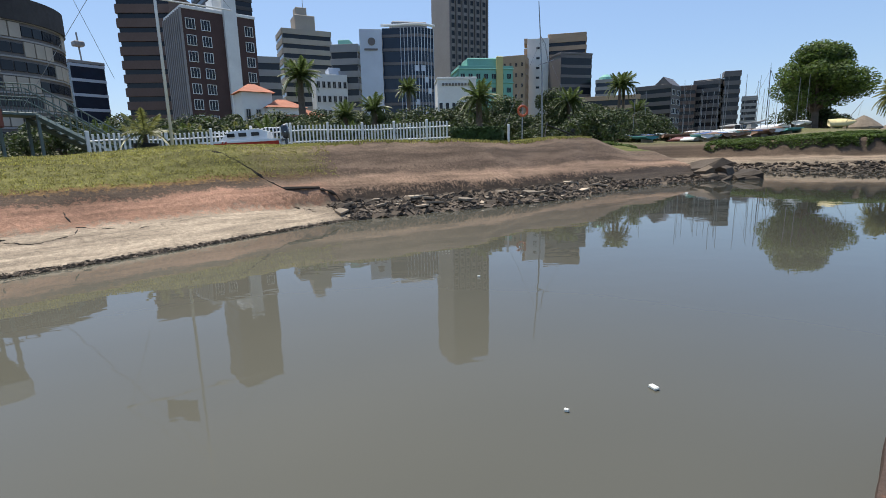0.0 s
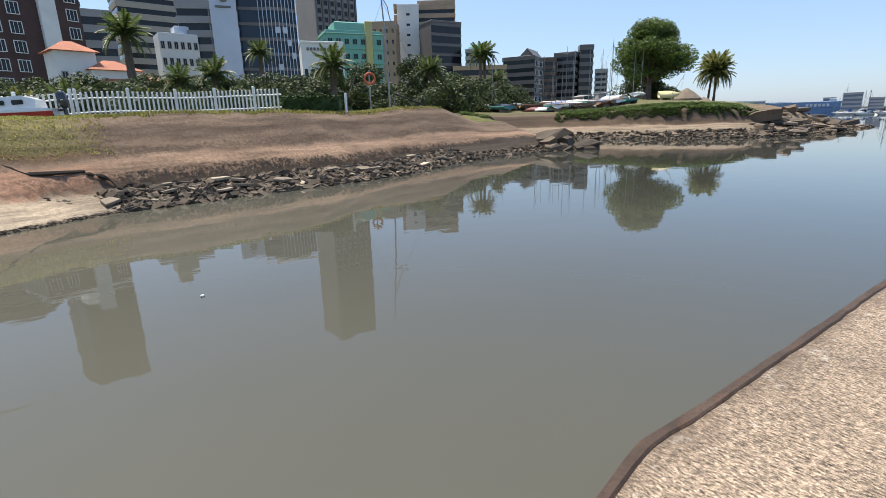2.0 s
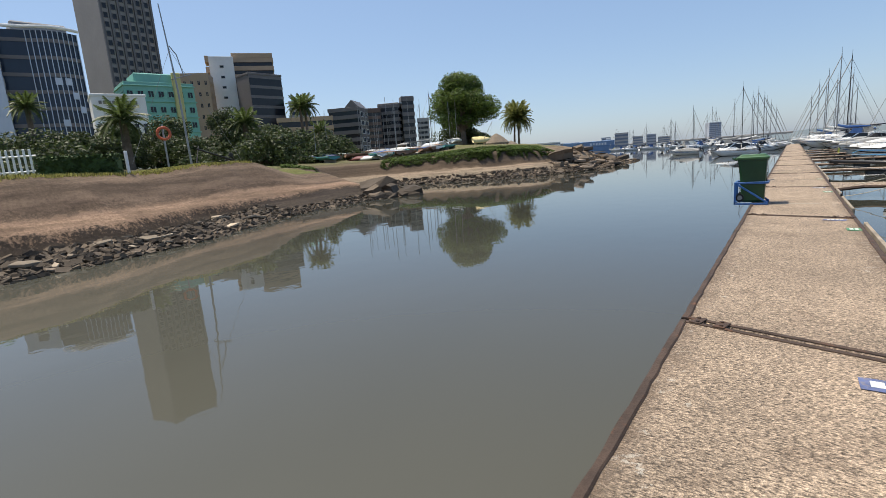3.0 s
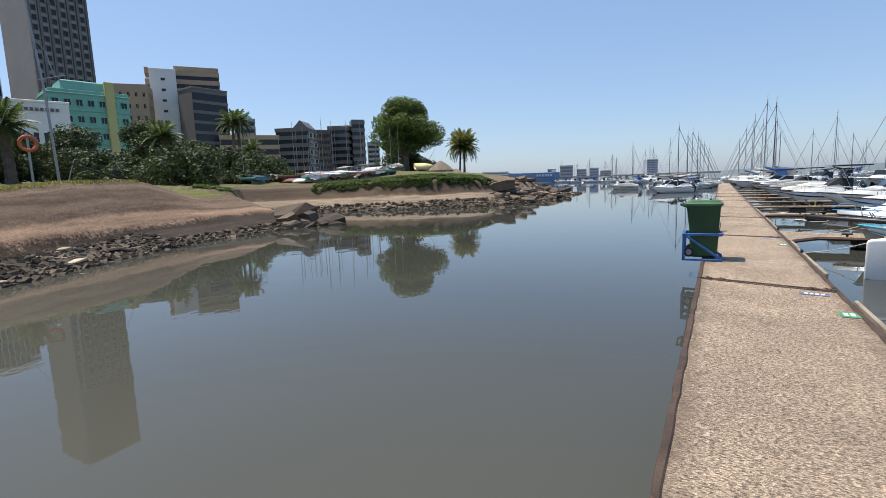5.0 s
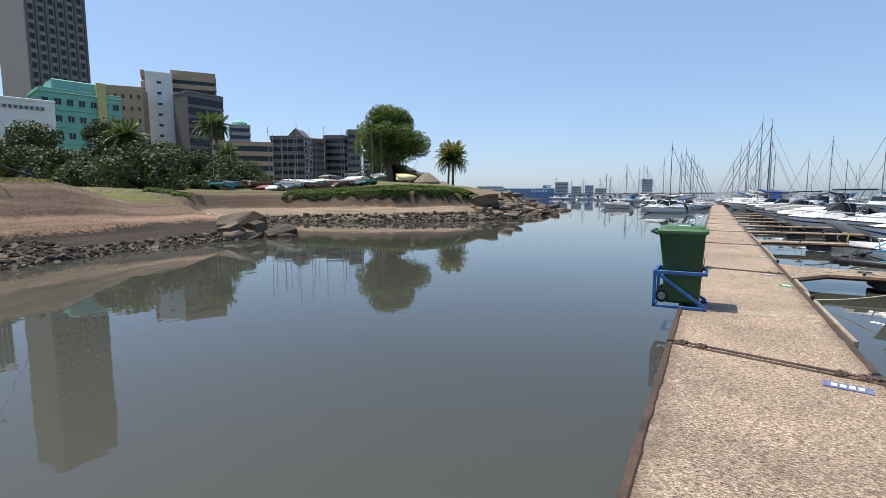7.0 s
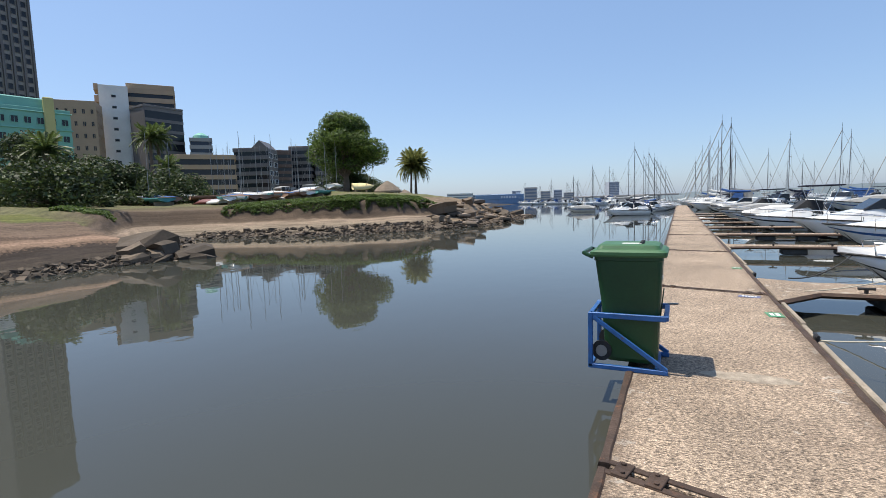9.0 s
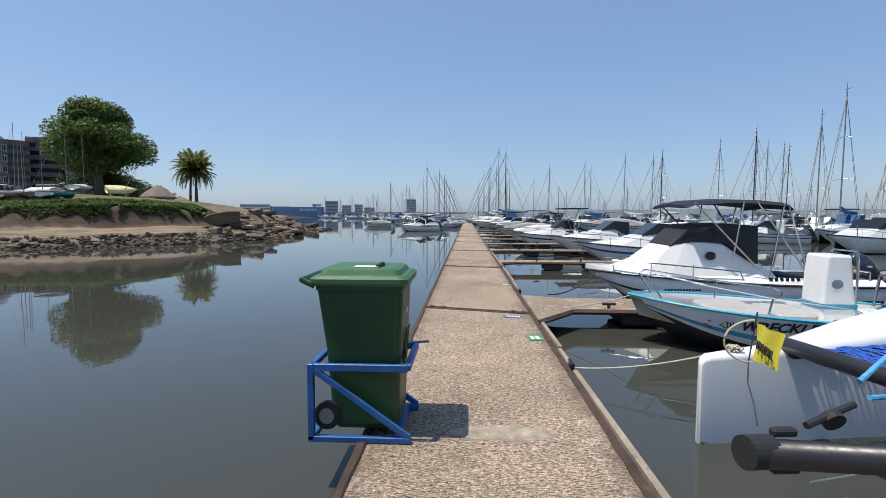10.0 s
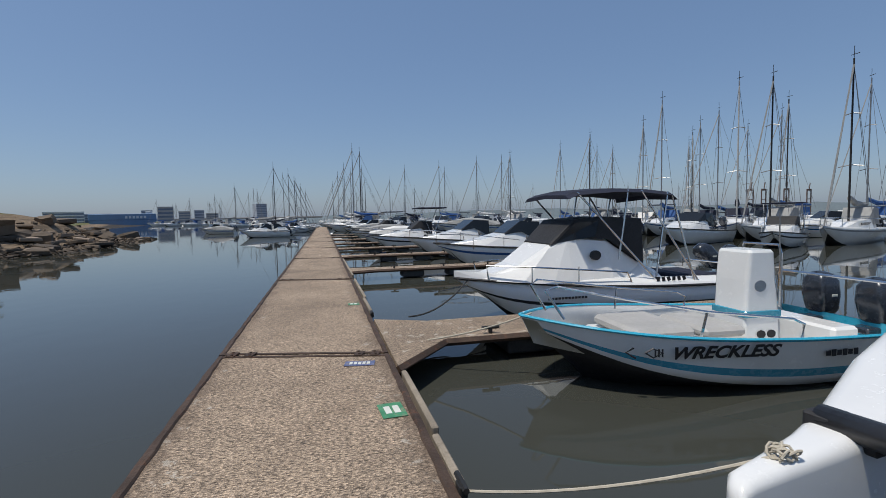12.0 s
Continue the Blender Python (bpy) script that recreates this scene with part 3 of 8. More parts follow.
# weathered rubbing planks along the boats' side
for a, b, dx in ((3.6, 7.0, 0.04), (9.1, 11.75, 0.01), (11.95, 12.6, 0.0), (12.7, 14.1, 0.02), (17.5, 18.85, 0.0), (19.0, 22.0, 0.02), (22.9, 28.6, 0.0)):
    g = Geo()
    g.box((1.0 + dx, (a + b) / 2, TOP - 0.06), (0.055, b - a, 0.15), 0.01, Matrix.Rotation(0.006, 4, "Z"))
    part("rubbing_plank", g, TIMBER, pontoon, "weathered timber rubbing plank")

# ---- buildings of the town ----
GLASSD = glass_mat("dark_window_glass", (0.015, 0.018, 0.024), 0.15)
GLASSB = glass_mat("blue_window_glass", (0.02, 0.032, 0.055), 0.15)
W_WHITE = mat("white_facade_paint", (0.72, 0.72, 0.7), 0.8, 0, 0.1, 0.15, 2, 0.05)
W_PALEBLUE = mat("pale_blue_facade_paint", (0.5, 0.56, 0.65), 0.8, 0, 0.08, 0.15, 2, 0.05)
W_BROWN = mat("brown_facade_concrete", (0.15, 0.1, 0.08), 0.85, 0, 0.15, 0.15, 2, 0.05)
W_BRICK = mat("dark_brick_facade", (0.085, 0.05, 0.045), 0.9, 0, 0.2, 0.2, 4, 0.05)
W_RIB = mat("grey_ribbed_concrete", (0.3, 0.28, 0.27), 0.85, 0, 0.15, 0.2, 3, 0.05)
W_DARK = mat("dark_tower_cladding", (0.06, 0.055, 0.055), 0.7, 0, 0.15, 0.1, 2, 0.05)
W_BEIGE = mat("beige_concrete", (0.42, 0.37, 0.31), 0.85, 0, 0.12, 0.12, 2, 0.05)
W_GREY = mat("grey_concrete", (0.32, 0.31, 0.3), 0.85, 0, 0.12, 0.12, 2, 0.05)
W_TOWER = mat("tower_concrete", (0.3, 0.27, 0.25), 0.85, 0, 0.1, 0.06, 1.5, 0.05)
W_GREEN = mat("sea_green_paint", (0.2, 0.46, 0.38), 0.75, 0, 0.1, 0.15, 2, 0.05)
W_YELLOW = mat("pale_yellow_paint", (0.5, 0.46, 0.2), 0.75, 0, 0.1, 0.15, 2, 0.05)
W_TAN = mat("tan_facade", (0.42, 0.3, 0.2), 0.8, 0, 0.12, 0.12, 2, 0.05)
W_SLATE = mat("dark_brown_cladding", (0.14, 0.125, 0.12), 0.5, 0, 0.12, 0.12, 2, 0.05)
W_ROOF = mat("dark_roof", (0.05, 0.045, 0.045), 0.8, 0, 0.2, 0.2, 2, 0.05)
W_TILE = mat("red_roof_tiles", (0.4, 0.15, 0.085), 0.85, 0, 0.25, 0.6, 6, 0.3)
EYE0 = Vector((0.73, -8.56, 1.9))
_meshes = {}


def shared(key, make):
    if key not in _meshes:
        _meshes[key] = make()
    return _meshes[key]


def window_mesh(w, h, frame_mat, glass, bars=1):
    """A window: frame proud of the wall, pane sunk in it, glazing bars."""

    def make():
        gg = Geo()
        t, dp = min(0.14, w * 0.1), 0.16
        rings = [[(sx * (w / 2 - k), y, sz * (h / 2 - k)) for sx, sz in ((-1, -1), (1, -1), (1, 1), (-1, 1))] for k, y in ((0, 0), (0, -dp), (t, -dp), (t, -0.03))]
        gg.loft(rings, cap=(False, False))
        gg.add(rings[-1], [(0, 1, 2, 3)], 1)
        for k in range(bars):
            gg.box((-w / 2 + w * (k + 1) / (bars + 1), -dp / 2 + 0.03, 0), (0.08, dp - 0.06, h - 2 * t))
        return gg.weld().mesh("window", [frame_mat, glass])

    return shared(("win", round(w, 2), round(h, 2), frame_mat.name, glass.name, bars), make)


TOWN = 1.6


def afar(x, y, z, rz):
    """A place in the town; its buildings are drawn at a smaller scale and enlarged."""
    return pose(x, y, z, 0, 0, rz) @ Matrix.Scale(TOWN, 4)


def block(x, y, w, d, z1, skew, label, wall, z0=1.0, name="office_building"):
    """A building as an Empty at its base; local -y is the face turned to the harbour, skew turns it."""
    to = (EYE0 - Vector((x, y, 0)))
    rz = math.degrees(math.atan2(to.y, to.x)) + 90 + skew
    root = thing(name, label, "building", afar(x, y, z0, rz) if x < -110 and y < 345 else pose(x, y, z0, 0, 0, rz))
    h = z1 - z0
    gg = Geo()
    gg.box((0, 0, (h - 5) / 2), (w, d, h + 5), 0.05)
    part("wall", gg, wall, root)
    return root, h


def faces_of(w, d, sides):
    """Transforms of the faces named: f front, l left, r right; each with its width."""
    out = []
    for s in sides:
        if s == "f":
            out.append((pose(0, -d / 2, 0), w))
        if s == "l":
            out.append((pose(-w / 2, 0, 0, 0, 0, -90), d))
        if s == "r":
            out.append((pose(w / 2, 0, 0, 0, 0, 90), d))
    return out


def windows(root, w, d, h, sides, bays, floors, frame_mat, glass, ww=0.6, wh=0.5, base=0.12, top=0.04, bars=1, skip=()):
    for fm, fw in faces_of(w, d, sides):
        nb = max(1, round(bays * fw / w))
        fh = h * (1 - base - top) / floors
        me = window_mesh(fw / nb * ww, fh * wh, frame_mat, glass, bars)
        for k in range(floors):
            for b in range(nb):
                if (b, nb) in skip or b in skip:
                    continue
                ob = new("window", me)
                ob.parent = root
                ob.matrix_basis = fm @ pose((b + 0.5) * fw / nb - fw / 2, -0.02, h * base + (k + 0.5) * fh)


def bands(root, w, d, h, floors, wall, glass, sides="flr", base=0.1, top=0.02, share=0.5, out=0.35):
    """Strips of glazing between projecting spandrel bands, floor by floor."""
    fh = h * (1 - base - top) / floors
    for fm, fw in faces_of(w, d, sides):
        gg = Geo()
        gg.box((0, -0.04, h * base + h * (1 - base - top) / 2), (fw - 0.3, 0.08, h * (1 - base - top)))
        o = part("glazing", gg, glass, root)
        o.matrix_basis = fm
        me = shared(("band", round(fw, 2), round(fh * share, 2), wall.name, out), lambda: Geo().box((0, -out / 2, 0), (fw + 0.3, out, fh * share), 0.03).mesh("band", wall))
        for k in range(floors + 1):
            ob = new("band", me)
            ob.parent = root
            ob.matrix_basis = fm @ pose(0, 0, h * base + k * fh)


def fins(root, w, d, h, sides, count, wall, deep=0.7, wide=0.6, base=0.05):
    for fm, fw in faces_of(w, d, sides):
        n = max(2, round(count * fw / w))
        me = shared(("fin", round(h, 1), wall.name, deep, wide), lambda: Geo().box((0, -deep / 2, h * (base + 1) / 2), (wide, deep, h * (1 - base)), 0.04).mesh("fin", wall))
        for k in range(n + 1):
            ob = new("fin", me)
            ob.parent = root
            ob.matrix_basis = fm @ pose(-fw / 2 + fw * k / n, 0, 0)


def parapet(root, w, d, h, wall, t=0.5, high=0.9, name="roof"):
    gg = Geo()
    gg.box((0, 0, h + high / 2 - 0.05), (w + t, d + t, high), 0.08)
    part(name, gg, wall, root)


# curved hotel-like block with a dark cap and checkered white panels
def curved_block(x, y, r, z1, floors, label):
    root = thing("apartment_building", label, "building", afar(x, y, 1.0, 0))
    h = z1 - 1.0
    n = 40
    for nm, r0, a0, a1, mm in (("wall", r, -0.3, 0.86, W_SLATE), ("roof", r + 0.5, 0.86, 1.0, W_ROOF)):
        gg = Geo()
        ring = lambda z, rr: [(rr * math.cos(2 * math.pi * k / n), rr * math.sin(2 * math.pi * k / n), z) for k in range(n)]
        gg.loft([ring(h * a0, r0), ring(h * a1, r0)])
        part(nm, gg, mm, root)
    fh = h * 0.84 / floors
    pw = 2 * math.pi * r / 44
    me_w = shared(("curvew",), lambda: Geo().box((0, 0, 0), (0.3, pw * 0.92, fh * 0.82), 0.04).mesh("panel", W_BEIGE))
    me_g = shared(("curveg",), lambda: Geo().box((0, 0, 0), (0.16, pw * 0.9, fh * 0.55), 0.02).mesh("window", GLASSD))
    face = math.degrees(math.atan2(EYE0.y - y, EYE0.x - x))
    for k in range(floors):
        for b in range(-10, 11):
            a = face + b * 360 / 44
            pale = (b * 7 + k * 5) % 8 < 3
            ob = new("panel" if pale else "window", me_w if pale else me_g)
            ob.parent = root
            ob.matrix_basis = pose(0, 0, 0, 0, 0, a) @ pose(r + 0.05, 0, h * 0.02 + (k + 0.5) * fh)
        gg = Geo()
        ringz = h * 0.02 + (k + 1) * fh
        gg.tube([(0, 0, ringz - 0.12), (0, 0, ringz + 0.12)], r + 0.22, 40)
        part("balcony_slab", gg, W_GREY, root)
    return root


curved_block(-153.4, -64.8, 10.6, 24.0, 8, "curved apartment block with dark cap and white panels")

r_, h_ = block(-320.9, -82.2, 9.7, 7, 32.6, 20, "small curved glass office building", GLASSB)
bands(r_, 9.7, 7, h_, 6, W_PALEBLUE, GLASSB, "fr", share=0.2, out=0.15)
parapet(r_, 9.7, 7, h_, W_GREY)
g = Geo()
g.tube([(0, 0, h_), (-0.5, 0, h_ + 10)], 0.25, 6)
g.box((-0.4, 0, h_ + 6.5), (3, 3, 1.6), 0.3)
part("mast", g, W_GREY, r_)

r_, h_ = block(-297.0, -41.7, 15.3, 17, 50.7, -25, "brown stepped concrete office building", W_BROWN)
bands(r_, 15.3, 17, h_, 11, W_BROWN, GLASSD, "fl", share=0.62, out=0.6)
parapet(r_, 15.3, 17, h_, W_BROWN)

r_, h_ = block(-243.5, -16.5, 18, 16, 37.8, 18, "dark brick office building with white stair tower", W_BRICK)
windows(r_, 18, 16, h_, "f", 5, 8, W_WHITE, GLASSD, 0.62, 0.66, bars=2, skip=(2, 3))
windows(r_, 18, 16, h_, "l", 9, 8, W_RIB, GLASSD, 0.4, 0.6)
fins(r_, 18, 16, h_, "l", 10, W_RIB, 0.5, 0.5)
parapet(r_, 18, 16, h_, W_WHITE, 0.3, 0.8)
g = Geo()
g.box((2.4, -8.4, (h_ + 6) / 2), (3.2, 1.4, h_ + 6), 0.05)
part("stair_tower", g, W_WHITE, r_, "white rendered stair tower")
g = Geo()
g.box((2.0, -4, h_ + 2.2), (6, 5, 3.6), 0.1)
part("roof_house", g, W_WHITE, r_)

r_, h_ = block(-368.8, -12.4, 17, 20, 98, 18, "tall dark office tower", W_DARK)
bands(r_, 17, 20, h_, 26, W_DARK, GLASSD, "fl", share=0.45, out=0.3)
parapet(r_, 17, 20, h_, W_DARK)

r_, h_ = block(-358.6, 11.9, 10.1, 10, 41.1, 0, "low grey office building", W_GREY)
bands(r_, 10.1, 10, h_, 7, W_GREY, GLASSD, "fl", share=0.5)

r_, h_ = block(-395.7, 41.3, 21.5, 16, 57.5, 12, "beige stepped hotel tower", W_BEIGE)
bands(r_, 21.5, 16, h_, 12, W_BEIGE, GLASSD, "flr", share=0.55)
g = Geo()
g.box((0, -1, h_ + 3.2), (9, 10, 7), 0.2)
g.box((-1, -1, h_ + 8.4), (5, 6, 4), 0.2)
part("roof_house", g, W_BEIGE, r_)
g = Geo()
g.tube([(0.5, -1, h_ + 10), (0.5, -1, h_ + 15)], 0.12, 6)
part("aerial", g, W_GREY, r_)

r_, h_ = block(-283.0, 51.1, 9, 12, 37.2, -14, "grey office block with strip windows", W_GREY)
bands(r_, 9, 12, h_, 8, W_GREY, GLASSD, "flr", share=0.5)
parapet(r_, 9, 12, h_, W_GREY)
g = Geo()
g.box((-1.5, 2, h_ + 2), (4, 5, 3), 0.2)
part("roof_house", g, W_GREEN, r_)

r_, h_ = block(-280.2, 38.8, 10.5, 10, 28.1, 10, "low white building with small windows", W_WHITE)
windows(r_, 10.5, 10, h_, "fr", 6, 5, W_GREY, GLASSD, 0.6, 0.45)
g = Geo()
g.box((2, 0, h_ + 1.2), (5, 6, 2.4), 0.15)
part("roof_house", g, W_PALEBLUE, r_)

# white slab with the round-fronted glass office beside it
r_, h_ = block(-226.9, 49.5, 6.0, 12, 34.8, 0, "pale blue slab end of a glass office building", W_PALEBLUE)
windows(r_, 6.0, 12, h_, "r", 3, 8, W_GREY, GLASSD, 0.4, 0.4)
g = Geo()
g.tube([(0.2, -6.02, h_ - 3.2), (0.2, -6.2, h_ - 3.2)], 1.0, 20)
part("sign", g, W_SLATE, r_, "round dark logo shape")
g = Geo()
g.box((0, -6.1, h_ - 5.2), (3.6, 0.2, 0.5), 0.05)
part("sign", g, W_SLATE, r_, "dark bar in place of lettering")
root = thing("office_building", "dark blue glass office building with curved front", "building", afar(-227.2, 65.7, 1.0, math.degrees(math.atan2(-74.3, 228.0)) + 90 + 8))
hh, cw, cd = 34.6, 14.0, 13.0
prof = [(-cw / 2, cd / 2), (-cw / 2, -cd / 2 + 1.0)] + [(-cw / 2 + cw * (0.35 + 0.65 * k / 10), -cd / 2 - 1.6 * math.sin(math.pi * k / 10)) for k in range(11)] + [(cw / 2, cd / 2)]
g = Geo()
g.loft([[(x, y, -4) for x, y in prof], [(x, y, hh) for x, y in prof]])
part("glazing", g, GLASSB, root)
for k in range(9):
    g = Geo()
    z = 3.4 + k * 3.6
    pr = [(x * 1.012, y * 1.02) for x, y in prof]
    g.loft([[(x, y, z) for x, y in pr], [(x, y, z + 0.75) for x, y in pr]])
    part("band", g, W_SLATE, root)
for k, (x, y) in enumerate(prof[2:-1]):
    g = Geo()
    g.box((x * 1.01, y * 1.02, hh / 2), (0.16, 0.16, hh))
    part("mullion", g, W_PALEBLUE, root)
for k, (fx_, z) in enumerate(((0.5, 9), (0.5, 15), (0.8, 12), (0.9, 18), (0.5, 24), (0.75, 24), (0.95, 9), (0.85, 21))):
    i = 2 + int(fx_ * 9)
    (x, y), (x2, y2) = prof[i], prof[i + 1]
    g = Geo()
    g.box(((x + x2) / 2, (y + y2) / 2 - 0.15, z), (1.3, 0.12, 1.5), 0.02, Matrix.Rotation(math.atan2(y2 - y, x2 - x), 4, "Z"))
    part("blind", g, W_PALEBLUE, root, "pale window blind")
g = Geo()
g.tube([(x * 1.05, y * 1.1, hh + 0.6) for x, y in prof[1:-1]], 0.35, 8)
part("roof_rim", g, W_WHITE, root)
g = Geo()
g.box((1, 1, hh + 1.4), (10, 8, 2.6), 0.3)
part("roof", g, W_GREY, root)

# tall tower: plain side and ribbed face
r_, h_ = block(-382.3, 162.1, 20.5, 20.5, 112, 28, "very tall concrete tower with ribbed face", W_TOWER)
fins(r_, 20.5, 20.5, h_, "f", 6, W_SLATE, 0.8, 0.8, 0.0)
windows(r_, 20.5, 20.5, h_, "f", 6, 30, W_SLATE, GLASSD, 0.5, 0.62, base=0.02, top=0.02, bars=0)

r_, h_ = block(-182.6, 71.1, 9.2, 9, 18.8, 6, "white building with tall windows and a sign", W_WHITE)
windows(r_, 9.2, 9, h_ * 0.8, "f", 6, 1, W_WHITE, GLASSD, 0.62, 0.8, base=0.14, bars=0)
g = Geo()
for k in range(9):
    g.box((-3.2 + k * 0.75, -4.62, h_ - 1.2), (0.5, 0.14, 0.6), 0.03)
part("sign", g, W_SLATE, r_, "dark bars in place of lettering")
parapet(r_, 9.2, 9, h_, W_WHITE, 0.3, 0.5)

r_, h_ = block(-267.4, 124.8, 19.5, 14, 31.5, 14, "sea green rounded apartment building", W_GREEN)
windows(r_, 19.5, 14, h_, "flr", 7, 5, W_GREEN, GLASSD, 0.62, 0.42, base=0.2)
for k in range(6):
    g = Geo()
    g.box((0, 0, h_ * 0.2 + k * h_ * 0.153), (20.2, 14.7, 0.35), 0.1)
    part("ledge", g, W_GREEN, r_)
g = Geo()
g.box((0, -1, h_ + 1.3), (13, 10, 3), 0.3)
part("roof_house", g, W_GREEN, r_)
g = Geo()
g.box((4.8, -7.3, h_ * 0.55), (2.4, 1.2, h_ * 1.1), 0.2)
part("stair_tower", g, W_YELLOW, r_)

r_, h_ = block(-363.2, 200.8, 14.5, 12, 48.3, -10, "plain tan office building", W_TAN)
windows(r_, 14.5, 12, h_, "fr", 5, 8, W_TAN, GLASSD, 0.4, 0.4)

# tan and white office complex
r_, h_ = block(-369.7, 228.8, 11, 10, 58.5, 0, "white slab tower of an office complex", W_WHITE)
windows(r_, 11, 10, h_, "f", 3, 10, W_GREY, GLASSD, 0.5, 0.25, bars=0, skip=(0, 2))
bands(r_, 11, 10, h_, 10, W_TAN, GLASSD, "l", share=0.55, out=1.6)
r_, h_ = block(-364.5, 253.7, 18.8, 12, 59.0, 0, "tan banded upper office block", W_TAN)
bands(r_, 18.8, 12, h_, 13, W_TAN, GLASSD, "fr", share=0.55, out=0.5)
parapet(r_, 18.8, 12, h_, W_TAN, 0.6, 2.2)
r_, h_ = block(-342.4, 241.5, 17, 12, 47.8, 30, "dark brown clad office block", W_SLATE)
bands(r_, 17, 12, h_, 9, W_SLATE, GLASSD, "fr", share=0.3, out=0.1)
parapet(r_, 17, 12, h_, W_SLATE)

r_, h_ = block(-321.8, 260.4, 8.8, 8.8, 35.0, 0, "pale banded tower with round top", W_GREY)
bands(r_, 8.8, 8.8, h_, 9, W_GREY, GLASSB, "flr", share=0.5)
g = Geo()
g.tube([(0, 0, h_), (0, 0, h_ + 1.5), (0, 0, h_ + 2.8)], [3.6, 3.2, 1.2], 16)
part("roof", g, W_GREEN, r_)
r_, h_ = block(-250.2, 205.0, 20, 12, 21.2, 0, "low tan banded building", W_TAN)
bands(r_, 20, 12, h_, 5, W_TAN, GLASSD, "flr", share=0.45)

r_, h_ = block(-281.6, 274.3, 15.5, 12, 29.0, -20, "grey office building with pitched roof feature", W_SLATE)
bands(r_, 15.5, 12, h_, 7, W_SLATE, GLASSD, "fl", share=0.5, out=0.4)
windows(r_, 15.5, 12, h_, "r", 2, 6, W_WHITE, GLASSB, 0.7, 0.6)
g = Geo()
g.loft([[(0, -6.1, h_ - 0.2), (7.8, -6.1, h_ - 0.2), (4.0, -6.1, h_ + 3.6)], [(0, 6.0, h_ - 0.2), (7.8, 6.0, h_ - 0.2), (4.0, 6.0, h_ + 3.6)]])
part("roof", g, W_SLATE, r_)
for x, y, w, d, z, sk, wl in ((-286.2, 298.6, 12.5, 10, 29.1, 10, W_BROWN), (-277.7, 319.6, 10.5, 9, 31.8, -15, W_SLATE), (-267.0, 328.5, 6.2, 6, 34.9, 10, W_SLATE), (-256.9, 336.3, 5.6, 6, 23.4, 0, W_GREY)):
    r_, h_ = block(x, y, w, d, z, sk, "distant dark banded office building", wl)
    bands(r_, w, d, h_, 8, wl, GLASSD, "flr", share=0.5)
    parapet(r_, w, d, h_, wl)

# villa with red tile roofs behind the palms
for x, y, w, d, z in ((-119.2, -5.3, 4.0, 4.5, 10.4), (-118.8, 0.7, 5.0, 5, 8.4), (-118.4, 4.2, 7.1, 4, 7.2)):
    root, h_ = block(x, y, w, d, z, 15, "white villa with red tiled hipped roof", W_WHITE, 1.5, "villa")
    windows(root, w, d, h_, "fr", 3, 1, W_GREY, GLASSD, 0.45, 0.45, base=0.35, top=0.1)
    g = Geo()
    e_ = [(-w / 2 - 0.4, -d / 2 - 0.4, h_), (w / 2 + 0.4, -d / 2 - 0.4, h_), (w / 2 + 0.4, d / 2 + 0.4, h_), (-w / 2 - 0.4, d / 2 + 0.4, h_)]
    g.add(e_ + [(-w * 0.12, 0, h_ + 1.3), (w * 0.12, 0, h_ + 1.3)], [(0, 1, 5, 4), (1, 2, 5), (2, 3, 4, 5), (3, 0, 4), (3, 2, 1, 0)])
    part("roof", g, W_TILE, root)

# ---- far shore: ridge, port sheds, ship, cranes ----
# the next four base colours have the distance haze mixed into them
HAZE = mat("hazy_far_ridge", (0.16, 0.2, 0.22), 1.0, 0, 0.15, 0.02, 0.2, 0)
HAZY = mat("haze_tinted_grey_wall", (0.42, 0.45, 0.5), 0.9, 0, 0.1, 0.1, 1, 0)
HAZYB = mat("haze_tinted_beige_wall", (0.5, 0.46, 0.42), 0.9, 0, 0.1, 0.1, 1, 0)
HAZYD = mat("haze_tinted_glazing", (0.2, 0.23, 0.29), 0.6, 0, 0.1, 0.1, 1, 0)
SHIPB = mat("ship_blue_paint", (0.14, 0.24, 0.4), 0.6, 0, 0.1, 0.1, 1, 0)
SHIPW = mat("ship_white_paint", (0.6, 0.63, 0.66), 0.6, 0, 0.1, 0.1, 1, 0)
rr = random.Random(3)
g = Geo()
n = 90
front, back = [], []
for k in range(n + 1):
    a = radians(30 - 112 * k / n)
    rad = 1500
    z = 10 + 9 * (noise.noise((k * 0.17, 2.0, 0)) + 0.35 * noise.noise((k * 0.9, 5.0, 0))) + (8 if 30 < k < 75 else 0)
    front.append((-rad * math.sin(a), rad * math.cos(a), max(z, 3)))
    back.append((-rad * 1.1 * math.sin(a), rad * 1.1 * math.cos(a), max(z, 3) * 0.6))
low_ = [(x * 0.99, y * 0.99, -1) for x, y, z in front]
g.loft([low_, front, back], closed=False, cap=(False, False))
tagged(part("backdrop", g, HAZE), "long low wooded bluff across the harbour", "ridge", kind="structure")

ship = thing("car_carrier", "blue and white car carrier ship at its berth", "ship", pose(-132.5, 387, 0, 0, 0, 14) @ Matrix.Scale(0.68, 4))
g = Geo()
g.loft([[(-27, -6, 0), (25, -6, 0), (25, 6, 0), (-27, 6, 0)], [(-28, -6.5, 6.0), (30, -6.5, 6.0), (30, 6.5, 6.0), (-28, 6.5, 6.0)]])
part("hull", g, SHIPB, ship)
g = Geo()
g.box((0, 0, 9.0), (57, 13, 6.2), 0.4)
part("superstructure", g, SHIPB, ship)
g = Geo()
for k in range(6):
    g.box((3 + k * 3.2, -6.6, 8.6), (2.0, 0.2, 2.4))
part("lettering", g, SHIPW, ship, "white bars in place of lettering")
g = Geo()
g.box((22, 0, 13), (5, 11, 2.4), 0.2)
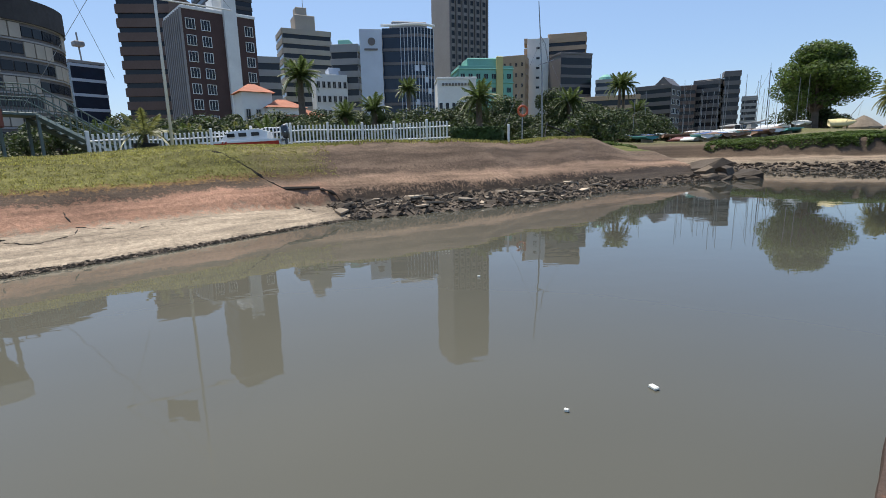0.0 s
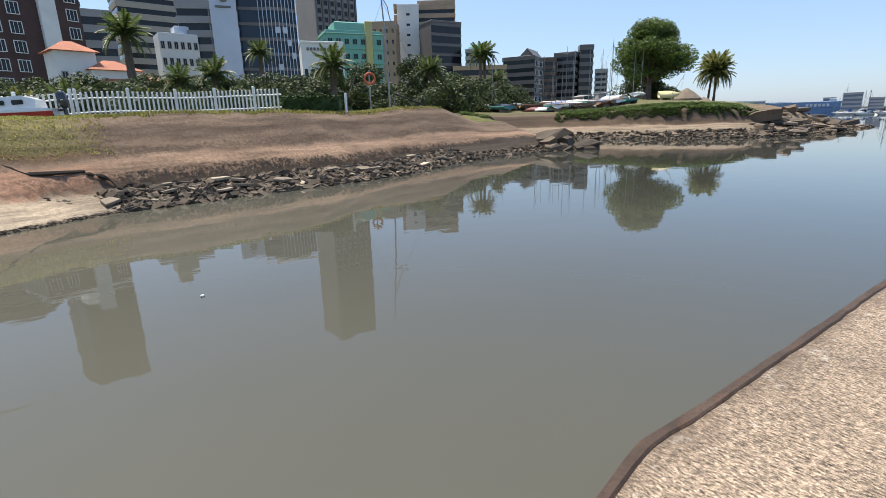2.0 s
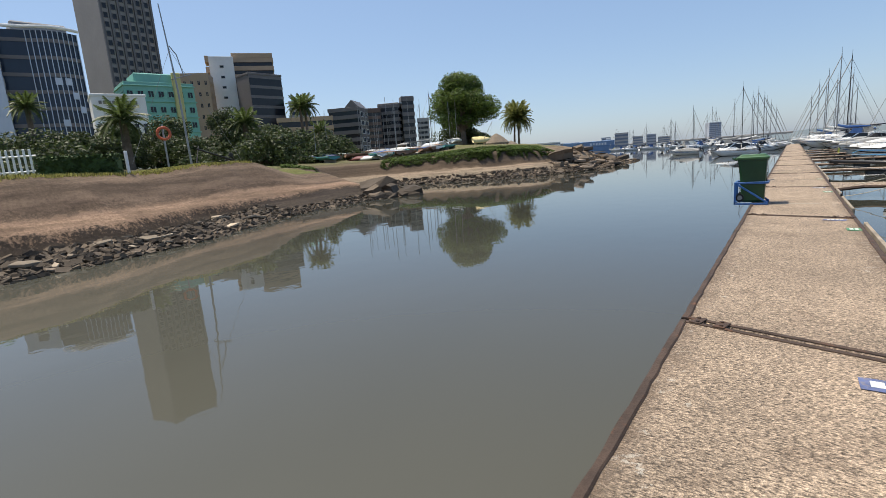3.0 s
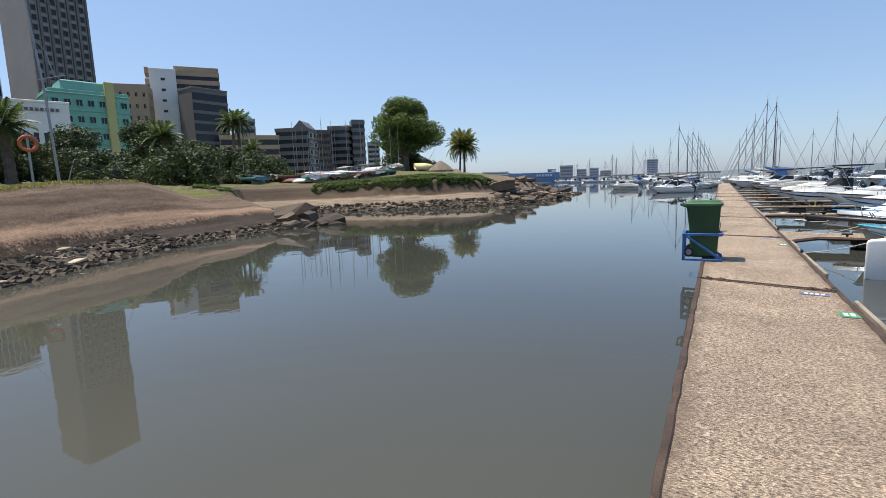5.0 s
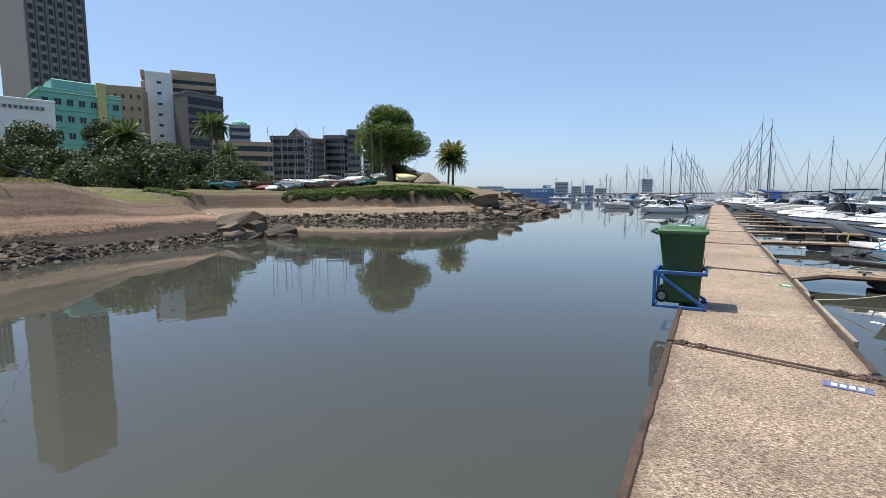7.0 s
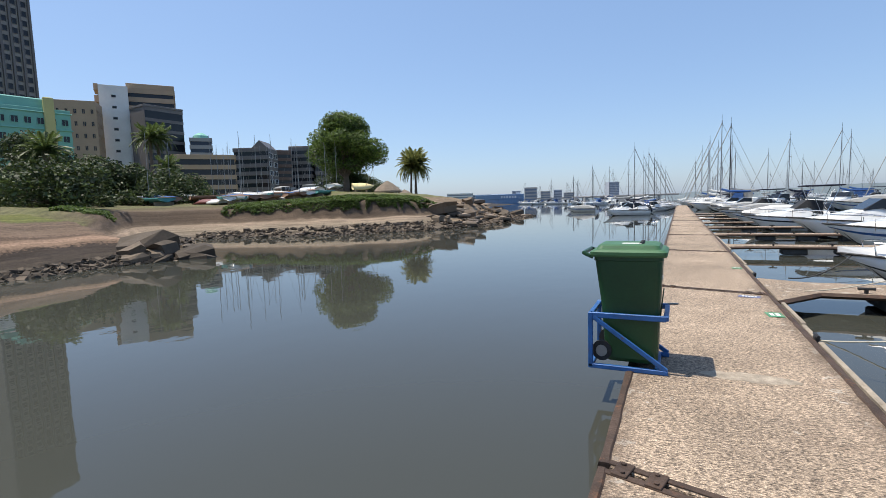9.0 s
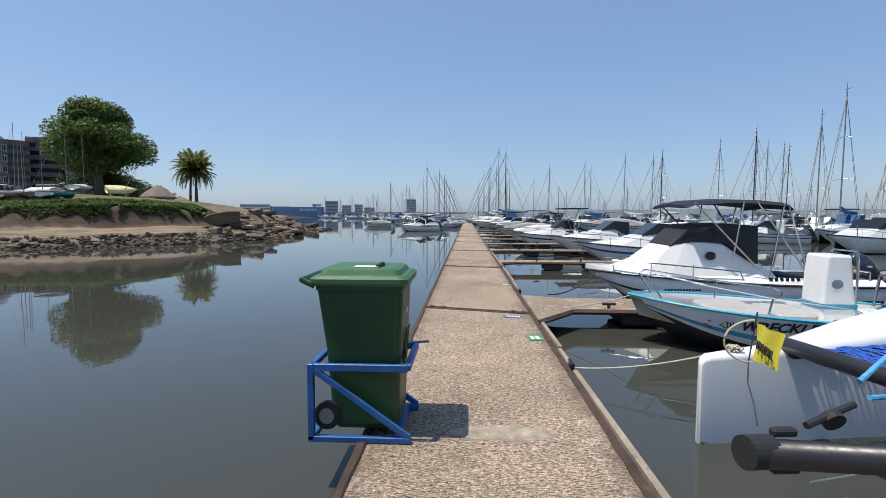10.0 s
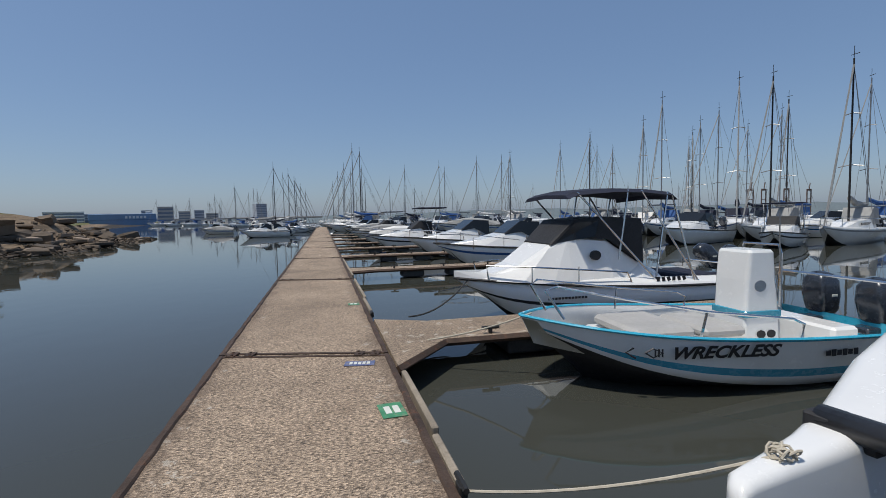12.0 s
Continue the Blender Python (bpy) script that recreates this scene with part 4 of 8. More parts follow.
part("bridge", g, SHIPW, ship)
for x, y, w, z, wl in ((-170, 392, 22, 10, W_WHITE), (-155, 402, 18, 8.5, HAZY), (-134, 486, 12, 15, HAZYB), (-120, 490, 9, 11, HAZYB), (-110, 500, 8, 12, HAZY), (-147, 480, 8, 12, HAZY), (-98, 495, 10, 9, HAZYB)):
    r_, h_ = block(x, y, w, 12, z, 0, "distant port building, haze painted into its colour", wl, 0.5)
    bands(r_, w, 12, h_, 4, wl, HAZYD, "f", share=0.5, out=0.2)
r_, h_ = block(-104.4, 894, 17, 14, 30, 30, "distant high rise by the port, haze painted into its colour", HAZY, 0.5)
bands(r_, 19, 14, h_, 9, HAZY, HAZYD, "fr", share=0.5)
g = Geo()
g.box((-130, 880, 6), (260, 12, 3), 0.5)
for k in range(8):
    g.box((-240 + k * 30, 880, 2), (3, 8, 8))
tagged(part("bridge", g, W_GREY), "long low concrete bridge far off", "bridge")


def port_crane(x, y, hgt):
    root = thing("port_crane", "reddish gantry crane of the container port", "crane", pose(x, y, 0, 0, 0, rr.uniform(-20, 20)), "port cranes")
    gg = Geo()
    for dx in (-6, 6):
        gg.box((dx, 0, hgt * 0.5), (1.8, 1.8, hgt))
    gg.box((0, 0, hgt * 0.55), (14, 1.5, 1.5))
    part("legs", gg, W_BROWN, root)
    gg = Geo()
    gg.box((0, 0, hgt), (12, 3, 4))
    gg.tube([(0, 0, hgt), (3, 0, hgt * 1.35)], 1.0, 6)
    part("boom", gg, W_BROWN, root)


for x, y, hz_ in ((900, 880, 46), (935, 880, 46), (985, 870, 46), (1035, 860, 44)):
    port_crane(x, y, hz_)

# ---- vegetation ----
def leaf_cloud(centres, count, size, rnd, flat=0.55, droop=0.0):
    """Small leaf quads scattered over clumps; centres are (x, y, z, radius)."""
    gg = Geo()
    total = sum(c[3] ** 2 for c in centres)
    for cx, cy, cz, cr in centres:
        for _ in range(max(4, int(count * cr * cr / total))):
            v = Vector((rnd.gauss(0, 1), rnd.gauss(0, 1), rnd.gauss(0, 1))).normalized()
            r = cr * (0.55 + 0.5 * rnd.random() ** 0.6)
            p = Vector((cx, cy, cz)) + Vector((v.x * r, v.y * r, v.z * r * 0.85))
            s = size * rnd.uniform(0.6, 1.4)
            a = Vector((rnd.uniform(-1, 1), rnd.uniform(-1, 1), rnd.uniform(-flat, flat))).normalized()
            b = a.cross(v + Vector((rnd.uniform(-.6, .6), rnd.uniform(-.6, .6), rnd.uniform(-.6, .6))))
            b = b.normalized() if b.length > 0.01 else Vector((0, 0, 1))
            q = p + a * s * 0.5 - Vector((0, 0, droop * s))
            gg.add([p - a * s * 0.5, p + b * s * 0.28, q, p - b * s * 0.28], [(0, 1, 2, 3)])
    return gg


def broad_tree(x, y, high, spread, label, leaf, seed, leaves=5000, size=0.42, trunk=0.4, clear=0.3, group="", name="tree", clumps=17):
    rnd = random.Random(seed)
    root = thing(name, label, "tree", pose(x, y, ground(x, y) - 0.05), group)
    gt = Geo()
    gt.tube([(0, 0, -0.2), (0.05, 0, high * clear * 0.5), (0.0, 0.1, high * clear), (0.1, 0, high * 0.6)], [trunk * 1.25, trunk, trunk * 0.8, trunk * 0.35], 9)
    gl = gt if clumps < 20 else None
    centres = []
    for k in range(clumps):
        a = k * 2.4 + rnd.uniform(-0.3, 0.3)
        f = rnd.uniform(0.35, 1.0) if clumps < 20 else rnd.uniform(0.42, 1.08)
        up = rnd.uniform(clear + 0.1, 0.86)
        wide = spread * 0.5 * math.sin(math.pi * min(1, (up - clear + 0.22) / (1.15 - clear))) * f
        c = (wide * math.cos(a), wide * math.sin(a), high * up)
        lb_ = gl or Geo()
        lb_.tube([(0, 0, high * clear * rnd.uniform(0.8, 1.2)), (c[0] * 0.5, c[1] * 0.5, high * (clear + up) * 0.5), c], [trunk * 0.4, trunk * 0.25, trunk * 0.08], 5)
        if gl is None:
            part("limb", lb_, BARK, root)
        centres.append((*c, spread * rnd.uniform(0.13, 0.22)))
    centres.append((0, 0, high * 0.86, spread * 0.2))
    part("trunk", gt, BARK, root, smooth=True)
    part("crown", leaf_cloud(centres, leaves, size, rnd), leaf, root)
    return root


def frond_mesh(key, length, droop, material, seed, leaflets=22):
    def make():
        rnd = random.Random(seed)
        gg = Geo()
        pts = []
        for i in range(9):
            f = i / 8
            pts.append(Vector((length * f * (1 - 0.18 * f), 0, length * (0.42 * f - droop * f * f))))
        gg.tube(pts, [0.035 * (1 - 0.8 * i / 8) * length / 2.5 for i in range(9)], 4)
        for k in range(leaflets):
            f = 0.12 + 0.88 * k / leaflets
            i = min(int(f * 8), 7)
            p = pts[i].lerp(pts[i + 1], f * 8 - i)
            ln = length * 0.24 * math.sin(math.pi * (0.15 + 0.8 * f)) * rnd.uniform(0.85, 1.1)
            for s in (-1, 1):
                tip = p + Vector((ln * 0.55, s * ln * 0.75, -ln * rnd.uniform(0.25, 0.6)))
                w = Vector((length * 0.028, 0, 0))
                gg.add([p - w, p + w, tip], [(0, 1, 2)])
        return gg.mesh("frond", material)

    return shared(("frond", key, length, droop, seed), make)


def palm(x, y, trunk_h, length, label, material=FROND, count=30, thick=0.2, lean=0.0, seed=1, group="palms", z=None):
    rnd = random.Random(seed)
    root = thing("palm_tree", label, "palm", pose(x, y, ground(x, y) - 0.1 if z is None else z), group)
    gt = Geo()
    n = 14
    pts = [(lean * (i / n) ** 1.6, 0, trunk_h * i / n) for i in range(n + 1)]
    gt.tube(pts, [thick * (1.25 - 0.35 * i / n) * (1.08 if i % 2 else 0.95) for i in range(n + 1)], 8)
    part("trunk", gt, BARK, root)
    for k in range(count):
        ring = k / count
        me = frond_mesh(material.name, length, (0.25, 0.55, 0.9)[min(2, int(ring * 3))], material, k % 3)
        ob = new("frond", me)
        ob.parent = root
        ob.matrix_basis = pose(lean, 0, trunk_h, 0, 0, k * 137.5 + rnd.uniform(-8, 8)) @ pose(0, 0, 0, 0, -48 + 75 * ring + rnd.uniform(-8, 8), 0)
    return root


broad_tree(-40.5, 58.5, 10.6, 8.6, "large leafy green shade tree on the lawn", LEAF, 11, 36000, 0.3, 0.42, 0.2, clumps=52)
for k, (x, y, h, ln) in enumerate(((-44.2, 82.6, 6.8, 3.7), (-43.6, 83.6, 7.5, 3.8), (-43.2, 82.4, 6.2, 3.6))):
    palm(x, y, h, ln, "slender palm in a cluster beside the thatched hut", FROND2, 34, 0.17, 0.3 * (-1) ** k, k, "palm cluster")
for k, (x, y, h, ln, th) in enumerate(((-83.7, 1.1, 10.2, 4.2, 0.5), (-75.3, 16.5, 8.0, 2.6, 0.3), (-46.6, 14.7, 4.3, 2.7, 0.33), (-50.7, 29.0, 4.9, 2.5, 0.3), (-60.9, 45.5, 8.0, 2.8, 0.2), (-62.0, 47.3, 8.3, 2.8, 0.2), (-57.4, 6.3, 3.6, 2.6, 0.35), (-54.0, 42.7, 4.0, 2.2, 0.25), (-58.1, 3.0, 2.8, 2.4, 0.3))):
    palm(x, y, h, ln, "tall date palm standing among the town trees", FROND, 30, th, 0.0, 20 + k, "town palms")
for k, (x, y, h, ln) in enumerate(((-33.7, -11.7, 1.2, 1.6), (-38.6, -8.8, 1.1, 1.7), (-43.4, -6.5, 1.4, 1.9), (-36.6, -14.6, 1.4, 1.7), (-32.2, -15.8, 1.2, 1.6), (-47.3, -1.8, 1.4, 1.8), (-43.9, 4.7, 1.6, 1.8), (-40.4, -11.9, 1.3, 1.8), (-42.1, 0.3, 1.2, 1.7))):
    palm(x, y, h, ln, "low bushy palm behind the white fence", FROND2 if k % 2 else FROND, 20, 0.2, 0.0, 40 + k, "garden palms")
# belt of town trees
rnd = random.Random(5)
for k in range(34):
    f = k / 33
    az = radians(108 - 54 * f + rnd.uniform(-1, 1))
    d = rnd.uniform(50, 66) if k % 2 else rnd.uniform(66, 84)
    x, y = 1.0 - d * math.sin(az), -6 + d * math.cos(az)
    top = 2.2 + d * (rnd.uniform(10, 44) if k % 2 else rnd.uniform(18, 54)) / 900
    z = ground(x, y)
    broad_tree(x, y, max(3.0, top - z), rnd.uniform(4.2, 8.0), "dense dark green tree on the town side", LEAFD, 100 + k, 6500, 0.28, 0.25, 0.12, "town trees")
for k in range(9):
    x, y = -44 - k * 2.2 + rnd.uniform(-2, 2), 62 + k * 5 + rnd.uniform(-2, 2)
    broad_tree(x, y, rnd.uniform(3.0, 5.5), rnd.uniform(4, 7), "dense dark green tree behind the boat yard", LEAFD, 200 + k, 3500, 0.28, 0.22, 0.15, "yard trees")

for k, (x, y, top) in enumerate(((-57.5, 18.1, 8.0), (-60.6, 25.1, 9.3), (-55.0, 29.9, 9.9), (-54.2, 34.7, 7.6), (-51.6, 37.1, 6.6), (-50.5, 40.5, 6.2))):
    broad_tree(x, y, top - ground(x, y), 7.5, "tall dense dark green tree on the town side", LEAFD, 160 + k, 8000, 0.3, 0.3, 0.12, "town trees")

# low shrubs behind the fence
for k in range(16):
    x, y = -28.5 - 1.2 * (k % 3) - rnd.uniform(0, 1.5), -21 + 1.75 * k + rnd.uniform(-.4, .4)
    broad_tree(x, y, rnd.uniform(1.2, 1.9), rnd.uniform(2.2, 3.2), "low leafy green shrub behind the fence", LEAFD, 300 + k, 1300, 0.18, 0.08, 0.02, "garden shrubs", "shrub")
for k in range(9):
    x, y = -46 - 1.0 * (k % 2), 20 + 2.6 * k + rnd.uniform(-.6, .6)
    broad_tree(x, y, rnd.uniform(1.0, 1.7), rnd.uniform(2.4, 3.4), "low leafy green shrub beyond the boat yard", LEAFD, 330 + k, 600, 0.3, 0.08, 0.02, "garden shrubs", "shrub")

# creeper on the far bank: leaves over the steep face
gi = Geo()
rnd = random.Random(9)
cand_u = np.array([rnd.uniform(11.75, 14.75) for _ in range(48000)])
cand_d = np.array([rnd.uniform(4.0, 7.6) for _ in range(48000)])
ii = np.floor(cand_u).astype(int)
ff = cand_u - ii
base = SXY[ii] + ff[:, None] * (SXY[ii + 1] - SXY[ii])
tang = SXY[ii + 1] - SXY[ii]
tang = tang / np.linalg.norm(tang, axis=1)[:, None]
inl = np.stack([-tang[:, 1], tang[:, 0]], -1)
place = base + inl * cand_d[:, None]
pd, pu = shore(place[:, 0], place[:, 1])
pz = land_z(pd, pu)
for (x, y), z, d_ in zip(place, pz, pd):
    patch = noise.noise((x * 0.9, y * 0.9, 4)) + 0.4 * noise.noise((x * 0.25, y * 0.25, 8))
    if patch < -0.3 or d_ < 4.6 + 0.5 * patch:
        continue
    s = rnd.uniform(0.06, 0.14)
    a = Vector((rnd.uniform(-1, 1), rnd.uniform(-1, 1), rnd.uniform(-0.4, 0.6))).normalized() * s
    b = a.cross(Vector((rnd.uniform(-1, 1), rnd.uniform(-1, 1), 1))).normalized() * s * 0.5
    p = Vector((x, y, z + rnd.uniform(0.01, 0.22)))
    gi.add([p - a, p + b, p + a, p - b], [(0, 1, 2, 3)])
tagged(part("creeper", gi, IVY), "low green creeper covering the far bank", "creeper", kind="stuff")

# lawn blades along the near lawn
gb = Geo()
for _ in range(95000):
    x, y = rnd.uniform(-28, -10.5), rnd.uniform(-18, 12)
    gb.v.append((x, y, 0))
cand = np.array(gb.v)
pd, pu = shore(cand[:, 0], cand[:, 1])
pz = land_z(pd, pu)
lim = np.where(pu < 5.25, 3.35, 4.75)
gb = Geo()
for (x, y, _), d_, l_, z in zip(cand, pd, lim, pz):
    if d_ < l_ + 0.15 * noise.noise((x * 2, y * 2, 0)) or d_ > l_ + (5 if x > -23 else 3):
        continue
    z += 0.05 * (noise.noise((x * 0.9, y * 0.9, 0)) + 0.5 * noise.noise((x * 2.7, y * 2.7, 3))) + 0.10 * noise.noise((x * 0.25, y * 0.25, 9))
    for _ in range(3):
        a = rnd.uniform(0, 6.28)
        h = (0.07 if l_ > 4 and d_ < l_ + 0.5 else 0.0) + rnd.uniform(0.015, 0.04) + 0.035 * max(0.0, noise.noise((x * 3.6, y * 3.6, 5)) + 0.1)
        dx, dy = math.cos(a) * 0.016, math.sin(a) * 0.016
        ox, oy = rnd.uniform(-.07, .07), rnd.uniform(-.07, .07)
        gb.add([(x + ox - dy, y + oy + dx, z - 0.01), (x + ox + dy, y + oy - dx, z - 0.01), (x + ox + dx * 1.5, y + oy + dy * 1.5, z + h)], [(0, 1, 2)])
tagged(part("grass", gb, BLADE), "short dry green and straw coloured lawn grass", "grass", kind="stuff")

# ---- rubble at the foot of the bank ----
rnd = random.Random(21)


def rock_mesh(seed, flat):
    """A broken angular block: an uneven outline, split faces, no two corners level."""
    r3 = random.Random(seed)
    n = r3.choice((4, 5, 5, 6))
    out = [(0.5 * r3.uniform(0.6, 1.2) * math.cos(2 * math.pi * k / n + r3.uniform(-.35, .35)), 0.5 * r3.uniform(0.6, 1.2) * math.sin(2 * math.pi * k / n + r3.uniform(-.35, .35))) for k in range(n)]
    sx, sy = r3.uniform(-.15, .15), r3.uniform(-.15, .15)
    gg = Geo()
    gg.loft([[(x, y, -flat * 0.6) for x, y in out], [(x * 1.04, y * 1.04, flat * r3.uniform(0.1, 0.3)) for x, y in out], [(x * 0.85 + sx, y * 0.85 + sy, flat * r3.uniform(0.45, 0.75)) for x, y in out]])
    return gg.mesh("stone", ROCK)


ROCKM = [rock_mesh(k, (0.16, 0.26, 0.12, 0.34)[k % 4]) for k in range(10)]


def slab_mesh(seed):
    """A broken concrete plate with an irregular outline."""
    r3 = random.Random(seed)
    n = r3.choice((4, 5, 5, 6))
    out = [(0.5 * r3.uniform(0.7, 1.15) * math.cos(2 * math.pi * k / n + r3.uniform(-.3, .3)), 0.5 * r3.uniform(0.7, 1.15) * math.sin(2 * math.pi * k / n + r3.uniform(-.3, .3))) for k in range(n)]
    gg = Geo()
    t = r3.uniform(0.08, 0.14)
    gg.loft([[(x * 0.96, y * 0.96, 0) for x, y in out], [(x, y, t * 0.2) for x, y in out], [(x, y, t * 0.8) for x, y in out], [(x * 0.97, y * 0.97, t) for x, y in out]])
    return gg.mesh("slab", SLABM)


SLABM = mat("broken_concrete_plate", (0.17, 0.13, 0.095), 0.9, 0, 0.25, 1.5, 12, 0.5, (0.09, 0.07, 0.052), 0.35, by_object=0.75)
SLABS = [slab_mesh(50 + k) for k in range(8)]


def along(u, d):
    i = min(int(u), len(SHORE) - 2)
    p = SXY[i] + (u - i) * (SXY[i + 1] - SXY[i])
    t = (SXY[i + 1] - SXY[i]) / np.linalg.norm(SXY[i + 1] - SXY[i])
    q = p + np.array([-t[1], t[0]]) * d
    return float(q[0]), float(q[1])


rubble = thing("rubble", "dark broken stones and slabs heaped along the waterline", "rubble")


def scatter(count, u0, u1, d0, d1, s0, s1, plates, deep=0.25):
    for _ in range(count):
        x, y = along(rnd.uniform(u0, u1), rnd.uniform(d0, d1))
        s = s0 + (s1 - s0) * rnd.random() ** 2.2
        flat = rnd.random() < plates
        ob = new("slab" if flat else "stone", rnd.choice(SLABS if flat else ROCKM))
        ob.parent = rubble
        tilt = 9 if flat else 20
        ob.matrix_basis = pose(x, y, ground(x, y) + s * (0.02 if flat else deep * 0.3), rnd.uniform(-tilt, tilt), rnd.uniform(-tilt, tilt), rnd.uniform(0, 360)) @ Matrix.Diagonal((s, s * rnd.uniform(0.6, 1), s * rnd.uniform(0.7, 1.2), 1))


scatter(190, 5.0, 8.8, 0.0, 2.15, 0.1, 0.42, 0.55, 0.1)
PALES = mat("pale_concrete_plate", (0.36, 0.29, 0.21), 0.9, 0, 0.25, 1.5, 12, 0.4, (0.22, 0.17, 0.12), 0.3, by_object=0.5)
plates = []
for me_ in SLABS:
    me_ = me_.copy()
    me_.materials.clear()
    me_.materials.append(PALES)
    plates.append(me_)
for _ in range(46):   # pale plates of the broken apron lie flat among the dark stones
    x, y = along(rnd.uniform(4.95, 8.7), rnd.uniform(0.15, 2.0))
    k = 0.2 + 0.75 * rnd.random() ** 2
    ob = new("slab", rnd.choice(plates))
    ob.parent = rubble
    ob.matrix_basis = pose(x, y, ground(x, y) + 0.05, rnd.uniform(-14, 14), rnd.uniform(-14, 14), rnd.uniform(0, 360)) @ Matrix.Diagonal((k, k * rnd.uniform(0.45, 0.8), k * 0.9, 1))
scatter(45, 8.6, 10.6, -0.1, 0.8, 0.12, 0.42, 0.5)
scatter(45, 10.4, 11.3, -0.5, 2.6, 0.3, 1.2, 0.45)
scatter(150, 11.2, 14.9, 0.1, 1.9, 0.25, 0.95, 0.55)
scatter(110, 14.4, 17.2, 0.0, 5.5, 0.5, 2.4, 0.75, 0.5)
for u, d, s, yaw, lean in ((10.9, 0.2, 2.3, 20, 14), (10.98, -0.5, 1.8, 60, -10), (10.7, 1.0, 2.2, -30, 20), (11.04, 0.4, 1.7, 100, 8), (10.5, 1.7, 2.6, 40, 18), (10.95, 1.0, 1.5, 10, -16), (10.55, 0.5, 1.6, 75, 12), (10.3, 1.0, 1.5, 15, 20), (10.75, 2.2, 1.9, 110, 15), (10.2, 0.3, 1.1, 50, 10), (10.98, 0.0, 1.2, 150, 25), (14.75, 4.6, 3.4, 15, 6), (14.95, 4.2, 2.6, 50, -8), (15.2, 3.4, 2.8, -20, 5)):
    x, y = along(u, d)
    ob = new("stone", ROCKM[(3, 7, 1, 5, 9)[int(s * 10 + yaw) % 5]])
    ob.parent = rubble
    ob.matrix_basis = pose(x, y, ground(x, y) + 0.08, lean, -lean * 0.6, yaw) @ Matrix.Diagonal((s, s * 0.7, s * 0.9, 1))
small = Geo()
for _ in range(9500):
    pick = rnd.random()
    u, d = (rnd.uniform(2.5, 5.1), rnd.uniform(-0.03, 0.16)) if pick < 0.2 else (rnd.uniform(4.95, 8.7), rnd.uniform(-0.15, 2.2)) if pick < 0.6 else (rnd.uniform(8.6, 10.6), rnd.uniform(-0.15, 0.9)) if pick < 0.7 else (rnd.uniform(10.6, 14.9), rnd.uniform(-0.1, 1.9)) if pick < 0.9 else (rnd.uniform(14.8, 17.3), rnd.uniform(-0.2, 4.5))
    x, y = along(u, d)
    s = (0.025 if u < 5.05 else 0.06) + (0.06 if u < 5.05 else 0.24 if u < 11 else 0.34) * rnd.random() ** 2
    z = ground(x, y)
    m = Euler((rnd.uniform(-.6, .6), rnd.uniform(-.6, .6), rnd.uniform(0, 6.3))).to_matrix().to_4x4()
    small.box((x, y, z + s * 0.12), (s, s * rnd.uniform(0.5, 1), s * rnd.uniform(0.12, 0.4)), 0, m)
part("small_stones", small, ROCKS, rubble)["kind"] = "stuff"

# cracks and broken lips in the apron
CRACK = mat("dark_crack", (0.03, 0.024, 0.018), 0.95, 0, 0.3, 3, 20, 0)
cracks = thing("bank_cracks", "dark open cracks across the broken concrete bank", "cracks", kind="structure")
for pts in (((3.0, 2.1), (3.05, 1.7), (3.0, 1.3), (3.15, 1.05), (3.4, 1.15), (3.55, 1.4)), ((3.45, 2.2), (3.5, 1.8), (3.52, 1.45), (3.75, 1.3), (3.95, 1.42)),
            ((4.75, 3.2), (4.9, 2.4), (5.0, 1.75), (5.15, 1.55), (5.4, 1.5), (5.7, 1.42), (6.2, 1.45), (6.7, 1.4), (7.3, 1.45)), ((2.5, 2.1), (2.52, 1.2), (2.6, 0.3)),
            ((7.9, 3.3), (8.3, 3.45), (8.8, 3.4), (9.2, 3.7)), ((3.9, 1.1), (4.2, 1.2), (4.5, 1.0))):
    gg = Geo()
    poly = []
    for (u0, d0), (u1, d1) in zip(pts[:-1], pts[1:]):
        for k in range(9):
            f = k / 9
            x, y = along(u0 + (u1 - u0) * f + rnd.uniform(-.012, .012), 1.45 * (d0 + (d1 - d0) * f) + rnd.uniform(-.05, .05))
            poly.append((x, y, ground(x, y) + 0.05 * (noise.noise((x * 0.9, y * 0.9, 0)) + 0.5 * noise.noise((x * 2.7, y * 2.7, 3))) - 0.002))
    big = 3.2 if len(pts) > 7 else 1.0   # wider dark bar painted as the shade under the lip above the rubble
    gg.tube(poly, [big * (0.004 + 0.02 * rnd.random() ** 2) for _ in poly], 5)
    part("crack", gg, CRACK, cracks)

# ---- fence, hedge, flagstaff, stairs, clubhouse ----
FENCEW = mat("white_fence_paint", (0.78, 0.78, 0.76), 0.6, 0, 0.06, 2, 12, 0.05)
HEDGE = mat("clipped_hedge_leaves", (0.05, 0.09, 0.025), 0.8, 0, 0.3, 1, 10, 0.2, island=0.5)
STEELG = mat("green_grey_steel", (0.12, 0.16, 0.15), 0.55, 0.2, 0.15, 1, 8, 0.05)
REDB = mat("red_brown_brick", (0.23, 0.08, 0.055), 0.85, 0, 0.2, 0.8, 10, 0.2)
CREAM = mat("cream_wall_paint", (0.66, 0.6, 0.5), 0.8, 0, 0.1, 0.5, 4, 0.05)
fence = thing("picket_fence", "white picket fence along the lawn", "fence")
FP = [(-23.46, -14.32), (-25.06, -11.7), (-27.18, -6.06), (-27.56, -2.09), (-24.6, 2.11)]
picket = Geo().box((0, 0, 0.5), (0.03, 0.085, 1.0), 0.012).mesh("picket", FENCEW)
postm = Geo().box((0, 0, 0.55), (0.12, 0.12, 1.16), 0.02).mesh("post", FENCEW)
